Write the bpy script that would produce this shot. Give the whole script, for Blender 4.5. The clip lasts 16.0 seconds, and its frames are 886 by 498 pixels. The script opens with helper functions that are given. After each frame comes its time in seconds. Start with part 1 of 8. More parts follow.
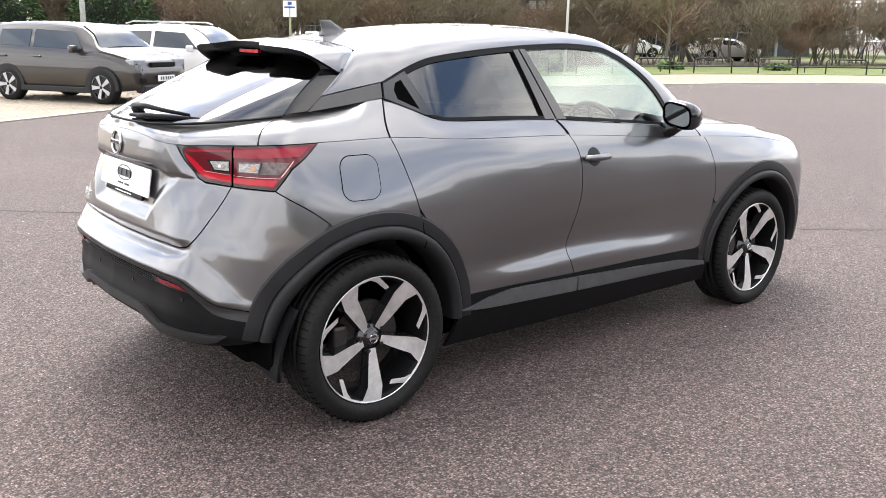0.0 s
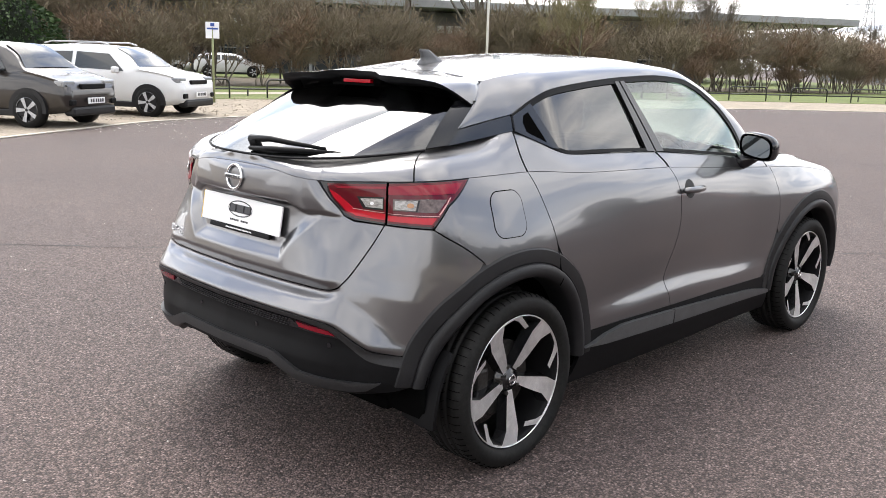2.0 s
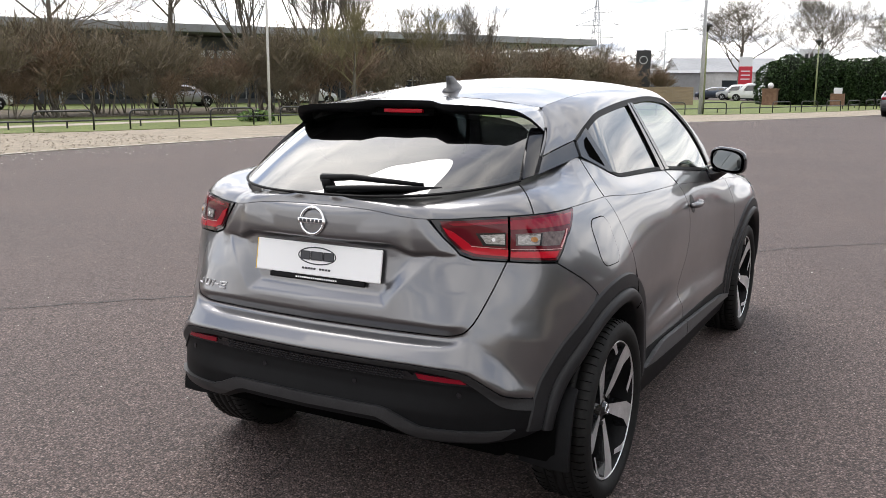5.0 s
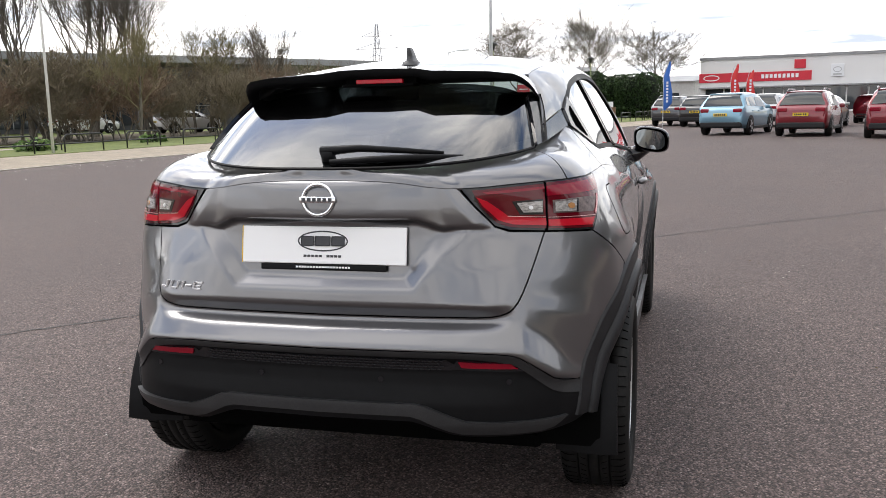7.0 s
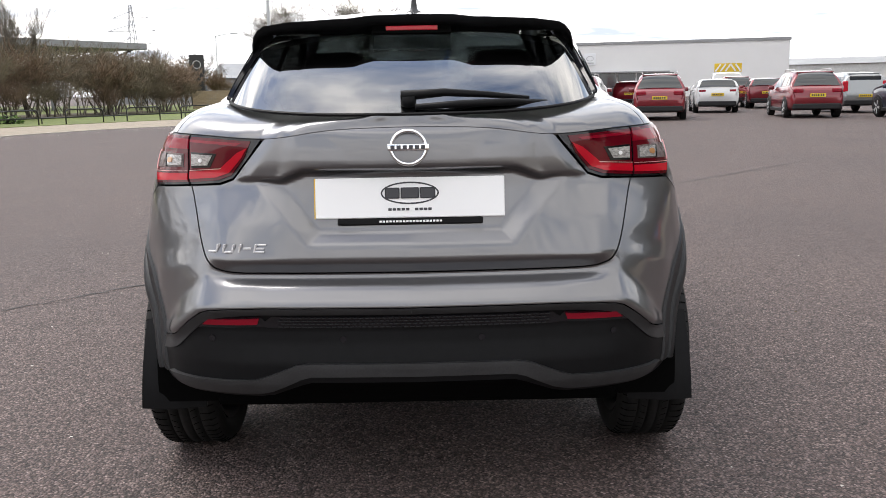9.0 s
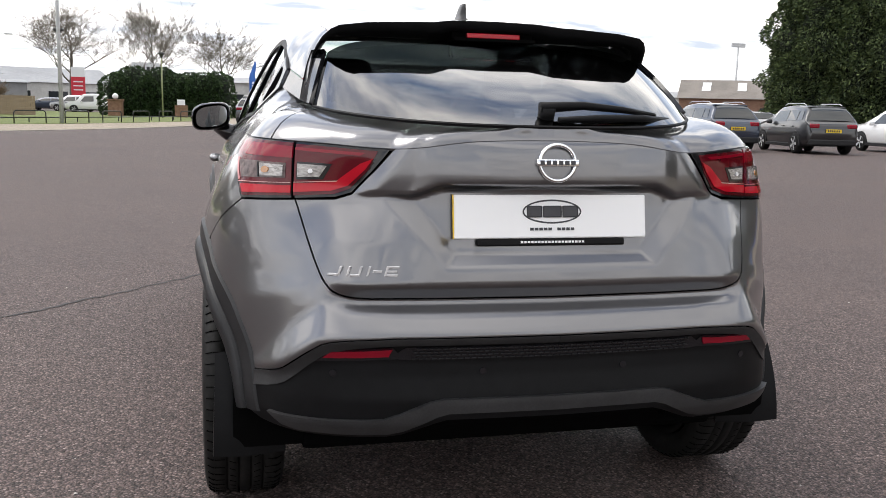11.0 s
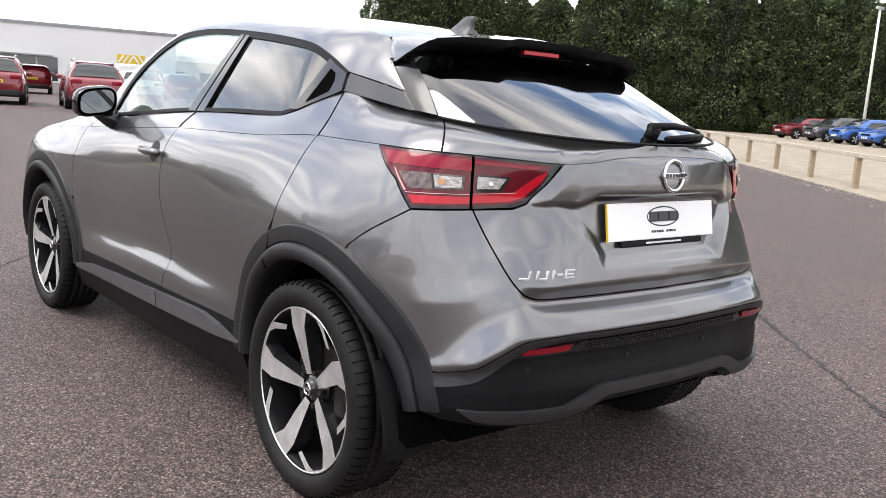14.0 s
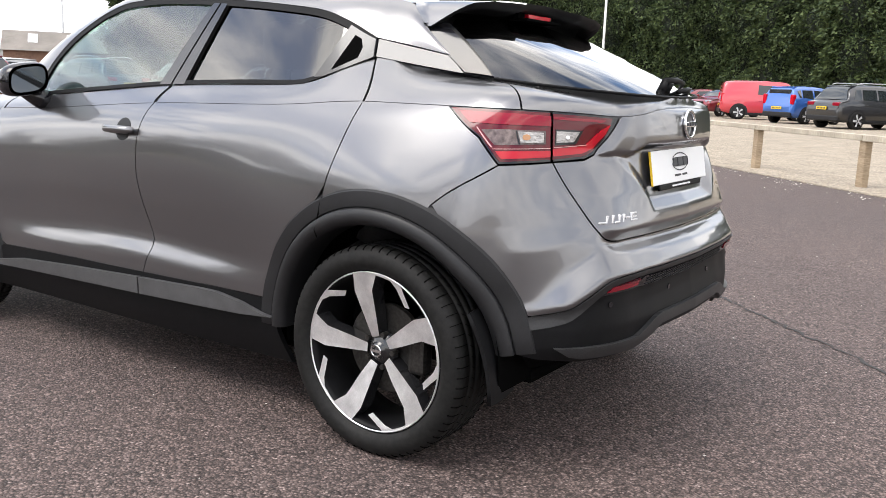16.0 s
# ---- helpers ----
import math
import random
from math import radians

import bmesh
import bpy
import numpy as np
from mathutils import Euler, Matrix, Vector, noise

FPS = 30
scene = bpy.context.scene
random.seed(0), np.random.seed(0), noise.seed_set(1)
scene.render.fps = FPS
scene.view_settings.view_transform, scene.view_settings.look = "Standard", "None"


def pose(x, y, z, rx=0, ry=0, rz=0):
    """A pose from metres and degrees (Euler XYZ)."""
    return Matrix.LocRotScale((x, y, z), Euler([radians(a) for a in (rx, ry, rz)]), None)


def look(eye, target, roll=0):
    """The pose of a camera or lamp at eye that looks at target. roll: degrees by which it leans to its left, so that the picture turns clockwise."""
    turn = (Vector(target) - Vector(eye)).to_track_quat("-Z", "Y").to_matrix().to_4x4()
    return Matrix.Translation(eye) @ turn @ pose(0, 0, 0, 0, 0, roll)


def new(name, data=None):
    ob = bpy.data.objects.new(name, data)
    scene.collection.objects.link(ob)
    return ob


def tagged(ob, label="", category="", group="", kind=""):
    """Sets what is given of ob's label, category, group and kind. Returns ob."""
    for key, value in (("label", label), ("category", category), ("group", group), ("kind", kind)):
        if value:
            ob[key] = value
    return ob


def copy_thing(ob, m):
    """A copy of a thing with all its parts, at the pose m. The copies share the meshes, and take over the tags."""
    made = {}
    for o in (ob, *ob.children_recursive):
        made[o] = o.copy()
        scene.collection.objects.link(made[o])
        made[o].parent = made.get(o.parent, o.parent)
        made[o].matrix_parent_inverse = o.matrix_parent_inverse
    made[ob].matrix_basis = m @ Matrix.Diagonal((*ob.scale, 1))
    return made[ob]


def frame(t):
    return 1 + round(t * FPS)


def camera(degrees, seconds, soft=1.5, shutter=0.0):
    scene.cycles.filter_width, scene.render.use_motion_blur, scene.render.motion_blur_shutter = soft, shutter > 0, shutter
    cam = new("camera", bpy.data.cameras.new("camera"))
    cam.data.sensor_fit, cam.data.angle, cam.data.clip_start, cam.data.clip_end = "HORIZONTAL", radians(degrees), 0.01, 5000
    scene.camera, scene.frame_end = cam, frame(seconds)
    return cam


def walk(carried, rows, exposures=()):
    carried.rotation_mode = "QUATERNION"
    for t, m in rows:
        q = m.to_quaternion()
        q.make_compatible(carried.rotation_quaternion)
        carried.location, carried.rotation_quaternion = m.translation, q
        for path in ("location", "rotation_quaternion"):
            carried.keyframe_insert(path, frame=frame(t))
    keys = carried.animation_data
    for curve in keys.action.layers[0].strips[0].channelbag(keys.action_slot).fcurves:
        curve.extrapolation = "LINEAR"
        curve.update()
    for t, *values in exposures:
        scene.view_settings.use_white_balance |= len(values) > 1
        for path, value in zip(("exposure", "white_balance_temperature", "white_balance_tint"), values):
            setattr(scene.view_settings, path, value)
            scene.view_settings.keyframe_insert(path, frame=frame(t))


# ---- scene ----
cam = camera(53.54, 16.0, soft=0.8)
PATH = [
    (0, (3.530, -1.868, 1.503), (2.030, -0.634, 1.026), 0.92),
    (0.5, (3.336, -1.994, 1.501), (1.860, -0.727, 1.036), 0.76),
    (1, (3.161, -2.168, 1.493), (1.710, -0.868, 1.038), 0.68),
    (1.5, (2.987, -2.366, 1.505), (1.577, -1.017, 1.068), 1.10),
    (2, (2.820, -2.455, 1.514), (1.465, -1.047, 1.091), 1.65),
    (2.5, (2.650, -2.541, 1.561), (1.364, -1.072, 1.126), 2.04),
    (3, (2.510, -2.673, 1.582), (1.298, -1.151, 1.123), 2.39),
    (5.5, (1.591, -3.061, 1.485), (0.741, -1.282, 1.150), -0.42),
    (6, (1.402, -3.088, 1.449), (0.651, -1.262, 1.132), -0.86),
    (6.5, (1.189, -3.047, 1.387), (0.540, -1.182, 1.070), -1.30),
    (7, (1.006, -3.033, 1.323), (0.499, -1.125, 1.004), -1.30),
    (7.5, (0.787, -3.046, 1.286), (0.413, -1.111, 0.949), -1.26),
    (8, (0.556, -3.069, 1.255), (0.314, -1.118, 0.886), -1.42),
    (10.5, (-0.591, -2.826, 1.194), (-0.235, -0.883, 0.877), 0.79),
    (11, (-0.805, -2.737, 1.190), (-0.331, -0.820, 0.876), 1.41),
    (11.5, (-1.077, -2.690, 1.234), (-0.491, -0.810, 0.888), 1.40),
    (12, (-1.327, -2.599, 1.228), (-0.611, -0.764, 0.882), 1.97),
    (12.5, (-1.551, -2.467, 1.213), (-0.696, -0.694, 0.860), 2.37),
    (13, (-1.769, -2.387, 1.239), (-0.771, -0.691, 0.879), 3.36),
    (13.5, (-2.028, -2.349, 1.256), (-0.884, -0.749, 0.896), 3.95),
    (14, (-2.220, -2.236, 1.251), (-0.948, -0.731, 0.910), 3.86),
    (14.5, (-2.388, -2.061, 1.248), (-0.997, -0.664, 0.910), 3.59),
    (15, (-2.592, -1.931, 1.228), (-1.115, -0.625, 0.894), 2.96),
    (15.5, (-2.828, -1.793, 1.210), (-1.262, -0.598, 0.864), 2.24),
    (16, (-2.932, -1.651, 1.168), (-1.302, -0.552, 0.799), 2.04),
]
walk(cam, [(t, look(eye, target, roll)) for t, eye, target, roll in PATH],
     [(0.0, 1.8), (1.5, 1.52), (3.0, 1.25), (5.5, 0.9), (7.0, 0.92), (7.8, 1.03), (10.5, 0.92), (11.2, 0.87), (12.5, 1.12), (14.0, 1.3), (15.2, 1.15), (16.0, 1.35)])

# ---- world, sun, exposure ----
SUN_AZ, SUN_EL = -65.0, 58.0   # degrees: azimuth from +y towards +x, elevation
world = bpy.data.worlds.new("sky")
scene.world = world
world.use_nodes = True
wn, wl = world.node_tree.nodes, world.node_tree.links
wn.clear()
w_out = wn.new("ShaderNodeOutputWorld")
w_bg = wn.new("ShaderNodeBackground")
w_sky = wn.new("ShaderNodeTexSky")
w_sky.sky_type = "NISHITA"
w_sky.sun_disc = False
w_sky.sun_elevation = radians(SUN_EL)
w_sky.sun_rotation = radians(SUN_AZ)
w_sky.air_density, w_sky.dust_density, w_sky.ozone_density = 1.0, 1.5, 1.0
w_bg.inputs["Strength"].default_value = 0.12
w_co = wn.new("ShaderNodeTexCoord")
w_sep = wn.new("ShaderNodeSeparateXYZ")
wl.new(w_co.outputs["Generated"], w_sep.inputs[0])
# cloud deck: direction divided by its height gives a flat layer seen from below
w_add = wn.new("ShaderNodeMath")
w_add.operation = "ADD"
w_add.inputs[1].default_value = 0.16
wl.new(w_sep.outputs["Z"], w_add.inputs[0])
w_max = wn.new("ShaderNodeMath")
w_max.operation = "MAXIMUM"
w_max.inputs[1].default_value = 0.1
wl.new(w_add.outputs[0], w_max.inputs[0])
w_div = wn.new("ShaderNodeVectorMath")
w_div.operation = "DIVIDE"
w_cmb = wn.new("ShaderNodeCombineXYZ")
for k in range(3):
    wl.new(w_max.outputs[0], w_cmb.inputs[k])
wl.new(w_co.outputs["Generated"], w_div.inputs[0])
wl.new(w_cmb.outputs[0], w_div.inputs[1])
w_map = wn.new("ShaderNodeMapping")
w_map.inputs["Rotation"].default_value = (0, 0, radians(35))
w_map.inputs["Scale"].default_value = (1.0, 2.0, 0.35)
wl.new(w_div.outputs[0], w_map.inputs[0])
w_noise = wn.new("ShaderNodeTexNoise")
w_noise.inputs["Scale"].default_value = 1.3
w_noise.inputs["Detail"].default_value = 7.0
w_noise.inputs["Roughness"].default_value = 0.55
w_noise.inputs["Distortion"].default_value = 0.4
wl.new(w_map.outputs[0], w_noise.inputs["Vector"])
w_cover = wn.new("ShaderNodeValToRGB")
w_cover.color_ramp.elements[0].position = 0.40
w_cover.color_ramp.elements[1].position = 0.57
wl.new(w_noise.outputs["Fac"], w_cover.inputs[0])
w_noise2 = wn.new("ShaderNodeTexNoise")
w_noise2.inputs["Scale"].default_value = 2.6
w_noise2.inputs["Detail"].default_value = 5.0
wl.new(w_map.outputs[0], w_noise2.inputs["Vector"])
w_shade = wn.new("ShaderNodeValToRGB")
w_shade.color_ramp.elements[0].position = 0.30
w_shade.color_ramp.elements[0].color = (4.0, 4.4, 5.1, 1)
w_shade.color_ramp.elements[1].position = 0.66
w_shade.color_ramp.elements[1].color = (12.6, 12.1, 11.6, 1)
wl.new(w_noise2.outputs["Fac"], w_shade.inputs[0])
w_mix = wn.new("ShaderNodeMix")
w_mix.data_type = "RGBA"
# towards the horizon the cloud closes
w_low = wn.new("ShaderNodeMapRange")
w_low.interpolation_type = "SMOOTHSTEP"
w_low.inputs["From Min"].default_value, w_low.inputs["From Max"].default_value = 0.12, 0.45
w_low.inputs["To Min"].default_value, w_low.inputs["To Max"].default_value = 1.0, 0.0
wl.new(w_sep.outputs["Z"], w_low.inputs[0])
w_close = wn.new("ShaderNodeMath")
w_close.operation = "MAXIMUM"
wl.new(w_cover.outputs[0], w_close.inputs[0])
wl.new(w_low.outputs[0], w_close.inputs[1])
wl.new(w_close.outputs[0], w_mix.inputs[0])
wl.new(w_sky.outputs[0], w_mix.inputs[6])
wl.new(w_shade.outputs[0], w_mix.inputs[7])
# the cloud deck is brightest round the hidden sun
w_dot = wn.new("ShaderNodeVectorMath")
w_dot.operation = "DOT_PRODUCT"
w_nrm = wn.new("ShaderNodeVectorMath")
w_nrm.operation = "NORMALIZE"
wl.new(w_co.outputs["Generated"], w_nrm.inputs[0])
wl.new(w_nrm.outputs[0], w_dot.inputs[0])
w_dot.inputs[1].default_value = (math.sin(radians(SUN_AZ)) * math.cos(radians(SUN_EL)), math.cos(radians(SUN_AZ)) * math.cos(radians(SUN_EL)), math.sin(radians(SUN_EL)))
w_glow = wn.new("ShaderNodeMapRange")
w_glow.interpolation_type = "SMOOTHSTEP"
w_glow.inputs["From Min"].default_value, w_glow.inputs["From Max"].default_value = 0.15, 1.0
w_glow.inputs["To Min"].default_value, w_glow.inputs["To Max"].default_value = 0.86, 1.3
wl.new(w_dot.outputs["Value"], w_glow.inputs[0])
w_gain = wn.new("ShaderNodeVectorMath")
w_gain.operation = "SCALE"
wl.new(w_shade.outputs[0], w_gain.inputs[0])
w_zen = wn.new("ShaderNodeMapRange")
w_zen.interpolation_type = "SMOOTHSTEP"
w_zen.inputs["From Min"].default_value, w_zen.inputs["From Max"].default_value = 0.2, 0.85
w_zen.inputs["To Min"].default_value, w_zen.inputs["To Max"].default_value = 1.0, 0.85
wl.new(w_sep.outputs["Z"], w_zen.inputs[0])
w_mul = wn.new("ShaderNodeMath")
w_mul.operation = "MULTIPLY"
wl.new(w_glow.outputs[0], w_mul.inputs[0])
wl.new(w_zen.outputs[0], w_mul.inputs[1])
wl.new(w_mul.outputs[0], w_gain.inputs["Scale"])
wl.new(w_gain.outputs[0], w_mix.inputs[7])
wl.new(w_mix.outputs[2], w_bg.inputs["Color"])
wl.new(w_bg.outputs[0], w_out.inputs["Surface"])

sun = new("sun", bpy.data.lights.new("sun", "SUN"))
sun.data.energy = 1.25
sun.data.angle = radians(35)
sun.data.color = (1.0, 0.96, 0.9)
_a, _e = radians(SUN_AZ), radians(SUN_EL)
sun.matrix_world = look((0, 0, 30), (0 - 10 * math.sin(_a) * math.cos(_e), 0 - 10 * math.cos(_a) * math.cos(_e), 30 - 10 * math.sin(_e)))


# ---- materials ----
def mat(name, colour, rough=0.5, metal=0.0, coat=0.0, spec=0.5, coat_rough=0.03):
    m = bpy.data.materials.new(name)
    m.use_nodes = True
    b = m.node_tree.nodes["Principled BSDF"]
    b.inputs["Base Color"].default_value = (*colour, 1)
    b.inputs["Roughness"].default_value = rough
    b.inputs["Metallic"].default_value = metal
    b.inputs["Coat Weight"].default_value = coat
    b.inputs["Coat Roughness"].default_value = coat_rough
    b.inputs["Specular IOR Level"].default_value = spec
    return m


def nodes_of(m):
    t = m.node_tree
    return t.nodes, t.links, t.nodes["Principled BSDF"]


def noise_node(m, scale, detail=4.0, rough=0.6, coords="Object", stretch=(1, 1, 1)):
    n, l, b = nodes_of(m)
    co = n.new("ShaderNodeTexCoord")
    mp = n.new("ShaderNodeMapping")
    mp.inputs["Scale"].default_value = stretch
    tx = n.new("ShaderNodeTexNoise")
    tx.inputs["Scale"].default_value = scale
    tx.inputs["Detail"].default_value = detail
    tx.inputs["Roughness"].default_value = rough
    l.new(co.outputs[coords], mp.inputs[0])
    l.new(mp.outputs[0], tx.inputs["Vector"])
    return tx


def ramp(m, source, stops):
    n, l, b = nodes_of(m)
    r = n.new("ShaderNodeValToRGB")
    r.color_ramp.elements[0].position, r.color_ramp.elements[0].color = stops[0][0], (*stops[0][1], 1)
    r.color_ramp.elements[1].position, r.color_ramp.elements[1].color = stops[-1][0], (*stops[-1][1], 1)
    for p, c in stops[1:-1]:
        e = r.color_ramp.elements.new(p)
        e.color = (*c, 1)
    l.new(source, r.inputs[0])
    return r


def blend(m, fac, a, b2, mode="MIX"):
    n, l, b = nodes_of(m)
    x = n.new("ShaderNodeMix")
    x.data_type = "RGBA"
    x.blend_type = mode
    for sock, val in ((0, fac), (6, a), (7, b2)):
        if isinstance(val, (int, float)):
            x.inputs[sock].default_value = val
        elif isinstance(val, tuple):
            x.inputs[sock].default_value = (*val, 1)
        else:
            l.new(val, x.inputs[sock])
    return x.outputs[2]


def bump(m, height, strength=0.3, distance=0.01):
    n, l, b = nodes_of(m)
    x = n.new("ShaderNodeBump")
    x.inputs["Strength"].default_value = strength
    x.inputs["Distance"].default_value = distance
    l.new(height, x.inputs["Height"])
    l.new(x.outputs[0], b.inputs["Normal"])
    return x


def grainy(name, dark, light, scale, rough=0.8, strength=0.3, distance=0.005, stretch=(1, 1, 1), coords="Object", detail=6.0, spec=0.5):
    m = mat(name, light, rough, spec=spec)
    n, l, b = nodes_of(m)
    fine = noise_node(m, scale, detail, coords=coords, stretch=stretch)
    big = noise_node(m, scale * 0.07, 3.0, coords=coords, stretch=stretch)
    c1 = ramp(m, fine.outputs["Fac"], [(0.3, dark), (0.7, light)])
    c2 = ramp(m, big.outputs["Fac"], [(0.3, (0.8, 0.8, 0.8)), (0.7, (1.12, 1.12, 1.12))])
    l.new(blend(m, 1.0, c1.outputs[0], c2.outputs[0], "MULTIPLY"), b.inputs["Base Color"])
    bump(m, fine.outputs["Fac"], strength, distance)
    return m


def paint(name, colour, metal=0.0, rough=0.35):
    m = mat(name, colour, rough, metal, coat=1.0)
    n, l, b = nodes_of(m)
    flake = noise_node(m, 900.0, 2.0)
    lo = tuple(0.95 * c for c in colour)
    hi = tuple(1.05 * c for c in colour)
    l.new(ramp(m, flake.outputs["Fac"], [(0.35, lo), (0.65, hi)]).outputs[0], b.inputs["Base Color"])
    dust = noise_node(m, 3.0, 5.0)
    r = n.new("ShaderNodeMapRange")
    r.inputs["To Min"].default_value, r.inputs["To Max"].default_value = rough - 0.04, rough + 0.08
    l.new(dust.outputs["Fac"], r.inputs[0])
    l.new(r.outputs[0], b.inputs["Roughness"])
    return m


def pane(name, tint, gloss=1.0):
    """A thin sheet of tinted glass: clear straight through, mirrored by Fresnel."""
    m = bpy.data.materials.new(name)
    m.use_nodes = True
    n, l = m.node_tree.nodes, m.node_tree.links
    n.clear()
    out = n.new("ShaderNodeOutputMaterial")
    mix = n.new("ShaderNodeMixShader")
    fr = n.new("ShaderNodeFresnel")
    fr.inputs["IOR"].default_value = 1.52
    tr = n.new("ShaderNodeBsdfTransparent")
    tr.inputs["Color"].default_value = (*tint, 1)
    gl = n.new("ShaderNodeBsdfGlossy")
    gl.inputs["Roughness"].default_value = 0.01
    gl.inputs["Color"].default_value = (gloss, gloss, gloss, 1)
    ad = n.new("ShaderNodeMath")
    ad.operation = "MULTIPLY_ADD"
    ad.inputs[1].default_value = 1.6
    ad.inputs[2].default_value = 0.02
    l.new(fr.outputs[0], ad.inputs[0])
    l.new(ad.outputs[0], mix.inputs[0])
    l.new(tr.outputs[0], mix.inputs[1])
    l.new(gl.outputs[0], mix.inputs[2])
    l.new(mix.outputs[0], out.inputs["Surface"])
    return m


M_PAINT = paint("gunmetal_paint", (0.152, 0.151, 0.157), 0.9, 0.29)
M_BLACK = grainy("black_plastic", (0.0035, 0.0035, 0.004), (0.006, 0.006, 0.0066), 400, 0.5, 0.1, 0.0003, spec=0.06)
nodes_of(M_BLACK)[2].inputs["Specular IOR Level"].default_value = 0.12
M_CLAD = grainy("dark_grey_cladding", (0.008, 0.008, 0.009), (0.014, 0.014, 0.0152), 300, 0.48, 0.1, 0.0005, spec=0.3)
M_SATIN = grainy("satin_grey_trim", (0.045, 0.045, 0.047), (0.06, 0.06, 0.062), 200, 0.42, 0.06, 0.0003)
M_SATINDARK = grainy("dark_satin_trim", (0.019, 0.019, 0.020), (0.028, 0.028, 0.029), 200, 0.42, 0.06, 0.0003, spec=0.3)
M_GLOSSBLACK = mat("gloss_black", (0.008, 0.008, 0.01), 0.1, 0.0, 0.15, 0.4)
M_STRIP = mat("gloss_dark_strip", (0.022, 0.023, 0.027), 0.15, 0.2, 0.35)
# near-black without gloss: shade of gaps and hollows put into the colour
M_VOID = mat("void_shade", (0.003, 0.003, 0.003), 0.95, spec=0.0)
M_TYRE = grainy("tyre_rubber", (0.006, 0.006, 0.0058), (0.014, 0.0135, 0.013), 60, 0.62, 0.3, 0.001, spec=0.16)
M_RIMBLACK = mat("gloss_black_alloy", (0.012, 0.012, 0.013), 0.18, 0.2, 0.5)
M_MACHINED = grainy("machined_alloy", (0.74, 0.74, 0.74), (0.86, 0.86, 0.86), 260, 0.34, 0.05, 0.0003)
nodes_of(M_MACHINED)[2].inputs["Metallic"].default_value = 0.85
M_STEEL = grainy("brake_steel", (0.03, 0.028, 0.026), (0.07, 0.066, 0.062), 90, 0.45, 0.1, 0.001)
nodes_of(M_STEEL)[2].inputs["Metallic"].default_value = 0.8
M_CHROME = mat("chrome", (0.75, 0.76, 0.77), 0.08, 1.0)
M_RED = mat("red_lens", (0.40, 0.003, 0.014), 0.2, 0.0, 0.5, 0.18)
M_REDMID = mat("mid_red_lens", (0.20, 0.002, 0.013), 0.15, 0.0, 0.5, 0.18)
M_REDDARK = mat("dark_red_lens", (0.085, 0.001, 0.006), 0.12, 0.0, 0.5, 0.18)
M_PINK = mat("pale_light_guide", (0.6, 0.3, 0.3), 0.2, 0.0, 0.5)
M_CLEARDIM = grainy("smoked_lens", (0.06, 0.045, 0.045), (0.19, 0.15, 0.145), 60, 0.15, 0.1, 0.001, spec=0.25)
M_BRIGHT = mat("bright_mark", (0.72, 0.72, 0.73), 0.25, 0.5)
M_CLEAR = grainy("clear_lens", (0.12, 0.115, 0.11), (0.52, 0.50, 0.48), 70, 0.2, 0.2, 0.002, (1, 1, 3), spec=0.3)
nodes_of(M_CLEAR)[2].inputs["Coat Weight"].default_value = 1.0
M_AMBER = mat("amber_bulb", (0.36, 0.17, 0.06), 0.2, 0.0, 1.0)
M_GLASS_DARK = pane("privacy_glass", (0.055, 0.06, 0.065))
M_GLASS = pane("green_tinted_glass", (0.62, 0.74, 0.68))
M_PLATE = mat("white_plate", (0.76, 0.76, 0.76), 0.35)
M_YELLOW = mat("yellow_edge", (0.65, 0.42, 0.02), 0.4)
M_INK = mat("dark_print", (0.03, 0.03, 0.035), 0.5)
M_SEAT = grainy("dark_seat_cloth", (0.012, 0.012, 0.013), (0.03, 0.03, 0.032), 120, 0.85, 0.2, 0.001)
M_DASH = grainy("dash_plastic", (0.015, 0.015, 0.016), (0.03, 0.03, 0.032), 160, 0.6, 0.1, 0.0005)
M_MIRROR = mat("mirror_glass", (0.36, 0.39, 0.40), 0.02, 1.0)


# ---- mesh tools ----
class Rim(list):
    """Border edges of a sheet, with the normals of its surface."""
    normals = ()


def mesh_ob(name, verts, faces, material, parent=None, label="", smooth=True, sharp=()):
    me = bpy.data.meshes.new(name)
    me.from_pydata([tuple(v) for v in verts], [], faces)
    me.update()
    if smooth:
        me.polygons.foreach_set("use_smooth", [True] * len(me.polygons))
    if isinstance(sharp, Rim):
        # the sheet's own smooth normals, so that reflections run on from panel to panel
        loops = []
        for q in me.polygons:
            for i in q.vertices:
                k = q.normal
                if i < len(sharp.normals) and max(q.vertices) < len(sharp.normals):
                    k = Vector(sharp.normals[i])
                    k = -k if k.dot(q.normal) < 0 else k
                loops.append(k)
        me.normals_split_custom_set(loops)
    elif len(sharp):
        keys = {tuple(sorted(e)) for e in sharp}
        for e in me.edges:
            if tuple(sorted(e.vertices)) in keys:
                e.use_edge_sharp = True
    if isinstance(material, (list, tuple)):
        for m in material:
            me.materials.append(m)
    else:
        me.materials.append(material)
    ob = new(name, me)
    if parent is not None:
        ob.parent = parent
    if label:
        ob["label"] = label
    return ob


def thing(name, label, category, place=(0, 0, 0), group="", kind="", turn=0.0):
    ob = new(name)
    ob.empty_display_size = 0.2
    ob.location = place
    ob.rotation_euler = (0, 0, radians(turn))
    return tagged(ob, label, category, group, kind)


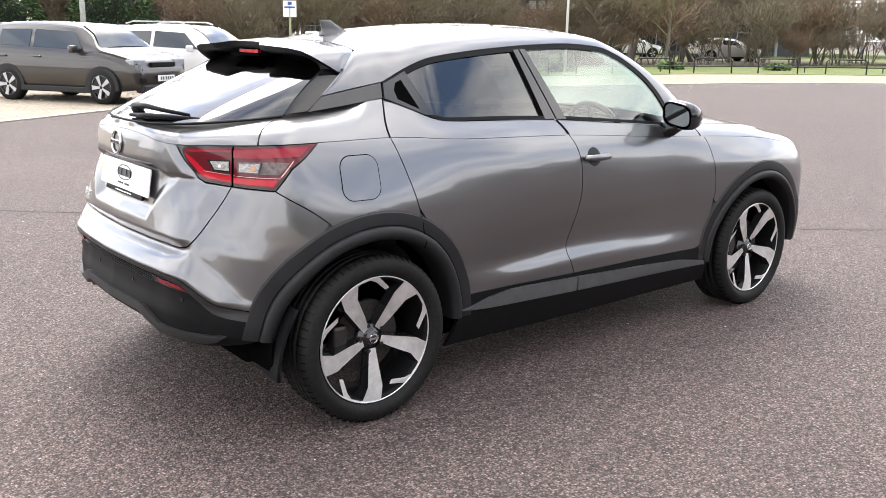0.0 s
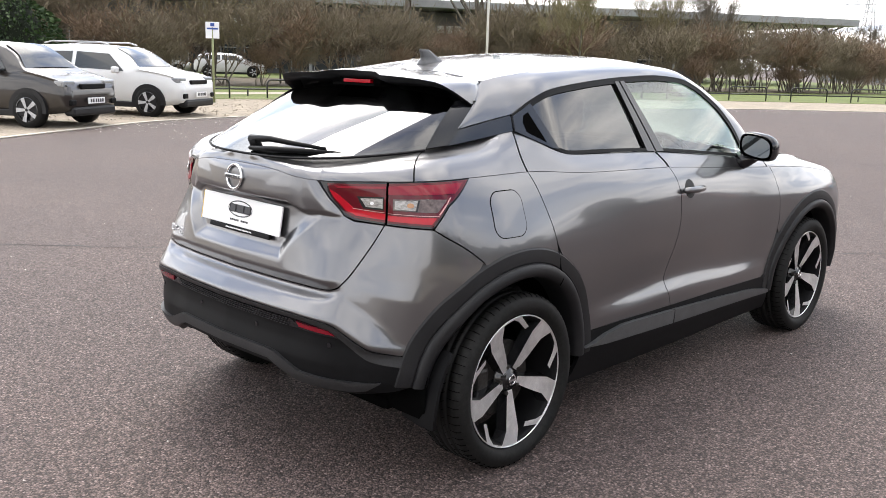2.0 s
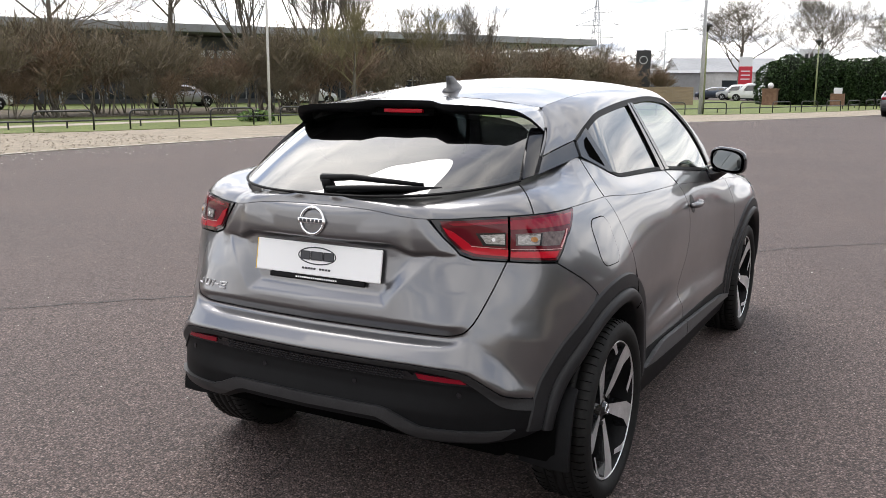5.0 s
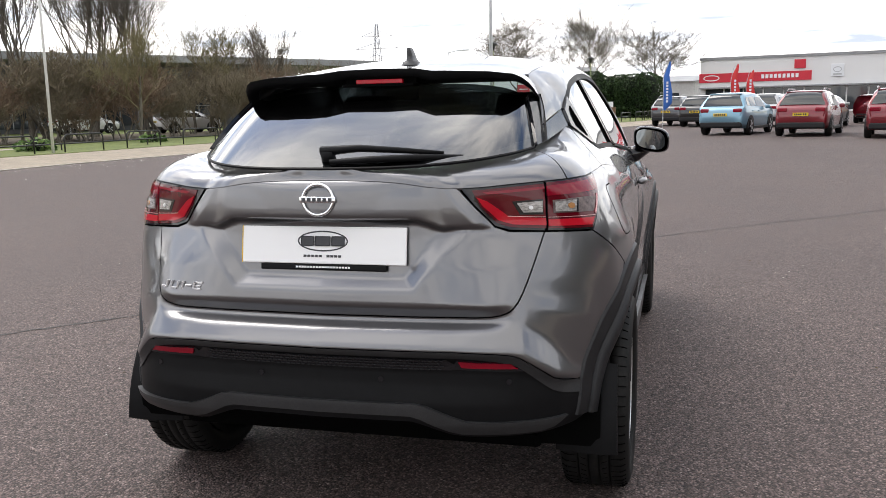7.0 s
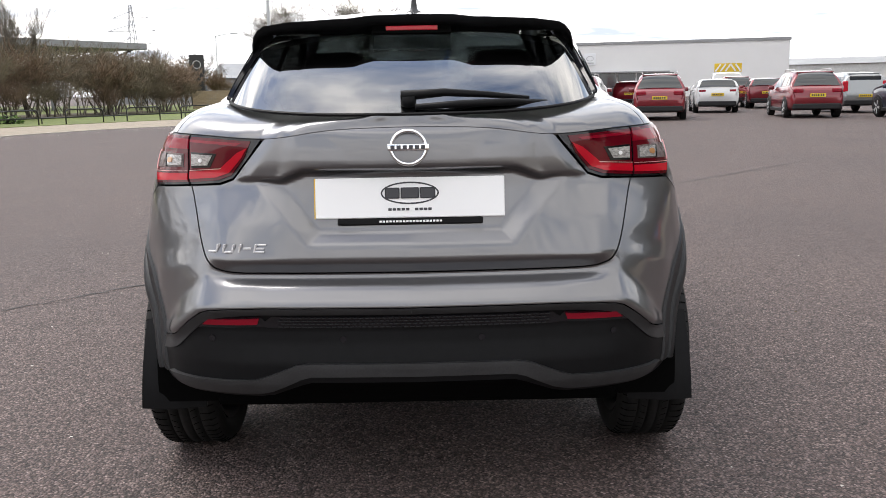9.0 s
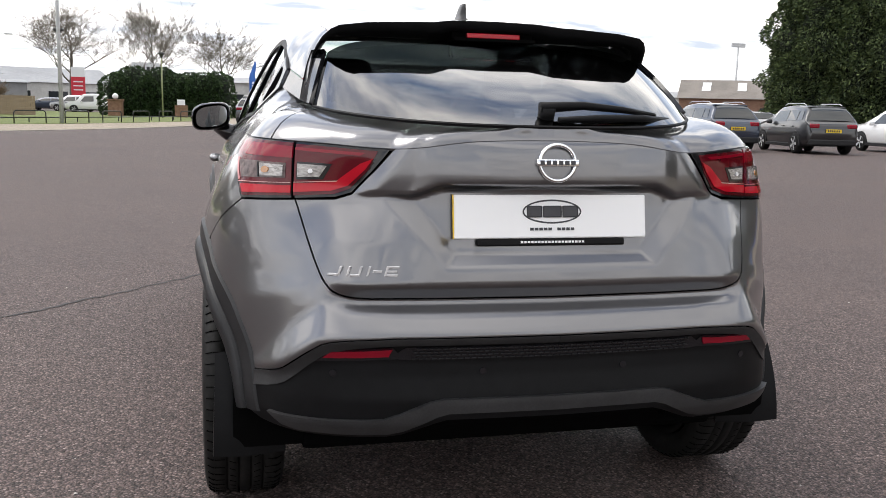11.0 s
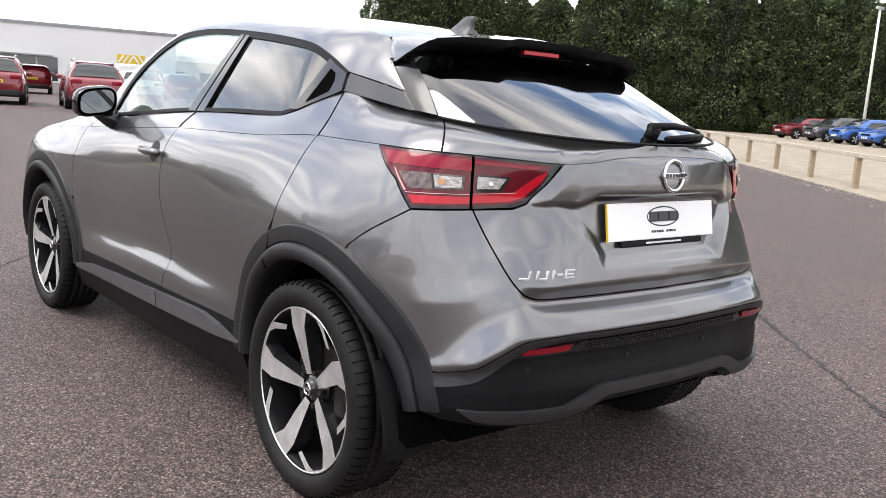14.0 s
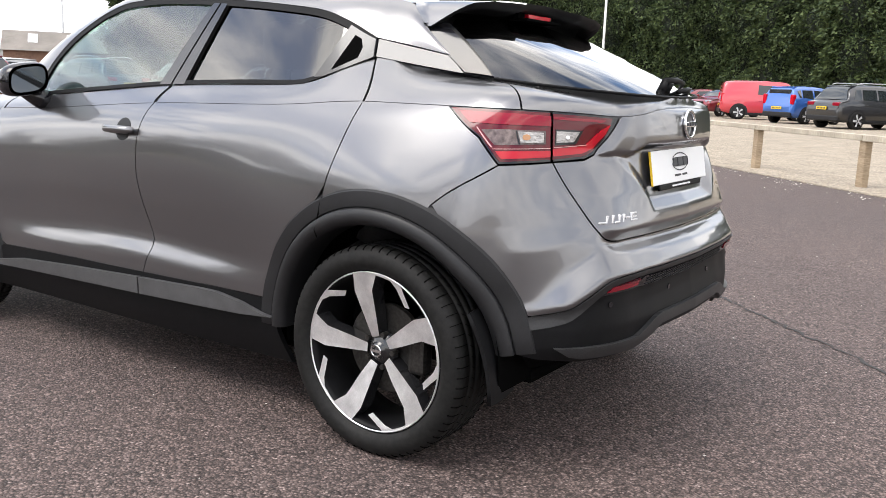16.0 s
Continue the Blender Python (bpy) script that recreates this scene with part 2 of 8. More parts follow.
def part(name, bm, material, parent, label="", smooth=False):
    me = bpy.data.meshes.new(name)
    bm.to_mesh(me)
    bm.free()
    if smooth:
        me.polygons.foreach_set("use_smooth", [True] * len(me.polygons))
    for m in (material if isinstance(material, (list, tuple)) else [material]):
        me.materials.append(m)
    ob = new(name, me)
    if parent is not None:
        ob.parent = parent
    if label:
        ob["label"] = label
    return ob


def box(bm, lo, hi, bevel=0.0, m=None):
    """Adds a box between two corners, with bevelled edges, to a bmesh."""
    t = bmesh.new()
    bmesh.ops.create_cube(t, size=1.0)
    for v in t.verts:
        v.co = Vector([(a + b) / 2 + c * (b - a) for a, b, c in zip(lo, hi, v.co)])
    if bevel:
        bmesh.ops.bevel(t, geom=t.edges[:], offset=bevel, segments=2, affect="EDGES", profile=0.5)
    if m is not None:
        bmesh.ops.transform(t, matrix=m, verts=t.verts)
    tmp = bpy.data.meshes.new("tmp")
    t.to_mesh(tmp)
    t.free()
    bm.from_mesh(tmp)
    bpy.data.meshes.remove(tmp)
    return bm


def tube(bm, pts, radius, sides=8, close=True):
    """Adds a round tube along points; radius a number or one per point."""
    pts = [Vector(p) for p in pts]
    rs = radius if isinstance(radius, (list, tuple)) else [radius] * len(pts)
    rings = []
    side = None
    for i, p in enumerate(pts):
        d = (pts[min(i + 1, len(pts) - 1)] - pts[max(i - 1, 0)]).normalized()
        if side is None:
            side = d.orthogonal().normalized()
        side = (side - d * side.dot(d)).normalized()
        up = d.cross(side)
        rings.append([bm.verts.new(p + rs[i] * (math.cos(a) * side + math.sin(a) * up))
                      for a in [2 * math.pi * k / sides for k in range(sides)]])
    for a, b in zip(rings, rings[1:]):
        for k in range(sides):
            bm.faces.new((a[k], a[(k + 1) % sides], b[(k + 1) % sides], b[k]))
    if close:
        bm.faces.new(rings[0][::-1])
        bm.faces.new(rings[-1])
    return bm


def lathe(bm, profile, sides=48, axis="x"):
    """Turns a profile of (along the axis, radius) round the axis."""
    rings = []
    for a_, r in profile:
        ring = []
        for k in range(sides):
            t = 2 * math.pi * k / sides
            c, s_ = r * math.cos(t), r * math.sin(t)
            ring.append(bm.verts.new({"x": (a_, c, s_), "y": (c, a_, s_), "z": (c, s_, a_)}[axis]))
        rings.append(ring)
    for a_, b in zip(rings, rings[1:]):
        for k in range(sides):
            bm.faces.new((a_[k], a_[(k + 1) % sides], b[(k + 1) % sides], b[k]))
    return bm


def pchip(xs, ys):
    """A monotone cubic through points; works on arrays."""
    x, y = np.array(xs, float), np.array(ys, float)
    h, dl = np.diff(x), np.diff(y) / np.diff(x)
    m = np.zeros(len(x))
    for i in range(1, len(x) - 1):
        if dl[i - 1] * dl[i] > 0:
            w1, w2 = 2 * h[i] + h[i - 1], h[i] + 2 * h[i - 1]
            m[i] = (w1 + w2) / (w1 / dl[i - 1] + w2 / dl[i])
    m[0], m[-1] = dl[0], dl[-1]

    def f(q):
        q = np.clip(np.asarray(q, float), x[0], x[-1])
        i = np.clip(np.searchsorted(x, q) - 1, 0, len(x) - 2)
        t = (q - x[i]) / h[i]
        return ((1 + 2 * t) * (1 - t) ** 2 * y[i] + t * (1 - t) ** 2 * h[i] * m[i]
                + t * t * (3 - 2 * t) * y[i + 1] + t * t * (t - 1) * h[i] * m[i + 1])
    return f


def spline(points, n):
    """n points along a smooth curve through the given ones, even in station number."""
    p = np.array(points, float)
    k = np.arange(len(p), dtype=float)
    q = np.linspace(0, len(p) - 1, n)
    return np.stack([pchip(k, p[:, c])(q) for c in range(p.shape[1])], 1)


def clip_to_cell(poly, a0, a1, b0, b1):
    for axis, lim, keep in ((0, a0, 1), (0, a1, -1), (1, b0, 1), (1, b1, -1)):
        if not poly:
            return poly
        out = []
        for i, p in enumerate(poly):
            q = poly[i - 1]
            ip, iq = keep * (p[axis] - lim) >= -1e-9, keep * (q[axis] - lim) >= -1e-9
            if ip != iq:
                t = (lim - q[axis]) / (p[axis] - q[axis])
                out.append((q[0] + t * (p[0] - q[0]), q[1] + t * (p[1] - q[1])))
            if ip:
                out.append(p)
        poly = out
    return poly


def area2(poly):
    return sum(poly[i - 1][0] * p[1] - p[0] * poly[i - 1][1] for i, p in enumerate(poly)) / 2


def shrink(poly, d):
    if area2(poly) < 0:
        poly = poly[::-1]
    out = []
    n = len(poly)
    for i in range(n):
        a, b, c = Vector(poly[i - 1]), Vector(poly[i]), Vector(poly[(i + 1) % n])
        e1, e2 = (b - a), (c - b)
        if e1.length < 1e-9 or e2.length < 1e-9:
            continue
        n1 = Vector((-e1.y, e1.x)).normalized()
        n2 = Vector((-e2.y, e2.x)).normalized()
        m = n1 + n2
        k = d / max(0.35, 0.5 * m.dot(m)) if m.length > 1e-6 else d
        out.append(tuple(b + m * k * 1.0))
    return out


def sheet(outline, fn, cell=0.03, gap=0.0022, depth=0.012, off=0.0, flip=False):
    """A panel cut out of the surface fn(a, b, off): verts, faces, sharp edges. outline: points (a, b)."""
    poly = shrink([tuple(p) for p in outline], gap)
    a = [p[0] for p in poly]
    b = [p[1] for p in poly]
    ca, cb = (cell, cell) if not isinstance(cell, tuple) else cell
    na, nb = max(1, math.ceil((max(a) - min(a)) / ca)), max(1, math.ceil((max(b) - min(b)) / cb))
    ga, gb = np.linspace(min(a), max(a), na + 1), np.linspace(min(b), max(b), nb + 1)
    index, pts, faces = {}, [], []

    def cell_face(a0, a1, b0, b1, depth_left):
        c = clip_to_cell(poly, a0, a1, b0, b1)
        if len(c) < 3 or abs(area2(c)) < 1e-9:
            return
        f = []
        for p in c:
            key = (round(p[0], 5), round(p[1], 5))
            if key not in index:
                index[key] = len(pts)
                pts.append(key)
            if not f or f[-1] != index[key]:
                f.append(index[key])
        if f[0] == f[-1]:
            f.pop()
        if len(set(f)) == len(f) and len(f) >= 3:
            on = [(abs(p[0] - a0) < 1e-7 or abs(p[0] - a1) < 1e-7 or abs(p[1] - b0) < 1e-7 or abs(p[1] - b1) < 1e-7) for p in c]
            runs = sum(1 for q in range(len(on)) if on[q] and not on[q - 1])
            if runs < 2 or depth_left == 0:
                faces.append(f)
                return
        if depth_left > 0:
            am, bm_ = (a0 + a1) / 2, (b0 + b1) / 2
            for x0, x1 in ((a0, am), (am, a1)):
                for y0, y1 in ((b0, bm_), (bm_, b1)):
                    cell_face(x0, x1, y0, y1, depth_left - 1)

    for i in range(na):
        for j in range(nb):
            cell_face(ga[i], ga[i + 1], gb[j], gb[j + 1], 2)
    pa, pb = np.array([p[0] for p in pts]), np.array([p[1] for p in pts])
    top = fn(pa, pb, off)
    low = fn(pa, pb, off - depth)
    e_ = 0.006
    k = np.cross(fn(pa + e_, pb, off) - fn(pa - e_, pb, off), fn(pa, pb + e_, off) - fn(pa, pb - e_, off))
    k /= np.maximum(1e-12, np.linalg.norm(k, axis=1))[:, None]
    count = {}
    for f in faces:
        for q in range(len(f)):
            e = (f[q], f[(q + 1) % len(f)])
            count[tuple(sorted(e))] = count.get(tuple(sorted(e)), 0) + 1
    n = len(pts)
    allf, sharp = list(faces), Rim()
    for f in faces:
        for q in range(len(f)):
            e = (f[q], f[(q + 1) % len(f)])
            if count[tuple(sorted(e))] == 1:
                allf.append([e[1], e[0], e[0] + n, e[1] + n])
                sharp.append(e)
    v = np.concatenate([top, low])
    if flip:
        v = v * np.array([-1, 1, 1])
        k = k * np.array([-1, 1, 1])
        allf = [f[::-1] for f in allf]
    sharp.normals = k
    return v, allf, sharp


def loft(lower, upper, nu, nv, bulge=0.0, out=None):
    """A patch between two curves of equal stations; bulge: metres outwards in its middle."""
    a, b = spline(lower, nu), spline(upper, nu)
    v, f = [], []
    for j in range(nv + 1):
        t = j / nv
        row = a * (1 - t) + b * t
        if bulge:
            k = 4 * t * (1 - t) * bulge * np.minimum(1, np.linalg.norm(b - a, axis=1) / .15)[:, None]
            row = row + k * np.array(out)
        v.append(row)
    v = np.concatenate(v)
    for j in range(nv):
        for i in range(nu - 1):
            f.append([j * nu + i, j * nu + i + 1, (j + 1) * nu + i + 1, (j + 1) * nu + i])
    return v, f


def mirrored(v, f):
    return np.asarray(v) * np.array([-1, 1, 1]), [q[::-1] for q in f]


def wall(v, f, depth):
    """Thickens an open sheet by turning its border in along its normals."""
    v = np.asarray(v, float)
    nrm = np.zeros_like(v)
    for q in f:
        p = v[q]
        k = np.cross(p[1] - p[0], p[-1] - p[0]) if len(q) < 4 else np.cross(p[2] - p[0], p[3] - p[1])
        for i in q:
            nrm[i] += k
    nrm /= np.maximum(1e-9, np.linalg.norm(nrm, axis=1))[:, None]
    n = len(v)
    count = {}
    for q in f:
        for i in range(len(q)):
            e = tuple(sorted((q[i], q[(i + 1) % len(q)])))
            count[e] = count.get(e, 0) + 1
    allf, sharp = list(f), []
    for q in f:
        for i in range(len(q)):
            e = (q[i], q[(i + 1) % len(q)])
            if count[tuple(sorted(e))] == 1:
                allf.append([e[1], e[0], e[0] + n, e[1] + n])
                sharp.append(e)
    return np.concatenate([v, v - depth * nrm]), allf, sharp


# ---- the grey crossover car: rear axle over the origin, nose towards +y ----
# The flanks and ends are one surface: a plan line (rear, round corner, side, round corner, front)
# pushed out by a depth that changes along it (u) and with height (z).
SIDE0, SIDE1 = 0.45 + 0.15 * math.pi, 0.45 + 0.15 * math.pi + 3.30
U_END = SIDE1 + 0.15 * math.pi + 0.45
COLUMNS = [
    (0.00, [(.18, -.2), (.26, -.06), (.34, .09), (.38, .145), (.42, .166), (.48, .168), (.53, .155), (.575, .15), (.600, .157), (.628, .179), (.640, .179), (.690, .140), (.704, .112), (.714, .101), (.757, .133), (.86, .118), (.95, .106), (.99, .104), (1.03, .106), (1.065, .101), (1.12, .088), (1.2, .0)]),
    (0.30, [(.18, -.2), (.26, -.06), (.34, .08), (.38, .132), (.42, .153), (.48, .155), (.53, .142), (.575, .138), (.600, .144), (.628, .166), (.640, .166), (.690, .128), (.704, .100), (.714, .089), (.757, .120), (.86, .103), (.95, .086), (.99, .082), (1.03, .083), (1.065, .080), (1.11, .071), (1.2, -.02)]),
    (0.41, [(.18, -.2), (.26, -.06), (.34, .07), (.38, .12), (.42, .14), (.48, .142), (.53, .13), (.575, .126), (.600, .132), (.626, .153), (.638, .153), (.690, .117), (.704, .088), (.714, .078), (.757, .109), (.86, .080), (.95, .046), (.99, .034), (1.03, .03), (1.065, .027), (1.10, .022), (1.2, -.07)]),
    (0.50, [(.18, -.2), (.26, -.07), (.34, .06), (.38, .108), (.42, .128), (.48, .13), (.53, .122), (.575, .119), (.597, .123), (.618, .138), (.630, .138), (.685, .106), (.702, .083), (.716, .072), (.757, .096), (.86, .056), (.95, .006), (.99, -.008), (1.03, -.003), (1.065, .0), (1.10, -.002), (1.2, -.09)]),
    (0.56, [(.18, -.2), (.26, -.07), (.34, .055), (.38, .10), (.42, .12), (.48, .122), (.53, .12), (.565, .116), (.585, .122), (.600, .129), (.612, .128), (.665, .098), (.70, .088), (.73, .084), (.76, .076), (.80, .064), (.85, .046), (.95, -.004), (.99, -.012), (1.05, -.012), (1.10, -.015), (1.2, -.1)]),
    (0.63, [(.18, -.2), (.26, -.05), (.34, .05), (.38, .09), (.42, .108), (.48, .112), (.52, .106), (.540, .112), (.553, .116), (.565, .114), (.605, .087), (.66, .074), (.72, .068), (.76, .057), (.83, .029), (.90, .002), (.955, -.013), (1.02, -.014), (1.10, -.018), (1.2, -.1)]),
    (0.70, [(.18, -.2), (.26, -.02), (.34, .05), (.38, .075), (.42, .086), (.48, .086), (.51, .082), (.522, .084), (.532, .084), (.56, .068), (.62, .066), (.72, .061), (.76, .053), (.83, .034), (.90, .016), (.955, .002), (1.02, -.003), (1.10, -.014), (1.2, -.1)]),
    (0.80, [(.18, .0), (.30, .05), (.42, .066), (.50, .067), (.55, .066), (.62, .069), (.72, .066), (.83, .056), (.90, .049), (.95, .041), (1.02, .022), (1.10, -.006), (1.2, -.1)]),
    (0.93, [(.18, .06), (.30, .09), (.50, .104), (.62, .108), (.72, .107), (.82, .098), (.90, .082), (.95, .069), (1.03, .036), (1.07, .016), (1.107, -.006), (1.2, -.1)]),
    (1.17, [(.18, .08), (.30, .11), (.50, .136), (.72, .142), (.83, .134), (.87, .126), (.90, .116), (.95, .093), (1.00, .069), (1.05, .044), (1.10, .010), (1.2, -.09)]),
    (1.36, [(.18, .05), (.30, .08), (.42, .095), (.55, .108), (.72, .12), (.83, .121), (.88, .114), (.92, .102), (.97, .082), (1.03, .056), (1.08, .026), (1.11, .0), (1.2, -.07)]),
    (1.62, [(.18, .03), (.30, .075), (.36, .083), (.45, .085), (.55, .092), (.66, .104), (.75, .110), (.83, .107), (.90, .098), (.97, .083), (1.03, .062), (1.08, .036), (1.11, .012), (1.2, -.06)]),
    (2.00, [(.18, .04), (.30, .08), (.36, .088), (.42, .088), (.47, .094), (.535, .066), (.60, .077), (.72, .099), (.83, .107), (.92, .103), (.97, .093), (1.03, .07), (1.08, .036), (1.11, .006), (1.2, -.06)]),
    (2.33, [(.18, .045), (.30, .085), (.36, .09), (.42, .09), (.48, .095), (.55, .064), (.62, .072), (.72, .09), (.83, .098), (.92, .094), (.97, .084), (1.03, .06), (1.08, .022), (1.11, -.004), (1.2, -.06)]),
    (3.00, [(.18, .04), (.30, .08), (.36, .09), (.42, .092), (.46, .094), (.52, .070), (.62, .078), (.72, .09), (.83, .092), (.90, .083), (.97, .064), (1.02, .042), (1.064, .016), (1.2, -.05)]),
    (3.32, [(.18, .04), (.30, .085), (.42, .09), (.55, .098), (.72, .112), (.83, .113), (.90, .097), (.95, .08), (1.0, .055), (1.046, .03), (1.2, -.1)]),
    (3.81, [(.18, .06), (.30, .1), (.50, .135), (.72, .142), (.83, .138), (.87, .126), (.91, .094), (.96, .05), (1.0, .02), (1.05, -.04), (1.2, -.2)]),
    (4.22, [(.18, .04), (.30, .09), (.50, .115), (.72, .113), (.83, .09), (.90, .055), (.95, .0), (1.0, -.06), (1.2, -.2)]),
    (4.45, [(.18, .0), (.30, .05), (.50, .06), (.72, .055), (.83, .03), (.90, -.03), (1.0, -.1), (1.2, -.2)]),
    (U_END, [(.18, .03), (.30, .09), (.50, .11), (.72, .10), (.83, .07), (.90, .03), (1.0, -.06), (1.2, -.2)]),
]
COL_U = np.array([c[0] for c in COLUMNS])
COL_F = [pchip([p[0] for p in c[1]], [p[1] for p in c[1]]) for c in COLUMNS]


def tray_depth(x, z):
    x, z = np.abs(x), np.asarray(z)
    outer = np.interp(z, [.800, .838, .975, .985], [.285, .312, .440, .447])
    innr = np.interp(z, [.800, .836, .975], [.222, .250, .358])
    side = np.clip((outer - x) / (outer - innr), 0, 1)
    top = np.clip((np.interp(x, [0, .29, .36, .46], [1.009, 1.006, .979, .976]) - z) / 0.012, 0, 1)
    low = np.clip((z - .800) / 0.036, 0, 1)
    k = np.minimum(np.minimum(side, top), low)
    return 0.031 * k


def band_depth(x, z):
    """The proud six-sided band across the top of the tailgate."""
    diag = 1 + ((.347 - x) * .775 + (1.112 - z) * .632) / .036
    return np.clip(np.minimum(np.minimum(diag, (1.118 - z) / .024), (z - .972) / .010), 0, 1)


def raw_depth(u, z):
    u, z = np.broadcast_arrays(np.asarray(u, float), np.asarray(z, float))
    table = np.stack([f(z) for f in COL_F])
    h = np.diff(COL_U)
    i = np.clip(np.searchsorted(COL_U, u) - 1, 0, len(COL_U) - 2)
    dl = np.diff(table, axis=0) / h.reshape(-1, *([1] * (table.ndim - 1)))
    m = np.zeros_like(table)
    a, b = dl[:-1], dl[1:]
    hs = h.reshape(-1, *([1] * (table.ndim - 1)))
    w1, w2 = 2 * hs[1:] + hs[:-1], hs[1:] + 2 * hs[:-1]
    with np.errstate(divide="ignore", invalid="ignore"):
        mm = (w1 + w2) / (w1 / a + w2 / b)
    m[1:-1] = np.where(a * b > 0, mm, 0)
    pick = lambda arr, k: np.take_along_axis(arr, k[None], 0)[0]
    t = (u - COL_U[i]) / h[i]
    d = ((1 + 2 * t) * (1 - t) ** 2 * pick(table, i) + t * (1 - t) ** 2 * h[i] * pick(m, i)
         + t * t * (3 - 2 * t) * pick(table, i + 1) + t * t * (t - 1) * h[i] * pick(m, i + 1))
    return d


# the rear: creases that run from the middle (first) round to the flank (last), each a height and a depth
CREASE_U = [0, .30, .41, .50, .553, .632, .70, .76, .80]
CREASES = [
    ([.18] * 9, [-.2, -.2, -.2, -.2, -.2, -.2, -.2, -.1, 0]),
    ([.26] * 9, [-.06, -.06, -.06, -.07, -.07, -.05, -.02, .015, .03]),
    ([.34] * 9, [.09, .08, .07, .06, .055, .05, .05, .054, .056]),
    ([.38] * 9, [.145, .132, .12, .108, .10, .09, .075, .066, .062]),
    ([.42] * 9, [.166, .153, .14, .128, .12, .106, .084, .072, .066]),
    ([.48, .48, .48, .48, .48, .48, .475, .47, .47], [.168, .155, .142, .13, .122, .106, .084, .072, .067]),
    ([.53, .53, .53, .53, .53, .512, .495, .488, .488], [.155, .142, .13, .122, .118, .102, .078, .070, .067]),
    ([.575, .575, .575, .572, .560, .524, .506, .497, .497], [.150, .138, .126, .119, .115, .100, .075, .069, .067]),
    ([.602, .602, .602, .596, .580, .535, .514, .503, .503], [.156, .143, .131, .122, .118, .102, .075, .069, .067]),
    ([.636, .636, .635, .631, .624, .548, .526, .516, .516], [.180, .167, .154, .142, .135, .117, .079, .068, .067]),
    ([.646, .646, .645, .641, .634, .558, .536, .524, .524], [.180, .167, .154, .142, .135, .117, .079, .068, .067]),
    ([.690, .690, .690, .694, .716, .640, .556, .540, .540], [.142, .130, .118, .106, .089, .077, .070, .066, .067]),
    ([.704, .704, .704, .705, .726, .665, .600, .580, .580], [.112, .100, .088, .084, .087, .074, .067, .066, .068]),
    ([.714, .714, .714, .715, .736, .690, .650, .640, .640], [.101, .089, .078, .073, .084, .071, .065, .066, .069]),
    ([.759, .759, .759, .759, .764, .730, .710, .700, .700], [.133, .120, .109, .097, .076, .066, .062, .066, .067]),
    ([.86] * 9, [.118, .103, .080, .056, .043, .020, .026, .042, .053]),
    ([.95] * 9, [.106, .086, .046, .006, -.003, -.012, .003, .025, .041]),
    ([.99] * 9, [.104, .082, .034, -.008, -.012, -.014, -.001, .018, .030]),
    ([1.03] * 9, [.106, .083, .030, -.003, -.012, -.0145, -.004, .010, .019]),
    ([1.065] * 9, [.101, .080, .027, .0, -.013, -.016, -.009, .001, .007]),
    ([1.11] * 9, [.090, .071, .021, -.003, -.016, -.02, -.016, -.011, -.010]),
    ([1.2] * 9, [0, -.02, -.07, -.09, -.1, -.1, -.1, -.1, -.1]),
]


def rear_depth(us, zs):
    kz = [np.interp(us, CREASE_U, c[0]) for c in CREASES]
    kd = [pchip(CREASE_U, c[1])(us) for c in CREASES]
    return np.stack([np.interp(zs, [k[i] for k in kz], [k[i] for k in kd]) for i in range(len(us))])


# the depth field on a fine grid, smoothed: little across the tailgate, more round the corners and along the sides
DU, DZ = .004, .003
GRID_U = np.arange(0, U_END + DU, DU)
GRID_Z = np.arange(.15, 1.23, DZ)


def soften(field, sigma, step, axis):
    n = int(3 * sigma / step) + 1
    w = np.exp(-.5 * (np.arange(-n, n + 1) * step / sigma) ** 2)
    w /= w.sum()
    if axis == 0:
        full = np.concatenate([field[1:n + 1][::-1], field, field[-n - 1:-1][::-1]])
        return sum(w[k] * full[k:k + len(field)] for k in range(2 * n + 1))
    return soften(field.T, sigma, step, 0).T


_raw = raw_depth(*np.meshgrid(np.minimum(GRID_U, U_END), np.clip(GRID_Z, .18, 1.2), indexing="ij"))
_n = int(np.searchsorted(GRID_U, .80))
_w = np.clip((.80 - GRID_U[:_n]) / .045, 0, 1)[:, None]
_w = _w * _w * (3 - 2 * _w)
_raw[:_n] = rear_depth(GRID_U[:_n], np.clip(GRID_Z, .18, 1.2)) * _w + _raw[:_n] * (1 - _w)
_raw = soften(_raw, .0045, DZ, 1)
_fine, _wide, _long = soften(_raw, .008, DU, 0), soften(_raw, .011, DU, 0), soften(soften(_raw, .09, DU, 0), .014, DZ, 1)
_k1 = np.clip((GRID_U - .42) / .15, 0, 1)[:, None]
_k2 = np.clip((GRID_U - .80) / .25, 0, 1)[:, None]
_calm = soften(soften(_raw, .045, DU, 0), .022, DZ, 1)
_k3 = np.clip((GRID_U - .50) / .14, 0, 1)[:, None] * np.clip((GRID_Z - .77) / .05, 0, 1)[None, :]
DEPTH = ((_fine * (1 - _k1) + _wide * _k1) * (1 - _k3) + _calm * _k3) * (1 - _k2) + _long * _k2
_gx, _gz = np.meshgrid(GRID_U, GRID_Z, indexing="ij")
_band = np.where(_gx < .5, band_depth(_gx, _gz), 0)
_face = np.maximum(DEPTH, .106 - .36 * _gx ** 2 - .30 * np.abs(_gz - 1.02) ** 1.5)
DEPTH = DEPTH + soften(soften(_band * (_face - DEPTH) - np.where(_gx < .5, tray_depth(_gx, _gz), 0), .005, DU, 0), .003, DZ, 1)


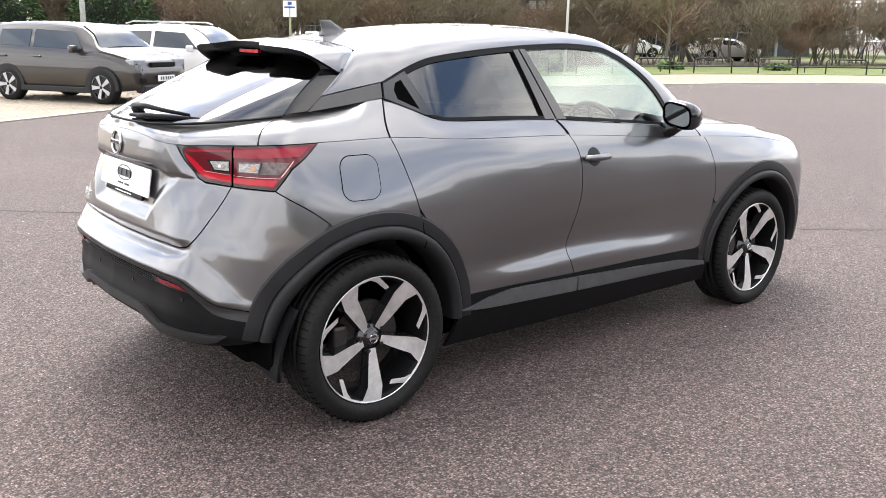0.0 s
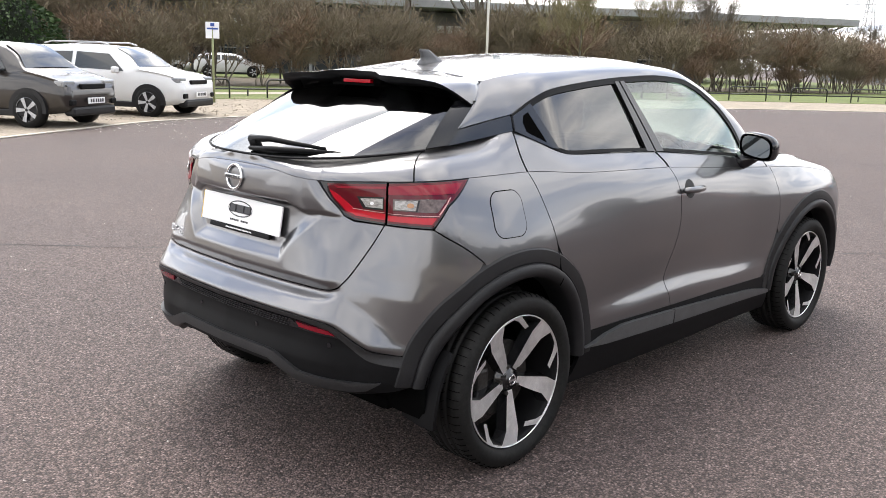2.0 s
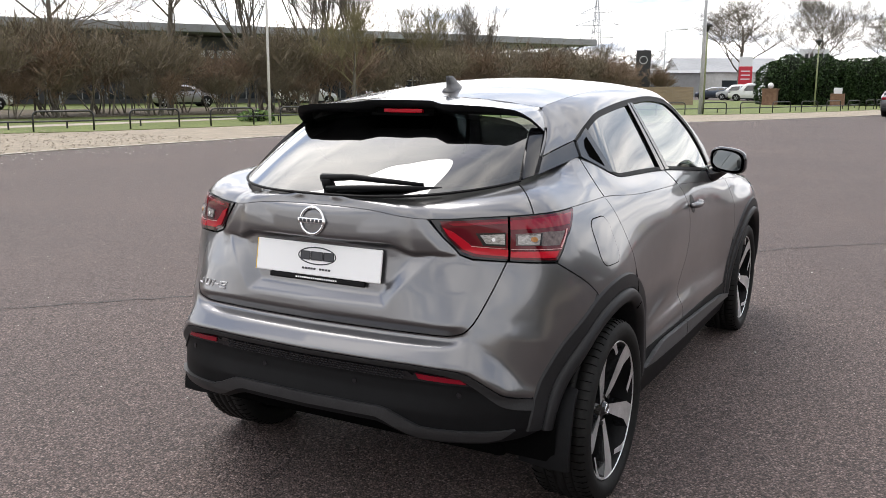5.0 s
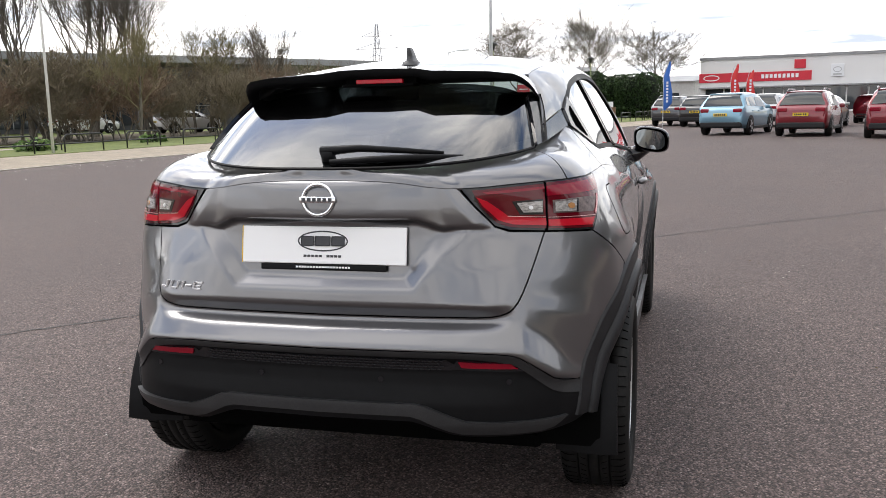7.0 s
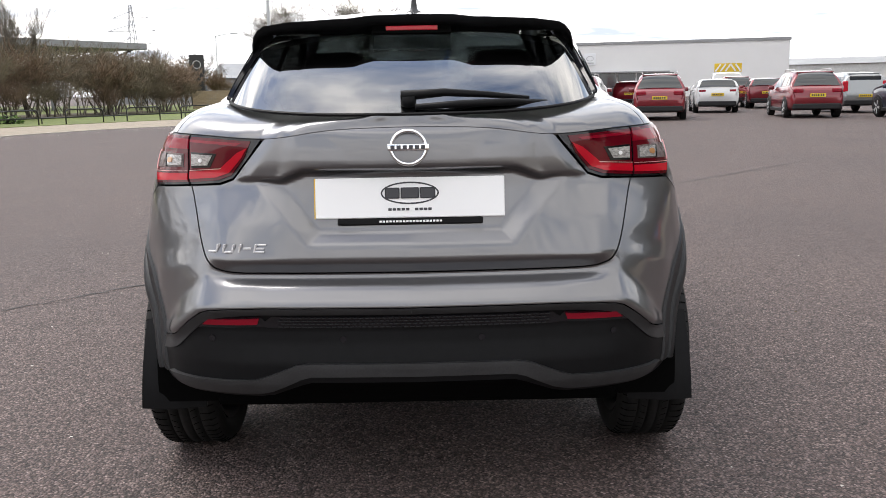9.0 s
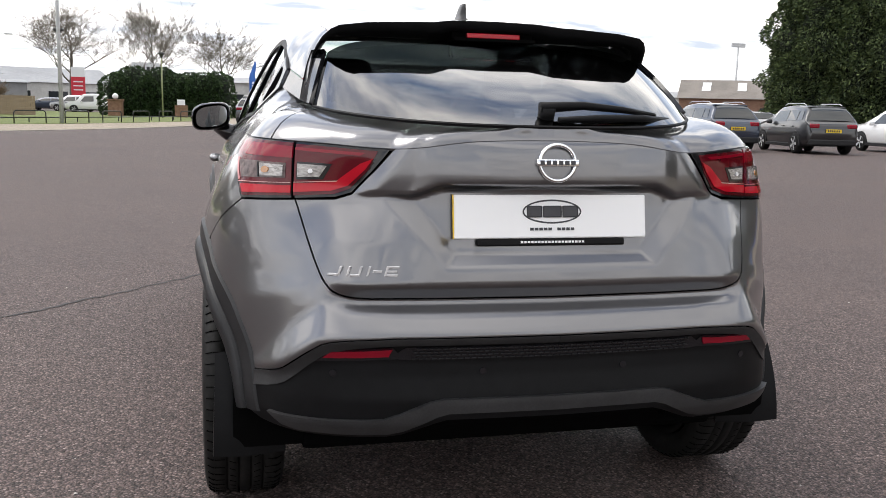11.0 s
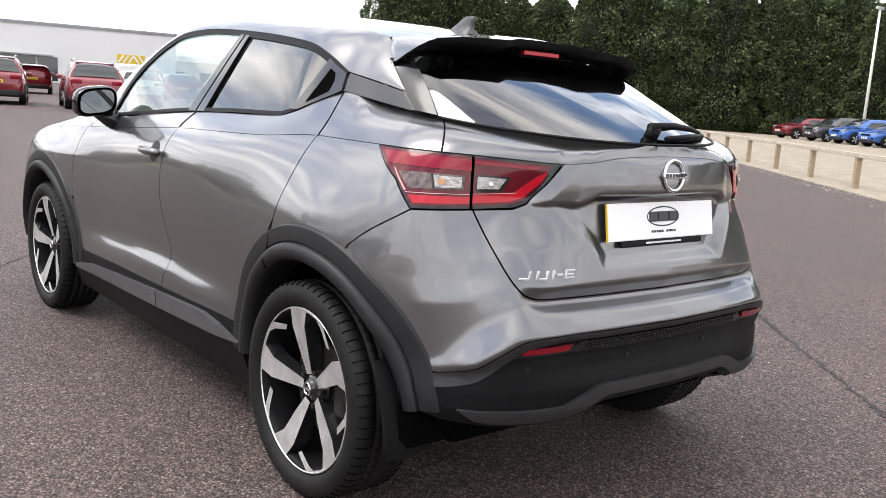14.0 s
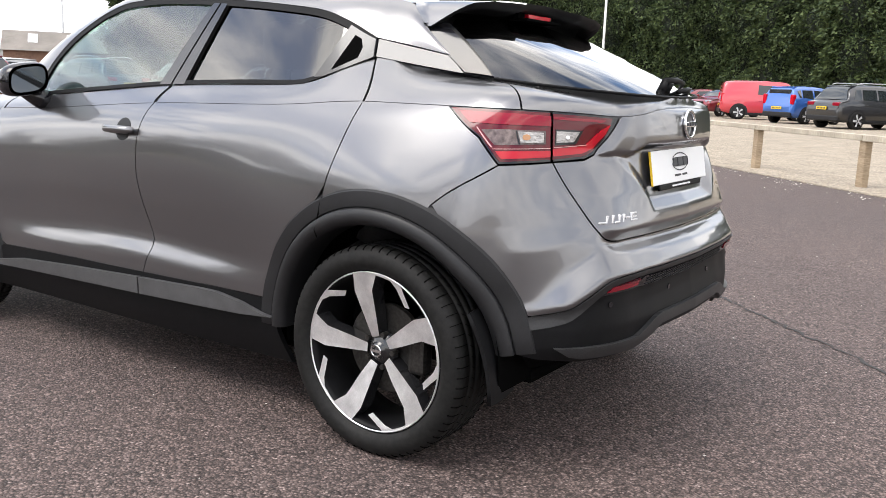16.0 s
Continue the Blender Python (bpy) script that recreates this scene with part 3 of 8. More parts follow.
def depth_at(u, z):
    u, z = np.broadcast_arrays(np.asarray(u, float), np.asarray(z, float))
    a = np.clip(u / DU, 0, len(GRID_U) - 1.001)
    b = np.clip((z - GRID_Z[0]) / DZ, 0, len(GRID_Z) - 1.001)
    i, j = a.astype(int), b.astype(int)
    a, b = a - i, b - j
    return (DEPTH[i, j] * (1 - a) + DEPTH[i + 1, j] * a) * (1 - b) + (DEPTH[i, j + 1] * (1 - a) + DEPTH[i + 1, j + 1] * a) * b


def flank(u, z, off=0.0):
    """The car's right half: a point for each u and z."""
    u, z = np.asarray(u, float), np.asarray(z, float)
    d = depth_at(np.abs(u), z) + off
    s = np.sign(u) + (u == 0)
    u = np.abs(u)
    a = np.clip((u - 0.45) / 0.3, 0, math.pi / 2)
    b = np.clip((u - SIDE1) / 0.3, 0, math.pi / 2)
    x = np.where(u < 0.45, u, np.where(u < SIDE1, 0.45 + (0.3 + d) * np.sin(a), 0.45 + (0.3 + d) * np.cos(b)))
    x = np.where(u > SIDE1 + 0.15 * math.pi, U_END - u, x)
    y = np.where(u < 0.45, -0.55 - d, np.where(u < SIDE0, -0.25 - (0.3 + d) * np.cos(a), -0.25 + (u - SIDE0)))
    y = np.where(u > SIDE1, 3.05 + (0.3 + d) * np.sin(b), y)
    return np.stack([x * s, y, z], -1)


def u_of_y(y, z):
    if y >= -0.25:
        return y + 0.25 + SIDE0
    lo, hi = 0.3, SIDE0
    for _ in range(40):
        mid = (lo + hi) / 2
        if flank(np.array([mid]), np.array([z]))[0, 1] < y:
            lo = mid
        else:
            hi = mid
    return lo


def arch(cy, r, a0, a1, n=24, cz=0.335):
    """Points (u, z) on a wheel arch; angles from the front, over the top, to the back."""
    out = []
    for k in range(n + 1):
        a = radians(a0 + (a1 - a0) * k / n)
        y, z = cy + r * math.cos(a), cz + r * math.sin(a)
        out.append((u_of_y(y, z), z))
    return out


def yz(points):
    return [(u_of_y(y, z), z) for y, z in points]


def smooth_line(points, n=24):
    return [tuple(p) for p in spline(points, n)]


WB = 2.636
AX = 0.335
R_OUT, R_OPEN = 0.512, 0.402
# top line of the flank, where the shoulder begins
TOP = [(0, 1.12), (.22, 1.114), (.40, 1.088), (.52, 1.097), (.665, 1.103), (.80, 1.106), (.99, 1.107), (1.31, 1.108), (1.62, 1.085), (2.24, 1.065), (2.99, 1.015), (3.30, 1.0), (3.80, .965), (4.22, .905), (4.5, .86), (U_END, .86)]
_tu = np.arange(0, U_END + .01, .01)
_tz = soften(np.asarray(pchip([p[0] for p in TOP], [p[1] for p in TOP])(_tu), float), .05, .01, 0)
top_z = lambda u: np.interp(u, _tu, _tz)


def top_line(u0, u1, n=20):
    return [(float(u), float(top_z(u))) for u in np.linspace(u0, u1, n)]


# seams
GATE_SIDE = smooth_line([(.46, .7215), (.50, .7255), (.532, .738), (.553, .762), (.60, .85), (.6575, .955)], 26)
PAINT_LOW = [(0, .637), (.15, .637), (.30, .637), (.41, .636), (.46, .634), (.50, .631), (.53, .626), (.548, .618), (.575, .594), (.605, .565), (.625, .546), (.64, .537), (.67, .525), (.70, .517), (.73, .509), (.752, .504)]
Q_SEAM = [(.811, .946), (.89, .888), (.969, .822)]
R_DOOR = smooth_line(yz([(.206, .813), (.183, .90), (.163, .988), (.148, 1.06), (.140, 1.108)]), 14)
F_DOOR = smooth_line(yz([(1.148, .415), (1.104, .53), (1.14, .673), (1.163, .803), (1.161, .908), (1.147, .997), (1.12, 1.067)]), 22)
FENDER = smooth_line(yz([(2.20, .66), (2.205, .72), (2.190, .823), (2.163, .957), (2.14, 1.008)]), 14)
ARCH_A = arch(0, R_OUT, 8, 161, 44)
ARCH_B = arch(WB, 0.505, 0, 180, 40)


car = thing("crossover_car", "grey metallic compact crossover car parked on tarmac", "car")


def both(name, outline, material, label="", cell=0.025, gap=0.0022, depth=0.012, off=0.0, fn=flank, sides=(1, -1), parent=None):
    obs = []
    for s in sides:
        v, f, e = sheet(outline, fn, cell, gap, depth, off, flip=s < 0)
        obs.append(mesh_ob(name, v, f, material, parent or car, label, sharp=e))
    return obs


def whole(name, half_outline, material, label="", cell=0.025, gap=0.0022, depth=0.012, off=0.0):
    """A panel right across the rear, from its right half listed from low centre to high centre."""
    left = [(-p[0], p[1]) for p in half_outline[::-1]]
    poly = [p for p in half_outline if p[0] > 1e-6] + [p for p in left if p[0] < -1e-6]
    v, f, e = sheet(poly, flank, cell, gap, depth, off)
    return mesh_ob(name, v, f, material, car, label, sharp=e)


# arch points run from the front of the wheel over it to the back
a_front = [p for p in ARCH_A if p[0] >= R_DOOR[0][0]]
a_mid = [p for p in ARCH_A if .969 < p[0] < R_DOOR[0][0]]
a_back = [p for p in ARCH_A if p[0] <= .969]

tailgate = whole("tailgate", [(0, .7125), (.46, .7215)] + GATE_SIDE[1:] + [(.545, .961), (.503, .975), (.453, 1.031), (.408, 1.084)] + top_line(.40, 0, 12)[:-1] + [(0, 1.12)], M_PAINT, "grey metallic tailgate with a recessed plate tray", cell=0.008)
bumper = whole("rear_bumper", PAINT_LOW[:-1] + a_back[::-1] + Q_SEAM[::-1] + GATE_SIDE[::-1] + [(0, .7125)], M_PAINT, "grey metallic rear bumper", cell=0.009)
both("quarter_panel", a_mid + [(.969, .822)] + Q_SEAM[::-1][1:] + [(.868, 1.0205)] + top_line(.991, R_DOOR[-1][0], 10) + R_DOOR[::-1], M_PAINT)
r_low = yz([(.452, .424), (.75, .424)]) + [F_DOOR[0]]
both("rear_door", a_front[::-1] + R_DOOR[1:] + top_line(R_DOOR[-1][0] + .02, F_DOOR[-1][0] - .02, 12) + F_DOOR[::-1] + r_low[::-1][1:], M_PAINT)
b_back = [p for p in ARCH_B if p[0] < FENDER[0][0] and p[1] > .40]
both("front_door", F_DOOR + top_line(F_DOOR[-1][0] + .02, FENDER[-1][0] - .02, 12) + FENDER[::-1] + b_back + yz([(2.10, .400), (1.6, .412)]), M_PAINT)
b_top = [p for p in ARCH_B if p[0] >= FENDER[0][0]]
both("front_fender", FENDER + top_line(FENDER[-1][0] + .02, 4.35, 14) + [(4.35, .36), (b_top[0][0], .36)] + b_top[:-1], M_PAINT, cell=0.035)
v, f, e = sheet([(4.355, .36), (U_END, .36)] + top_line(U_END, 4.355, 8), flank, 0.05)
v2, f2, e2 = sheet([(4.355, .36), (U_END, .36)] + top_line(U_END, 4.355, 8), flank, 0.05, flip=True)
mesh_ob("front_bumper", np.concatenate([v, v2]), f + [[i + len(v) for i in q] for q in f2], M_PAINT, car)

# inner shell behind the gaps, painted as dark as the shade in them
inner = [(0, .40), (.30, .40), (.42, .37), (.62, .36), (.70, .34)] + arch(0, .46, 170, 5, 30) + [(1.75, .30), (3.30, .30)] + arch(WB, .46, 175, 5, 30) + [(4.35, .30), (U_END, .30)] + [(u, z - .004) for u, z in top_line(U_END, 0, 50)]
both("inner_shell", inner, M_VOID, cell=0.03, gap=0.0, depth=0.002, off=-0.032)

# lower black bumper, trim band, skid strip, grille strip and reflectors
low_half = [(0, .425), (.28, .423), (.31, .414), (.39, .380), (.43, .372), (.60, .374), (.64, .380), (.70, .385), (.757, .40), (.765, .47), (.752, .501)] + PAINT_LOW[::-1][1:]
bumper_low = whole("lower_bumper", low_half, M_BLACK, "black plastic lower bumper", cell=0.02, gap=0.001)
band = [(p[0], p[1] - .0005) for p in PAINT_LOW] + [(.757, .468)] + [(p[0], p[1] - .020 - .018 * min(1, max(0, (p[0] - .48) / .12))) for p in PAINT_LOW[::-1]][1:]
both("bumper_trim", band, M_SATINDARK, "dark satin grey trim strip", cell=0.02, gap=0.0005, depth=0.01, off=0.005)
whole("skid_strip", [(0, .446), (.28, .444), (.31, .436), (.39, .397), (.43, .387), (.60, .389), (.63, .397), (.664, .425), (.44, .430), (.40, .443), (.325, .474), (.29, .480), (0, .480)], M_SATINDARK, "dark satin grey skid strip", cell=0.02, gap=0.0, depth=0.02, off=0.014)
whole("grille_strip", [(0, .574), (.40, .577), (.415, .590), (.385, .612), (0, .612)], M_GLOSSBLACK, "gloss black honeycomb strip", cell=0.02, gap=0.0, depth=0.006, off=0.003)
both("reflector_bezel", [(.39, .580), (.55, .575), (.585, .572), (.545, .604), (.42, .612)], M_GLOSSBLACK, cell=0.02, gap=0.0, depth=0.006, off=0.003)
both("reflector", [(.428, .587), (.548, .584), (.532, .601), (.420, .606)], M_REDMID, "red reflector", cell=0.02, gap=0.0, depth=0.01, off=0.008)
# honeycomb bars
hexes = bmesh.new()
for r_ in range(4):
    for c_ in range(-22, 23):
        xx = c_ * .0165 + (r_ % 2) * .008
        zz = .580 + r_ * .009
        p = flank(np.array([xx]), np.array([zz]), .004)[0]
        box(hexes, (p[0] - .006, p[1] - .003, zz - .0012), (p[0] + .006, p[1] + .003, zz + .0012))
part("honeycomb", hexes, M_CLAD, car)

# parking sensors in the black bumper
for xx in (-.53, -.19, .19, .53):
    p = flank(np.array([xx]), np.array([.545]), 0.0)[0]
    q = flank(np.array([xx]), np.array([.545]), 0.003)[0]
    bm = bmesh.new()
    tube(bm, [tuple(p), tuple(q)], .009, 14)
    part("parking_sensor", bm, M_GLOSSBLACK, car, "small round parking sensor")

# wheel-arch cladding with a rounded lip
def cladding(cy, a0, a1, r_out, name):
    for s in (1, -1):
        v, f = [], []
        n = 56
        ring = [(r_out + .014, -.010), (r_out, .001), (r_out - .004, .007), (r_out - .030, .008), (r_out - .050, .006), (r_out - .054, .002), (r_out - .058, .012), (r_out - .064, .018), (r_out - .085, .020), (R_OPEN + .014, .015), (R_OPEN + .004, .004), (R_OPEN, -.010), (R_OPEN, -.10)]
        for k in range(n + 1):
            a = radians(a0 + (a1 - a0) * k / n)
            for r, o in ring:
                y, z = cy + r * math.cos(a), AX + r * math.sin(a)
                u = u_of_y(y, z)
                p = flank(np.array([u]), np.array([max(z, .2)]), o)[0]
                v.append((p[0] * s, p[1], z))
        m = len(ring)
        for k in range(n):
            for j in range(m - 1):
                q = [k * m + j, k * m + j + 1, (k + 1) * m + j + 1, (k + 1) * m + j]
                f.append(q if s > 0 else q[::-1])
        sharp = [(k * m + j, (k + 1) * m + j) for k in range(n) for j in (2, 4, 5, 6)]
        mesh_ob(name, v, f, M_CLAD, car, "dark grey wheel-arch cladding", sharp=sharp)


cladding(0, 0, 172, R_OUT, "arch_cladding")
cladding(WB, -2, 183, .505, "arch_cladding")
# seam across the rear cladding
for s in (1, -1):
    bm = bmesh.new()
    pts = []
    for r in (R_OUT + .001, R_OUT - .02, R_OUT - .05, R_OUT - .085, R_OPEN + .004):
        a = radians(66.5 - (R_OUT - r) * 90)
        y, z = r * math.cos(a), AX + r * math.sin(a)
        o = float(np.interp(R_OUT - r, [0, .005, .048, .064, .085, .11], [.003, .007, .006, .018, .020, .006]))
        p = flank(np.array([u_of_y(y, z)]), np.array([z]), o)[0]
        pts.append((p[0] * s, p[1], p[2]))
    tube(bm, pts, .0022, 6)
    part("cladding_seam", bm, M_VOID, car)

# sills
both("sill", yz([(.40, .20), (2.24, .20), (2.19, .34), (2.12, .402), (1.6, .414), (1.15, .420), (.75, .426), (.47, .424)]), M_BLACK, "black plastic sill", cell=0.03, gap=0.001, depth=0.02, off=0.004)
both("sill_trim", yz([(.446, .366), (.60, .352), (1.142, .336), (1.146, .402), (.80, .414), (.72, .414), (.60, .398), (.50, .374)]), M_SATIN, "satin grey raised sill trim", cell=0.02, gap=0.001, depth=0.02, off=0.026)
both("sill_trim", yz([(1.150, .336), (1.6, .324), (2.17, .308), (2.16, .330), (1.95, .362), (1.60, .382), (1.152, .402)]), M_SATIN, "satin grey raised sill trim", cell=0.02, gap=0.001, depth=0.02, off=0.026)

# fuel flap on the right quarter
def ring_pts(cy, cz, w, h, r, n=6):
    out = []
    for sx, sz, a0 in ((1, 1, 0), (-1, 1, 90), (-1, -1, 180), (1, -1, 270)):
        for k in range(n + 1):
            a = radians(a0 + 90 * k / n)
            out.append((cy + sx * (w / 2 - r) + r * math.cos(a), cz + sz * (h / 2 - r) + r * math.sin(a)))
    return out


flap = [(u_of_y(y + (z - .975) * .12, z), z) for y, z in ring_pts(-.047, .975, .163, .158, .045)]
v, f, e = sheet(flap, flank, .02, -.002, .004, .0006)
mesh_ob("fuel_flap_gap", v, f, M_VOID, car, sharp=e)
v, f, e = sheet(flap, flank, .02, .0012, .004, .0014)
mesh_ob("fuel_flap", v, f, M_PAINT, car, "round-cornered fuel flap", sharp=e)

# shoulder: from the flank's top line up to the glass
SH_U = [0, .22, .40, .52, .665, .99, R_DOOR[-1][0], 1.62, F_DOOR[-1][0], 2.99, 3.30, 3.80, 4.22, 4.5, U_END]
SH_TOP = [(0, -.622, 1.147), (.22, -.603, 1.149), (.44, -.475, 1.163), (.55, -.30, 1.178), (.588, -.136, 1.200), (.606, .03, 1.222), (.629, .191, 1.247), (.717, .447, 1.152), (.728, 1.09, 1.131), (.768, 1.82, 1.066), (.72, 2.13, 1.06), (.69, 2.63, 1.025), (.62, 3.05, .955), (.46, 3.25, .90), (0, 3.32, .90)]
SH_K = np.arange(len(SH_U), dtype=float)
_kk = np.arange(0, 14.001, .05)


def eased(values):
    """Through the stations, with the kinks behind the side window taken out."""
    raw = np.asarray(pchip(SH_K, values)(_kk), float)
    n = len(raw) - 1
    line = raw[0] + (raw[n] - raw[0]) * np.arange(n + 1) / n
    low = soften(raw - line, .55, .05, 0) + line
    low = raw[0] + low - low[0] if abs(values[1] - values[0]) > .02 else low
    w = np.clip((5.6 - _kk) / 1.6, 0, 1) * np.clip(_kk - .2, 0, 1)
    out = low * w + raw * (1 - w)
    return lambda k: np.interp(k, _kk, out)


sh_u = eased(SH_U)
sh_top = [eased([p[c] for p in SH_TOP]) for c in range(3)]


def shoulder(k, t, off=0.0):
    k, t = np.asarray(k, float), np.asarray(t, float)
    u = sh_u(k)
    lo = flank(u, top_z(u))
    hi = np.stack([g(k) for g in sh_top], -1)
    below = flank(u, top_z(u) - .02)
    tan = (lo - below) / .02
    d = np.linalg.norm(hi - lo, axis=-1, keepdims=True)
    tt = t[..., None]
    # leaves the flank along its slope and settles onto the straight line
    h = (1 - tt) ** 2 * tt
    p = lo + (hi - lo) * tt + h * (tan * d * .8 - (hi - lo) * .8)
    if np.any(off):
        nrm = np.array([.6, -.2, .75])
        p = p + off * nrm
    return p


def shoulder_panel(name, k0, k1, parent=car, material=None, label="", sides=(1, -1)):
    for s in sides:
        v, f, e = sheet([(k0, 0), (k1, 0), (k1, 1), (k0, 1)], shoulder, (0.06, 0.08), 0.0, 0.008, flip=s < 0)
        mesh_ob(name, v, f, material or M_PAINT, parent, label, sharp=e)


shoulder_panel("tailgate_shoulder", 0.0, 3.985)
shoulder_panel("quarter_shoulder", 4.015, 5.985)
shoulder_panel("rear_door_shoulder", 6.015, 7.985)
shoulder_panel("front_door_shoulder", 8.012, 9.95)
shoulder_panel("fender_shoulder", 9.98, 14.0)

# side glass area: x as a function of y and z
side_x0 = pchip([-.3, -.136, .03, .2, .447, 1.07, 1.82, 2.2], [.60, .610, .645, .688, .727, .732, .742, .70])
side_sl = pchip([-.3, -.1, .2, .4, 1.0, 2.2], [.27, .29, .42, .46, .46, .42])


def cabin(y, z, off=0.0):
    y, z = np.asarray(y, float), np.asarray(z, float)
    q = z - 1.13
    x = side_x0(y) - side_sl(y) * q - .10 * q * q + off
    return np.stack([x, y, z], -1)


T1 = [(.202, 1.309), (.247, 1.330), (.332, 1.369), (.453, 1.405), (.642, 1.428), (.848, 1.446), (1.063, 1.459), (1.283, 1.466), (1.509, 1.452), (1.615, 1.420), (1.715, 1.366), (1.806, 1.296), (1.88, 1.205), (1.93, 1.10)]
SILL_LINE = [(1.86, 1.066), (1.5, 1.098), (1.09, 1.131), (.70, 1.146), (.50, 1.150), (.447, 1.153), (.36, 1.178), (.191, 1.247)]
FRAME_TOP = smooth_line(T1, 60)
frame_poly = [tuple(p) for p in SILL_LINE] + FRAME_TOP + [(1.93, 1.085)]


def inset_line(points, d):
    out = []
    for i, p in enumerate(points):
        a, b = points[max(i - 1, 0)], points[min(i + 1, len(points) - 1)]
        n = Vector((-(b[1] - a[1]), b[0] - a[0])).normalized()
        out.append((p[0] - n.x * d * -1, p[1] - n.y * d * -1))
    return out


def trim_band(points, width, name, material, off=0.002, depth=0.012):
    """A strip along a line in the side-glass surface, to the left of its direction."""
    n = len(points)
    for s in (1, -1):
        a = np.array(points)
        b = np.array(inset_line(points, width))
        va, vb = cabin(a[:, 0], a[:, 1], off), cabin(b[:, 0], b[:, 1], off)
        vc, vd = cabin(a[:, 0], a[:, 1], off - depth), cabin(b[:, 0], b[:, 1], off - depth)
        v = np.concatenate([vc, va, vb, vd])
        f = []
        for r in range(3):
            for i in range(n - 1):
                q = [r * n + i, r * n + i + 1, (r + 1) * n + i + 1, (r + 1) * n + i]
                f.append(q)
        f.append([0, n, 2 * n, 3 * n])
        f.append([4 * n - 1, 3 * n - 1, 2 * n - 1, n - 1])
        if s < 0:
            v, f = mirrored(v, f)
        mesh_ob(name, v, f, material, car, "", smooth=False)


TOP_BAND = FRAME_TOP[::-1]
trim_band(TOP_BAND, .024, "window_trim", M_BLACK)
trim_band(smooth_line(SILL_LINE[::-1], 40), .014, "window_trim", M_BLACK)
# pillar cover and rear corner piece
both("pillar_cover", [(1.02, 1.135), (1.155, 1.130), (1.02, 1.440), (.945, 1.436)], M_STRIP, "gloss grey door-pillar cover", cell=0.05, gap=0.0, depth=0.012, off=0.003, fn=cabin)
both("pillar_gap", [(1.085, 1.134), (1.091, 1.134), (.985, 1.438), (.979, 1.438)], M_VOID, cell=0.05, gap=0.0, depth=0.002, off=0.0045, fn=cabin)
both("pillar_edge", [(1.00, 1.136), (1.02, 1.136), (.945, 1.437), (.928, 1.436)], M_VOID, cell=0.05, gap=0.0, depth=0.006, off=0.0015, fn=cabin)
both("corner_piece", [(.195, 1.248), (.36, 1.180), (.395, 1.176), (.315, 1.352), (.255, 1.325), (.205, 1.305)], M_STRIP, "gloss grey corner trim", cell=0.03, gap=0.0, depth=0.012, off=0.0045, fn=cabin)
# no hollow here: a near-black plate paints the pocket's shade
both("pocket_shade", [(.252, 1.245), (.335, 1.205), (.285, 1.318), (.258, 1.306), (.245, 1.28)], M_VOID, "hidden rear door handle pocket, its shade a flat dark plate", cell=0.03, gap=0.0, depth=0.004, off=0.007, fn=cabin)
g1 = both("rear_side_window", [(.38, 1.170), (.447, 1.158), (1.03, 1.136), (.945, 1.440), (.80, 1.428), (.642, 1.410), (.46, 1.388), (.35, 1.352), (.31, 1.34)], M_GLASS_DARK, "dark privacy glass", cell=0.04, gap=0.0, depth=0.0, off=-0.006, fn=cabin)
g2 = both("front_side_window", [(1.135, 1.133), (1.5, 1.10), (1.90, 1.066), (1.87, 1.19), (1.79, 1.285), (1.70, 1.352), (1.60, 1.405), (1.50, 1.436), (1.283, 1.448), (1.01, 1.442)], M_GLASS, "green-tinted door glass", cell=0.04, gap=0.0, depth=0.0, off=-0.006, fn=cabin)
for o in g1 + g2:
    o.visible_shadow = False

# grey strip running from the window corner to the rear glass
for s in (1, -1):
    v, f = loft([(.592, -.128, 1.2035), (.610, .03, 1.225), (.632, .19, 1.2495)], [(.576, -.062, 1.257), (.590, .07, 1.282), (.606, .20, 1.307)], 14, 3)
    v, f, e = wall(v, f, .01)
    if s < 0:
        v, f = mirrored(v, f)
    mesh_ob("pillar_strip", v, f, M_STRIP, car, "gloss grey rear pillar strip", sharp=e)

# roof rail panel with the rear pillar
RAIL_LO = [(.573, -.061, 1.260), (.585, .04, 1.281), (.597, .13, 1.298), (.605, .215, 1.314)] + [tuple(cabin(np.array([y]), np.array([z]), .004)[0]) for y, z in T1[2:]]
RAIL_HI = [(.572, -.056, 1.264), (.547, .049, 1.348), (.492, .155, 1.432), (.494, .225, 1.445), (.500, .33, 1.459), (.505, .45, 1.473), (.503, .642, 1.488), (.498, .848, 1.50), (.492, 1.063, 1.508), (.492, 1.283, 1.510), (.505, 1.509, 1.498), (.535, 1.635, 1.460), (.575, 1.76, 1.40), (.63, 1.89, 1.315), (.68, 2.01, 1.215), (.72, 2.12, 1.10)]
out_dir = np.array([.55, -.05, .8])
for s in (1, -1):
    v, f = loft(RAIL_LO, RAIL_HI, 90, 8, .014, out_dir / np.linalg.norm(out_dir))
    v, f, e = wall(v, f, .02)
    if s < 0:
        v, f = mirrored(v, f)
    mesh_ob("roof_rail_panel", v, f, M_PAINT, car, sharp=e)

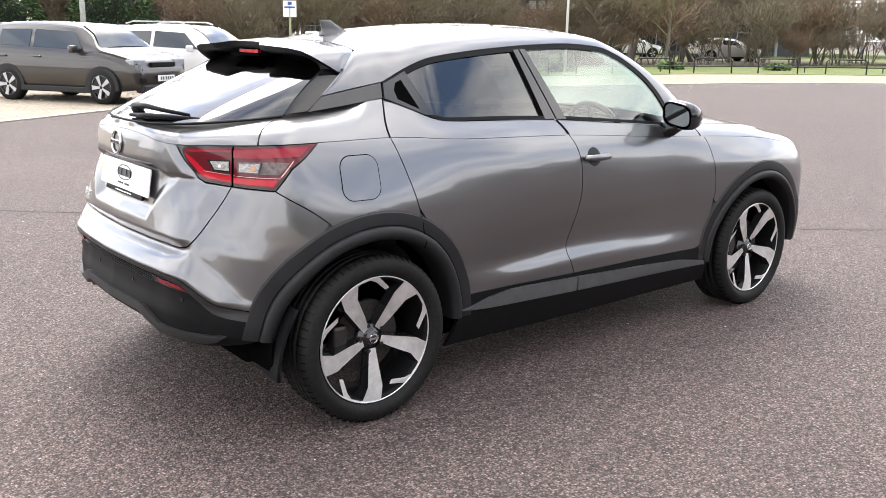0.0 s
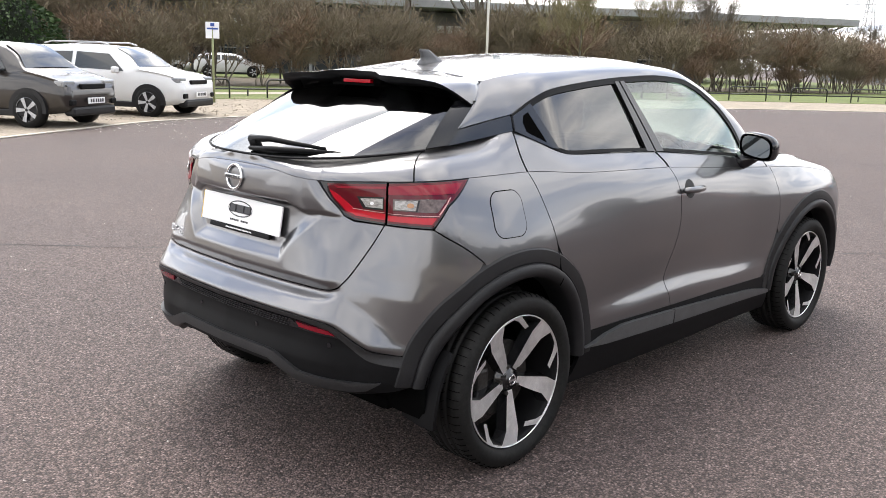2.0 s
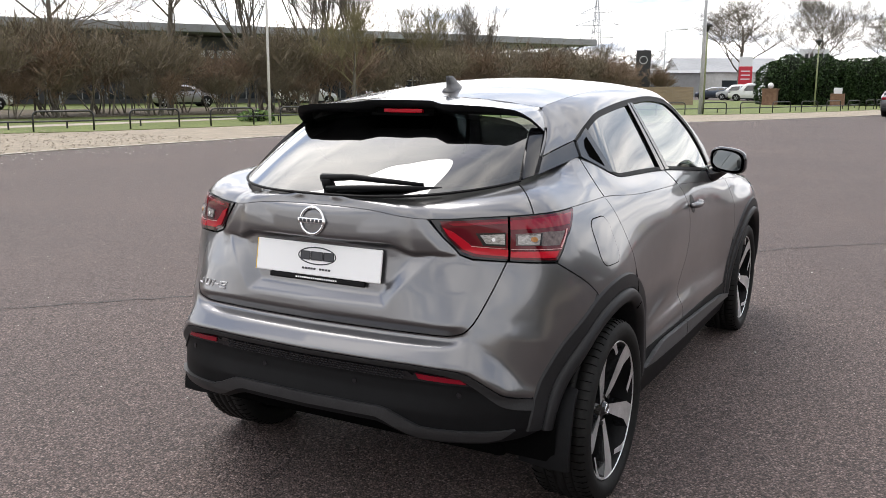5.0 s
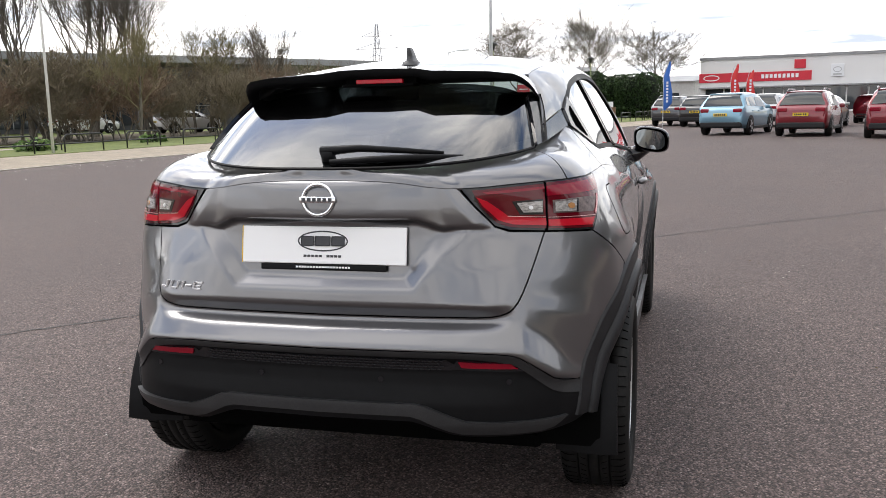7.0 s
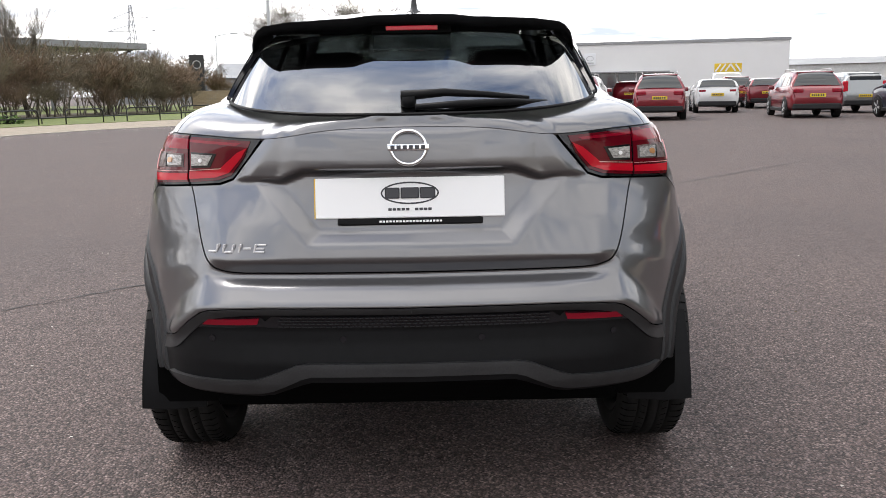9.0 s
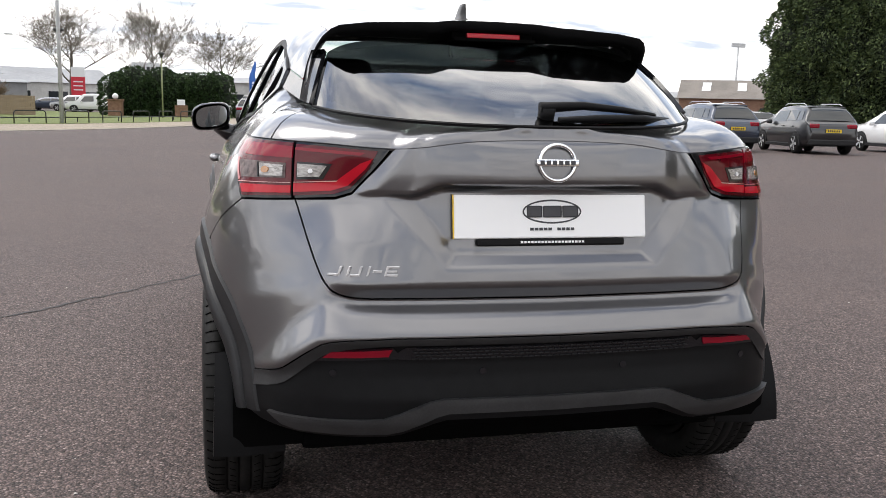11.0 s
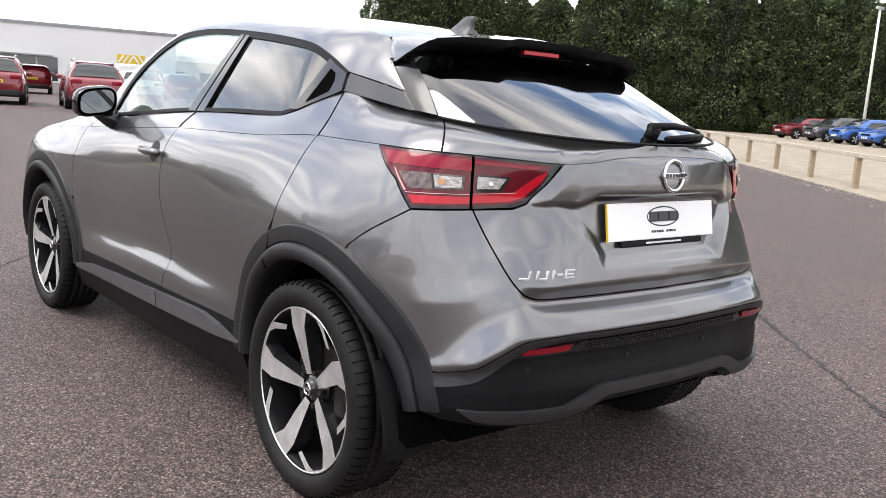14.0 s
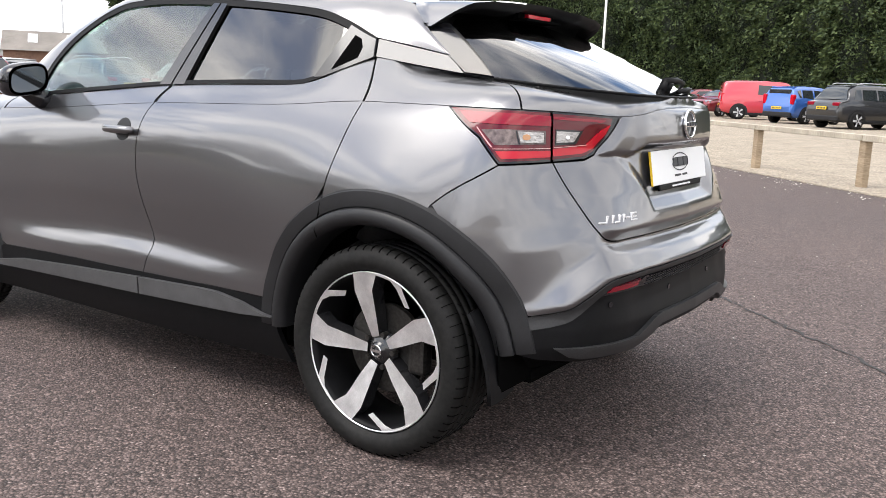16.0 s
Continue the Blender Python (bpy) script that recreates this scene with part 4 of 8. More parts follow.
# roof
ROOF = RAIL_HI[2:11]
roof_zc = pchip([.1, .20, .365, .6, .9, 1.1, 1.4, 1.56], [1.452, 1.468, 1.496, 1.527, 1.549, 1.553, 1.546, 1.526])
edge = spline(ROOF, 40)
v, f = [], []
NX = 24
for p in edge:
    # the rear and front edges bow a little in plan
    for k in range(NX + 1):
        q = -1 + 2 * k / NX
        bow = .05 * (1 - q * q)
        y = p[1] + (bow if p[1] < .3 else 0) * max(0, (.3 - p[1]) / .145) + bow * 1.2 * max(0, (p[1] - 1.2) / .31)
        zc = float(roof_zc(y))
        v.append((q * (p[0] - .004), y, zc - (zc - p[2]) * abs(q) ** 2.3))
n = NX + 1
for i in range(len(edge) - 1):
    for k in range(NX):
        f.append([i * n + k, i * n + k + 1, (i + 1) * n + k + 1, (i + 1) * n + k])
v, f, e = wall(v, f, .02)
mesh_ob("roof", v, f, M_PAINT, car, "grey metallic roof", sharp=e)

# roof spoiler: top skin, edge and black underside
SP = [(-.549, .049, 1.350, .036, 1.351), (-.540, .070, 1.372, -.004, 1.375), (-.527, .095, 1.394, -.042, 1.398), (-.506, .130, 1.418, -.072, 1.417), (-.482, .150, 1.433, -.089, 1.428), (-.40, .163, 1.444, -.105, 1.438), (-.25, .185, 1.459, -.118, 1.4445), (-.205, .190, 1.462, -.120, 1.4455), (-.135, .195, 1.4645, -.082, 1.457), (0, .198, 1.466, -.084, 1.459)]
SP = SP + [(-a, b, c, d, e_) for a, b, c, d, e_ in SP[::-1][1:]]
v, f = [], []
rowlen = 9
for x, y0, z0, y1, z1 in SP:
    k = 1 - abs(x) / .55
    lip = .012 + .012 * k
    prof = [(y0, z0 - .012), (y0 - .002, z0)]
    for t in (.3, .6, .85):
        prof.append((y0 + (y1 - y0) * t, z0 + (z1 - z0) * t + .012 * k * math.sin(math.pi * t)))
    prof += [(y1, z1), (y1 + .004, z1 - lip), (y1 + .05, z1 - lip - .012), (max(y1 + .10, -.005), min(1.405, z1 - .02))]
    v += [(x * (1 - .004), a, b) for a, b in prof]
for i in range(len(SP) - 1):
    for k in range(rowlen - 1):
        f.append([i * rowlen + k, (i + 1) * rowlen + k, (i + 1) * rowlen + k + 1, i * rowlen + k + 1])
top_f = [q for q in f if q[0] % rowlen < 5]
low_f = [q for q in f if q[0] % rowlen >= 5]
sharp = [(i * rowlen + 5, (i + 1) * rowlen + 5) for i in range(len(SP) - 1)]
mesh_ob("spoiler", v, top_f, M_PAINT, car, "grey metallic roof spoiler", sharp=sharp)
mesh_ob("spoiler_underside", v, low_f, M_BLACK, car, "black spoiler underside")
bm = bmesh.new()
box(bm, (-.085, -.066, 1.409), (.085, -.04, 1.424), .002)
part("high_brake_lamp", bm, M_RED, car, "red high brake lamp")
# added black hood: blocks the lamp's reflection in the rear window
bm = bmesh.new()
box(bm, (-.13, -.086, 1.398), (.13, -.01, 1.4075), .002)
box(bm, (-.13, -.05, 1.40), (.13, -.03, 1.452), .002)
part("reflection_hood", bm, M_VOID, car, "black hood added to hide the brake lamp reflection")

# rear window, its black side fins, hidden frame
GB = [(0, -.618, 1.150), (.12, -.614, 1.1505), (.22, -.598, 1.152), (.34, -.55, 1.157), (.44, -.468, 1.165), (.53, -.33, 1.178), (.571, -.228, 1.189)]
GT = [(0, .02, 1.408), (.12, .02, 1.408), (.22, .02, 1.405), (.34, .015, 1.398), (.44, .005, 1.382), (.49, -.01, 1.362), (.508, -.016, 1.350)]
up_out = np.array([0.0, -.42, .9])
v, f = loft(GB, GT, 40, 20, .008, up_out)
v2, f2 = mirrored(v, f)
o = mesh_ob("rear_window", np.concatenate([v, v2]), f + [[i + len(v) for i in q] for q in f2], M_GLASS_DARK, car, "dark privacy rear window")
o.visible_shadow = False
for s in (1, -1):
    lo = []
    for t_ in np.linspace(0, 1, 5):
        p = np.array(GB[-1]) * (1 - t_) + np.array(GT[-1]) * t_ + 4 * t_ * (1 - t_) * .008 * up_out
        lo.append((p[0] + .001, p[1], p[2] + .002))
    hi = [(.590, -.134, 1.2015), (.582, -.092, 1.232), (.572, -.043, 1.266), (.557, .018, 1.311), (.540, .066, 1.354)]
    v, f = loft(lo, hi, 16, 5, .0012, (.6, -.5, .6))
    v, f, e = wall(v, f, .012)
    if s < 0:
        v, f = mirrored(v, f)
    mesh_ob("glass_fin", v, f, M_GLOSSBLACK, car, "gloss black fin beside the rear glass", sharp=e)
    rim = bmesh.new()
    tube(rim, [(s * p[0], p[1], p[2] + .001) for p in spline(GB, 30)], .005, 6)
    part("window_seal", rim, M_BLACK, car)

# windscreen, bonnet, cowl
WS_LO = [(-.72, 2.10, 1.09), (-.5, 2.28, 1.075), (0, 2.36, 1.07), (.5, 2.28, 1.075), (.72, 2.10, 1.09)]
WS_HI = [(-.50, 1.515, 1.497), (-.3, 1.55, 1.515), (0, 1.565, 1.522), (.3, 1.55, 1.515), (.50, 1.515, 1.497)]
v, f = loft(WS_LO, WS_HI, 24, 10, .03, (0, .6, .8))
mesh_ob("windscreen", v, f, M_GLASS, car, "green-tinted windscreen").visible_shadow = False
v, f = [], []
BON = [(2.13, .72, 1.06), (2.3, .715, 1.05), (2.63, .69, 1.026), (3.05, .62, .957), (3.25, .46, .903), (3.32, .10, .902)]
for p in spline(BON, 20):
    for k in range(17):
        q = -1 + k / 8
        v.append((q * p[1], p[0], p[2] + .045 * (1 - q * q)))
for i in range(19):
    for k in range(16):
        f.append([i * 17 + k, i * 17 + k + 1, (i + 1) * 17 + k + 1, (i + 1) * 17 + k])
mesh_ob("bonnet", v, f, M_PAINT, car, "grey metallic bonnet")

# tail lamps: black base, red bands and clear windows, split by the tailgate seam
def lamp_parts(s):
    flip = s < 0

    def piece(name, poly, material, off, depth=.006, label="", parent=None):
        v, f, e = sheet(poly, flank, .012, .0012, depth, off, flip)
        return mesh_ob(name, v, f, material, parent or lamp, label, sharp=e)
    hi = lambda u: float(top_z(u)) - .002
    lo_pts = [(.503, .978), (.545, .965), (.6575, .957)]
    inner_poly = lo_pts + [(.6625, hi(.6625)), (.60, hi(.6)), (.52, hi(.52)), (.45, hi(.45)), (.410, hi(.410)), (.455, 1.032)]
    outer_poly = [(.6655, .957), (.811, .9485), (.866, 1.022), (.988, 1.1045), (.90, hi(.9)), (.78, hi(.78)), (.6685, hi(.6685))]
    lamp = car
    base = piece("tail_lamp", inner_poly, M_GLOSSBLACK, .003, .02, "black-edged inner tail lamp on the tailgate")
    piece("lens", [(.508, .986), (.549, .972), (.6612, .963), (.6618, hi(.6618) - .005), (.60, hi(.6) - .005), (.52, hi(.52) - .005), (.440, hi(.44) - .005), (.464, 1.034)], M_REDDARK, .005, .004, "dark red lens", base)
    piece("red_band", [(.468, hi(.468) - .012), (.661, hi(.652) - .012), (.661, hi(.652) - .022), (.484, hi(.484) - .022)], M_REDMID, .007, .004, "red upper band", base)
    piece("red_band", [(.452, 1.066), (.484, 1.052), (.546, 1.005), (.661, .996), (.661, .972), (.556, .980), (.512, .994), (.470, 1.036)], M_RED, .008, .005, "red lower band", base)
    piece("light_guide", [(.535, 1.0075), (.659, 1.000), (.659, .9965), (.543, 1.0035)], M_PINK, .010, .003, "pale light guide", base)
    piece("window_surround", [(.552, 1.049), (.654, 1.052), (.654, 1.004), (.578, 1.007)], M_GLOSSBLACK, .0065, .004, "", base)
    piece("clear_window", [(.566, 1.044), (.651, 1.047), (.651, 1.011), (.588, 1.013)], M_CLEAR, .008, .005, "clear reversing window", base)
    piece("bulb", [(.612 + .008 * math.cos(math.pi * k / 4), 1.028 + .007 * math.sin(math.pi * k / 4)) for k in range(8)], M_PLATE, .012, .003, "pale bulb", base)
    base2 = piece("tail_lamp", outer_poly, M_GLOSSBLACK, .003, .02, "black-edged outer tail lamp on the rear wing")
    piece("lens", [(.6665, .963), (.809, .955), (.862, 1.024), (.979, 1.1035), (.90, hi(.9) - .002), (.78, hi(.78) - .002), (.669, hi(.669) - .003)], M_REDDARK, .005, .004, "dark red lens", base2)
    piece("red_band", [(.667, hi(.677) - .012), (.78, hi(.78) - .009), (.948, hi(.948) - .008), (.900, 1.062), (.80, 1.060), (.667, 1.058)], M_REDMID, .007, .005, "red upper band", base2)
    piece("red_band", [(.667, .991), (.824, .987), (.806, .963), (.667, .970)], M_RED, .008, .005, "red lower band", base2)
    piece("light_guide", [(.667, .9985), (.832, .9935), (.828, .9895), (.667, .995)], M_PINK, .010, .003, "pale light guide", base2)
    piece("light_guide", [(.832, .9935), (.880, 1.052), (.875, 1.053), (.827, .9965)], M_PINK, .009, .003, "pale light guide", base2)
    piece("clear_window", [(.684, 1.047), (.80, 1.049), (.866, 1.046), (.826, 1.002), (.684, 1.007)], M_CLEARDIM, .007, .005, "clear indicator window", base2)
    piece("clear_window", [(.690, 1.042), (.768, 1.044), (.758, 1.009), (.690, 1.011)], M_CLEAR, .010, .004, "bright reflector bowl", base2)
    piece("window_bar", [(.768, 1.046), (.774, 1.046), (.764, 1.006), (.758, 1.006)], M_GLOSSBLACK, .011, .004, "", base2)
    piece("bulb", [(.742 + .013 * math.cos(math.pi * k / 4), 1.027 + .010 * math.sin(math.pi * k / 4)) for k in range(8)], M_AMBER, .013, .004, "amber bulb", base2)


lamp_parts(1)
lamp_parts(-1)

# number plate with a dealer's mark in plain shapes
plate_m = Matrix.Translation((0, -.632, .926)) @ Matrix.Rotation(radians(-10), 4, "X")
bm = bmesh.new()
box(bm, (-.26, -.004, -.0555), (.26, .004, .0555), .003, plate_m)
plate = part("number_plate", bm, M_PLATE, car, "white dealer display plate")
bm = bmesh.new()
box(bm, (-.2622, -.0042, -.0555), (-.2595, .003, .0555), .0005, plate_m)
part("plate_edge", bm, M_YELLOW, plate, "yellow plate edge")
bm = bmesh.new()
box(bm, (-.20, -.002, -.075), (.20, .008, -.056), .004, plate_m)
part("plate_bracket", bm, M_BLACK, plate, "black plate bracket")


def flat_ring(bm, rx, rz, w, y, m, cx=0.0, cz=0.0, n=40, t=.002):
    outer = [bm.verts.new(m @ Vector((cx + rx * math.cos(a), y, cz + rz * math.sin(a)))) for a in [2 * math.pi * k / n for k in range(n)]]
    innr = [bm.verts.new(m @ Vector((cx + (rx - w) * math.cos(a), y, cz + (rz - w) * math.sin(a)))) for a in [2 * math.pi * k / n for k in range(n)]]
    for k in range(n):
        bm.faces.new((outer[k], outer[(k + 1) % n], innr[(k + 1) % n], innr[k]))


bm = bmesh.new()
flat_ring(bm, .080, .031, .0045, -.0046, plate_m, cz=.012)
mark = part("dealer_mark", bm, M_INK, plate, "dark oval dealer mark")
for cx, w in ((-.048, .040), (0, .050), (.049, .042)):
    bm = bmesh.new()
    box(bm, (cx - w / 2, -.0056, -.003), (cx + w / 2, -.0042, .027), .003, plate_m)
    part("mark_block", bm, M_INK, mark)
bm = bmesh.new()
for k in range(10):
    x0 = -.06 + k * .0122
    if k != 5:
        box(bm, (x0, -.0052, -.036), (x0 + .0095, -.0042, -.029), 0, plate_m)
part("print_bar", bm, M_INK, plate, "dark bars of small print")
bm = bmesh.new()
for k in range(19):
    x0 = -.085 + k * .0092
    box(bm, (x0, -.003, -.068), (x0 + .0064, -.0018, -.0625), 0, plate_m)
part("print_bar", bm, M_PLATE, plate, "white bars of small print")

# maker's badge: ring and bar
bm = bmesh.new()
N_ = 48
bm2 = Matrix.Translation((0, -.657, 1.064)) @ Matrix.Rotation(radians(-6), 4, "X")
ringp = [bm2 @ Vector((.047 * math.cos(a), 0, .045 * math.sin(a))) for a in [2 * math.pi * k / N_ for k in range(N_ + 1)]]
tube(bm, ringp, .0055, 10, False)
box(bm, (-.056, -.007, -.009), (.056, .004, .009), .002, bm2)
badge = part("badge", bm, M_CHROME, car, "chrome ring badge with a bar", smooth=True)
bm = bmesh.new()
for k in range(6):
    box(bm, (-.048 + k * .0165, -.0085, -.0055), (-.048 + k * .0165 + .011, -.0068, .0055), 0, bm2)
part("badge_print", bm, M_INK, badge)
# model mark: four plain leaning shapes
STROKES = {0: ((.020, 0, .0055, .024), (-.004, 0, .025, .0055)), 1: ((0, 0, .0055, .024), (.022, 0, .0055, .024), (.003, 0, .022, .0055)),
           2: ((0, 0, .0055, .024), (.006, .0093, .022, .0055)), 3: ((0, 0, .0055, .024), (.003, 0, .026, .005), (.003, .0095, .023, .0045), (.003, .019, .026, .005))}
for k, x0 in enumerate((-.545, -.508, -.470, -.432)):
    bm = bmesh.new()
    for dx, dz, w, h in STROKES[k]:
        z0 = .780 + (x0 + .545) * .02
        xx = x0 + dx + w / 2
        p = flank(np.array([xx]), np.array([z0 + dz + h / 2]), .0)[0]
        p2 = flank(np.array([xx + .01]), np.array([z0 + dz + h / 2]), .0)[0]
        lean = Matrix.Identity(4)
        lean[0][2] = .28
        turn = Matrix.Translation((dz * .28, 0, 0)) @ Matrix.Translation(p) @ Matrix.Rotation(math.atan2(p2[1] - p[1], p2[0] - p[0]), 4, "Z") @ lean
        box(bm, (-w / 2, -.005, -h / 2), (w / 2, .004, h / 2), .0006, turn)
    part("model_mark", bm, M_BRIGHT, car, "chrome model mark in plain shapes")

# rear wiper
bm = bmesh.new()
tube(bm, [(0.0, -.555, 1.168), (0.0, -.57, 1.203)], .022, 14)
tube(bm, [(-.02, -.568, 1.20), (.10, -.565, 1.208), (.22, -.545, 1.20), (.34, -.495, 1.188)], [.015, .011, .009, .006], 8)
wiper = part("rear_wiper", bm, M_BLACK, car, "black rear wiper", smooth=True)
bm = bmesh.new()
tube(bm, [(.02, -.60, 1.170), (.15, -.588, 1.176), (.28, -.545, 1.178), (.395, -.47, 1.176)], [.008, .011, .011, .006], 6)
part("blade", bm, M_BLACK, wiper, "", True)

# shark-fin aerial
bm = bmesh.new()
rows = [(1.486, .296, .475, .031), (1.499, .300, .460, .026), (1.505, .305, .44, .014), (1.522, .302, .405, .011), (1.540, .297, .372, .009), (1.553, .293, .348, .006)]
prev = None
for z, y0, y1, w in rows:
    ring = [bm.verts.new(p) for p in ((-w, y0 + .01, z), (-w * .6, y0, z), (w * .6, y0, z), (w, y0 + .01, z), (w * .8, (y0 + y1) / 2 + .02, z), (0, y1, z), (-w * .8, (y0 + y1) / 2 + .02, z))]
    if prev:
        for k in range(7):
            bm.faces.new((prev[k], prev[(k + 1) % 7], ring[(k + 1) % 7], ring[k]))
    prev = ring
bm.faces.new(prev)
part("aerial", bm, M_SATIN, car, "dark grey shark-fin aerial", smooth=True)

# door mirrors and handles
def side_fittings(s):
    bm = bmesh.new()
    rings = []
    for y, hw, hz, zc, xc in ((1.790, .086, .060, 1.128, .882), (1.80, .092, .066, 1.128, .882), (1.84, .094, .068, 1.128, .882), (1.90, .080, .056, 1.126, .876), (1.945, .050, .034, 1.122, .868)):
        ring = []
        for k in range(24):
            a = 2 * math.pi * k / 24
            c, d = math.cos(a), math.sin(a)
            px = xc + hw * math.copysign(abs(c) ** .65, c)
            pz = zc + hz * math.copysign(abs(d) ** .65, d) - .012 * (px - xc) / hw
            ring.append(bm.verts.new((s * px, y, pz)))
        rings.append(ring)
    for a, b in zip(rings, rings[1:]):
        for k in range(24):
            q = (a[k], a[(k + 1) % 24], b[(k + 1) % 24], b[k])
            bm.faces.new(q if s < 0 else q[::-1])
    bm.faces.new(rings[-1])
    tube(bm, [(s * .75, 1.85, 1.035), (s * .80, 1.86, 1.052), (s * .85, 1.87, 1.085)], [.05, .042, .036], 10)
    mir = part("door_mirror", bm, M_GLOSSBLACK, car, "gloss black door mirror", smooth=True)
    bm = bmesh.new()
    vs = []
    for k in range(24):
        a = 2 * math.pi * k / 24
        c, d = math.cos(a), math.sin(a)
        px = .878 + .074 * math.copysign(abs(c) ** .65, c)
        qz = .050 * math.copysign(abs(d) ** .65, d)
        vs.append(bm.verts.new((s * px, 1.797 - .08 * qz, 1.128 + .050 * math.copysign(abs(d) ** .65, d) - .012 * (px - .878) / .074)))
    bm.faces.new(vs if s > 0 else vs[::-1])
    part("mirror_glass", bm, M_MIRROR, mir, "mirror glass")
    # handle, with a flat dark disc painting the shade of its recess
    pock = [(u_of_y(y, z), z) for y, z in [(1.25 + .045 * math.cos(a), .958 + .043 * math.sin(a)) for a in [2 * math.pi * k / 24 for k in range(24)]]]
    v, f, e = sheet(pock, flank, .02, 0, .002, .0012, s < 0)
    mesh_ob("recess_shade", v, f, M_CLAD, car, sharp=e)
    bm = bmesh.new()
    pts = []
    for y, o in ((1.172, .012), (1.20, .026), (1.26, .034), (1.32, .030), (1.352, .012)):
        p = flank(np.array([u_of_y(y, .958)]), np.array([.958]), o)[0]
        pts.append((s * p[0], p[1], p[2]))
    tube(bm, pts, [.011, .015, .016, .015, .011], 10)
    part("door_handle", bm, M_PAINT, car, "grey door handle", smooth=True)


side_fittings(1)
side_fittings(-1)

# mudflaps
for s in (1, -1):
    lo = [(.66, -.40, .25), (.76, -.42, .25), (.852, -.435, .26)]
    hi = [(.66, -.33, .53), (.76, -.345, .53), (.845, -.345, .52)]
    v, f = loft(lo, hi, 8, 6, .02, (0, -1, 0))
    v, f, e = wall(v, f, .012)
    if s < 0:
        v, f = mirrored(v, f)
    mesh_ob("mudflap", v, f, M_BLACK, car, "black mudflap", sharp=e)

# wheel houses, floor (both painted as dark as their shade) and cabin lining
for cy in (0, WB):
    for s in (1, -1):
        bm = bmesh.new()
        prev = None
        for k in range(25):
            a = radians(-8 + 196 * k / 24)
            y, z = cy + .425 * math.cos(a), AX + .425 * math.sin(a)
            cur = (bm.verts.new((s * .855 if abs(y - cy) < .3 else s * .80, y, z)), bm.verts.new((s * .45, y, z)))
            if prev:
                bm.faces.new((prev[0], cur[0], cur[1], prev[1]))
            prev = cur
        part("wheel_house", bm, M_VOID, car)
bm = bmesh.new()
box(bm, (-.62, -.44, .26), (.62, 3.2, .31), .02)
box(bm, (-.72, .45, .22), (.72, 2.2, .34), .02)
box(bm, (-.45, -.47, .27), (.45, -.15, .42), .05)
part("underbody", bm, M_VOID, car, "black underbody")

# boot floor: unseen, added to stop light leaking through to the ground
bm = bmesh.new()
lo_ = [bm.verts.new((x, y, .44)) for x, y in ((-.50, -.62), (.50, -.62), (.63, -.47), (.63, .62), (-.63, .62), (-.63, -.47))]
hi_ = [bm.verts.new((p.co.x, p.co.y, .47)) for p in lo_]
bm.faces.new(lo_[::-1])
bm.faces.new(hi_)
for k in range(6):
    bm.faces.new((lo_[k], lo_[(k + 1) % 6], hi_[(k + 1) % 6], hi_[k]))
part("boot_light_stop", bm, M_VOID, car)

# cabin: seats, dash, steering wheel, parcel shelf
bm = bmesh.new()
box(bm, (-.66, 1.95, .55), (.66, 2.3, 1.04), .05)
box(bm, (-.60, 1.85, .86), (.60, 2.05, 1.03), .05)
part("dashboard", bm, M_DASH, car, "dark dashboard", smooth=True)
bm = bmesh.new()
box(bm, (-.56, -.45, 1.06), (.56, .25, 1.09), .01)
part("parcel_shelf", bm, M_SEAT, car, "dark parcel shelf")
bm = bmesh.new()
box(bm, (-.68, .2, .36), (.68, 2.2, .42), .01)
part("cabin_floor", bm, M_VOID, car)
for x, y0 in ((-.36, 1.02), (.36, 1.02)):
    bm = bmesh.new()
    box(bm, (x - .24, y0 + .05, .45), (x + .24, y0 + .62, .66), .06)
    box(bm, (x - .23, y0 - .10, .55), (x + .23, y0 + .10, 1.17), .07, Matrix.Translation((0, y0, .6)) @ Matrix.Rotation(radians(14), 4, "X") @ Matrix.Translation((0, -y0, -.6)))
    box(bm, (x - .12, y0 - .24, 1.20), (x + .12, y0 - .13, 1.38), .04)
    part("front_seat", bm, M_SEAT, car, "dark cloth front seat", smooth=True)
bm = bmesh.new()
box(bm, (-.60, .32, .45), (.60, .80, .66), .06)
box(bm, (-.60, .18, .60), (.60, .34, 1.10), .06)
for x in (-.36, .36):
    box(bm, (x - .11, .17, 1.13), (x + .11, .26, 1.27), .035)
part("rear_bench", bm, M_SEAT, car, "dark cloth rear bench", smooth=True)
bm = bmesh.new()
sw = Matrix.Translation((.37, 1.80, .985)) @ Matrix.Rotation(radians(-66), 4, "X")
tube(bm, [sw @ Vector((.185 * math.cos(a), .185 * math.sin(a), 0)) for a in [2 * math.pi * k / 32 for k in range(33)]], .016, 8, False)
for a in (0, 180, 270):
    tube(bm, [sw @ Vector((0, 0, -.02)), sw @ Vector((.18 * math.cos(radians(a)), .18 * math.sin(radians(a)), 0))], .018, 6)
tube(bm, [sw @ Vector((0, 0, 0)), sw @ Vector((0, 0, -.2))], .05, 10)
part("steering_wheel", bm, M_DASH, car, "dark steering wheel", smooth=True)
for s in (1, -1):
    v, f, e = sheet([(.45, .45), (2.1, .42), (1.95, 1.05), (1.2, 1.115), (.45, 1.135)], lambda y, z, o: np.stack([0 * y + .66, y, z], -1), .2, 0, .001)
    if s < 0:
        v, f = mirrored(v, f)
    mesh_ob("door_lining", v, f, M_SEAT, car)

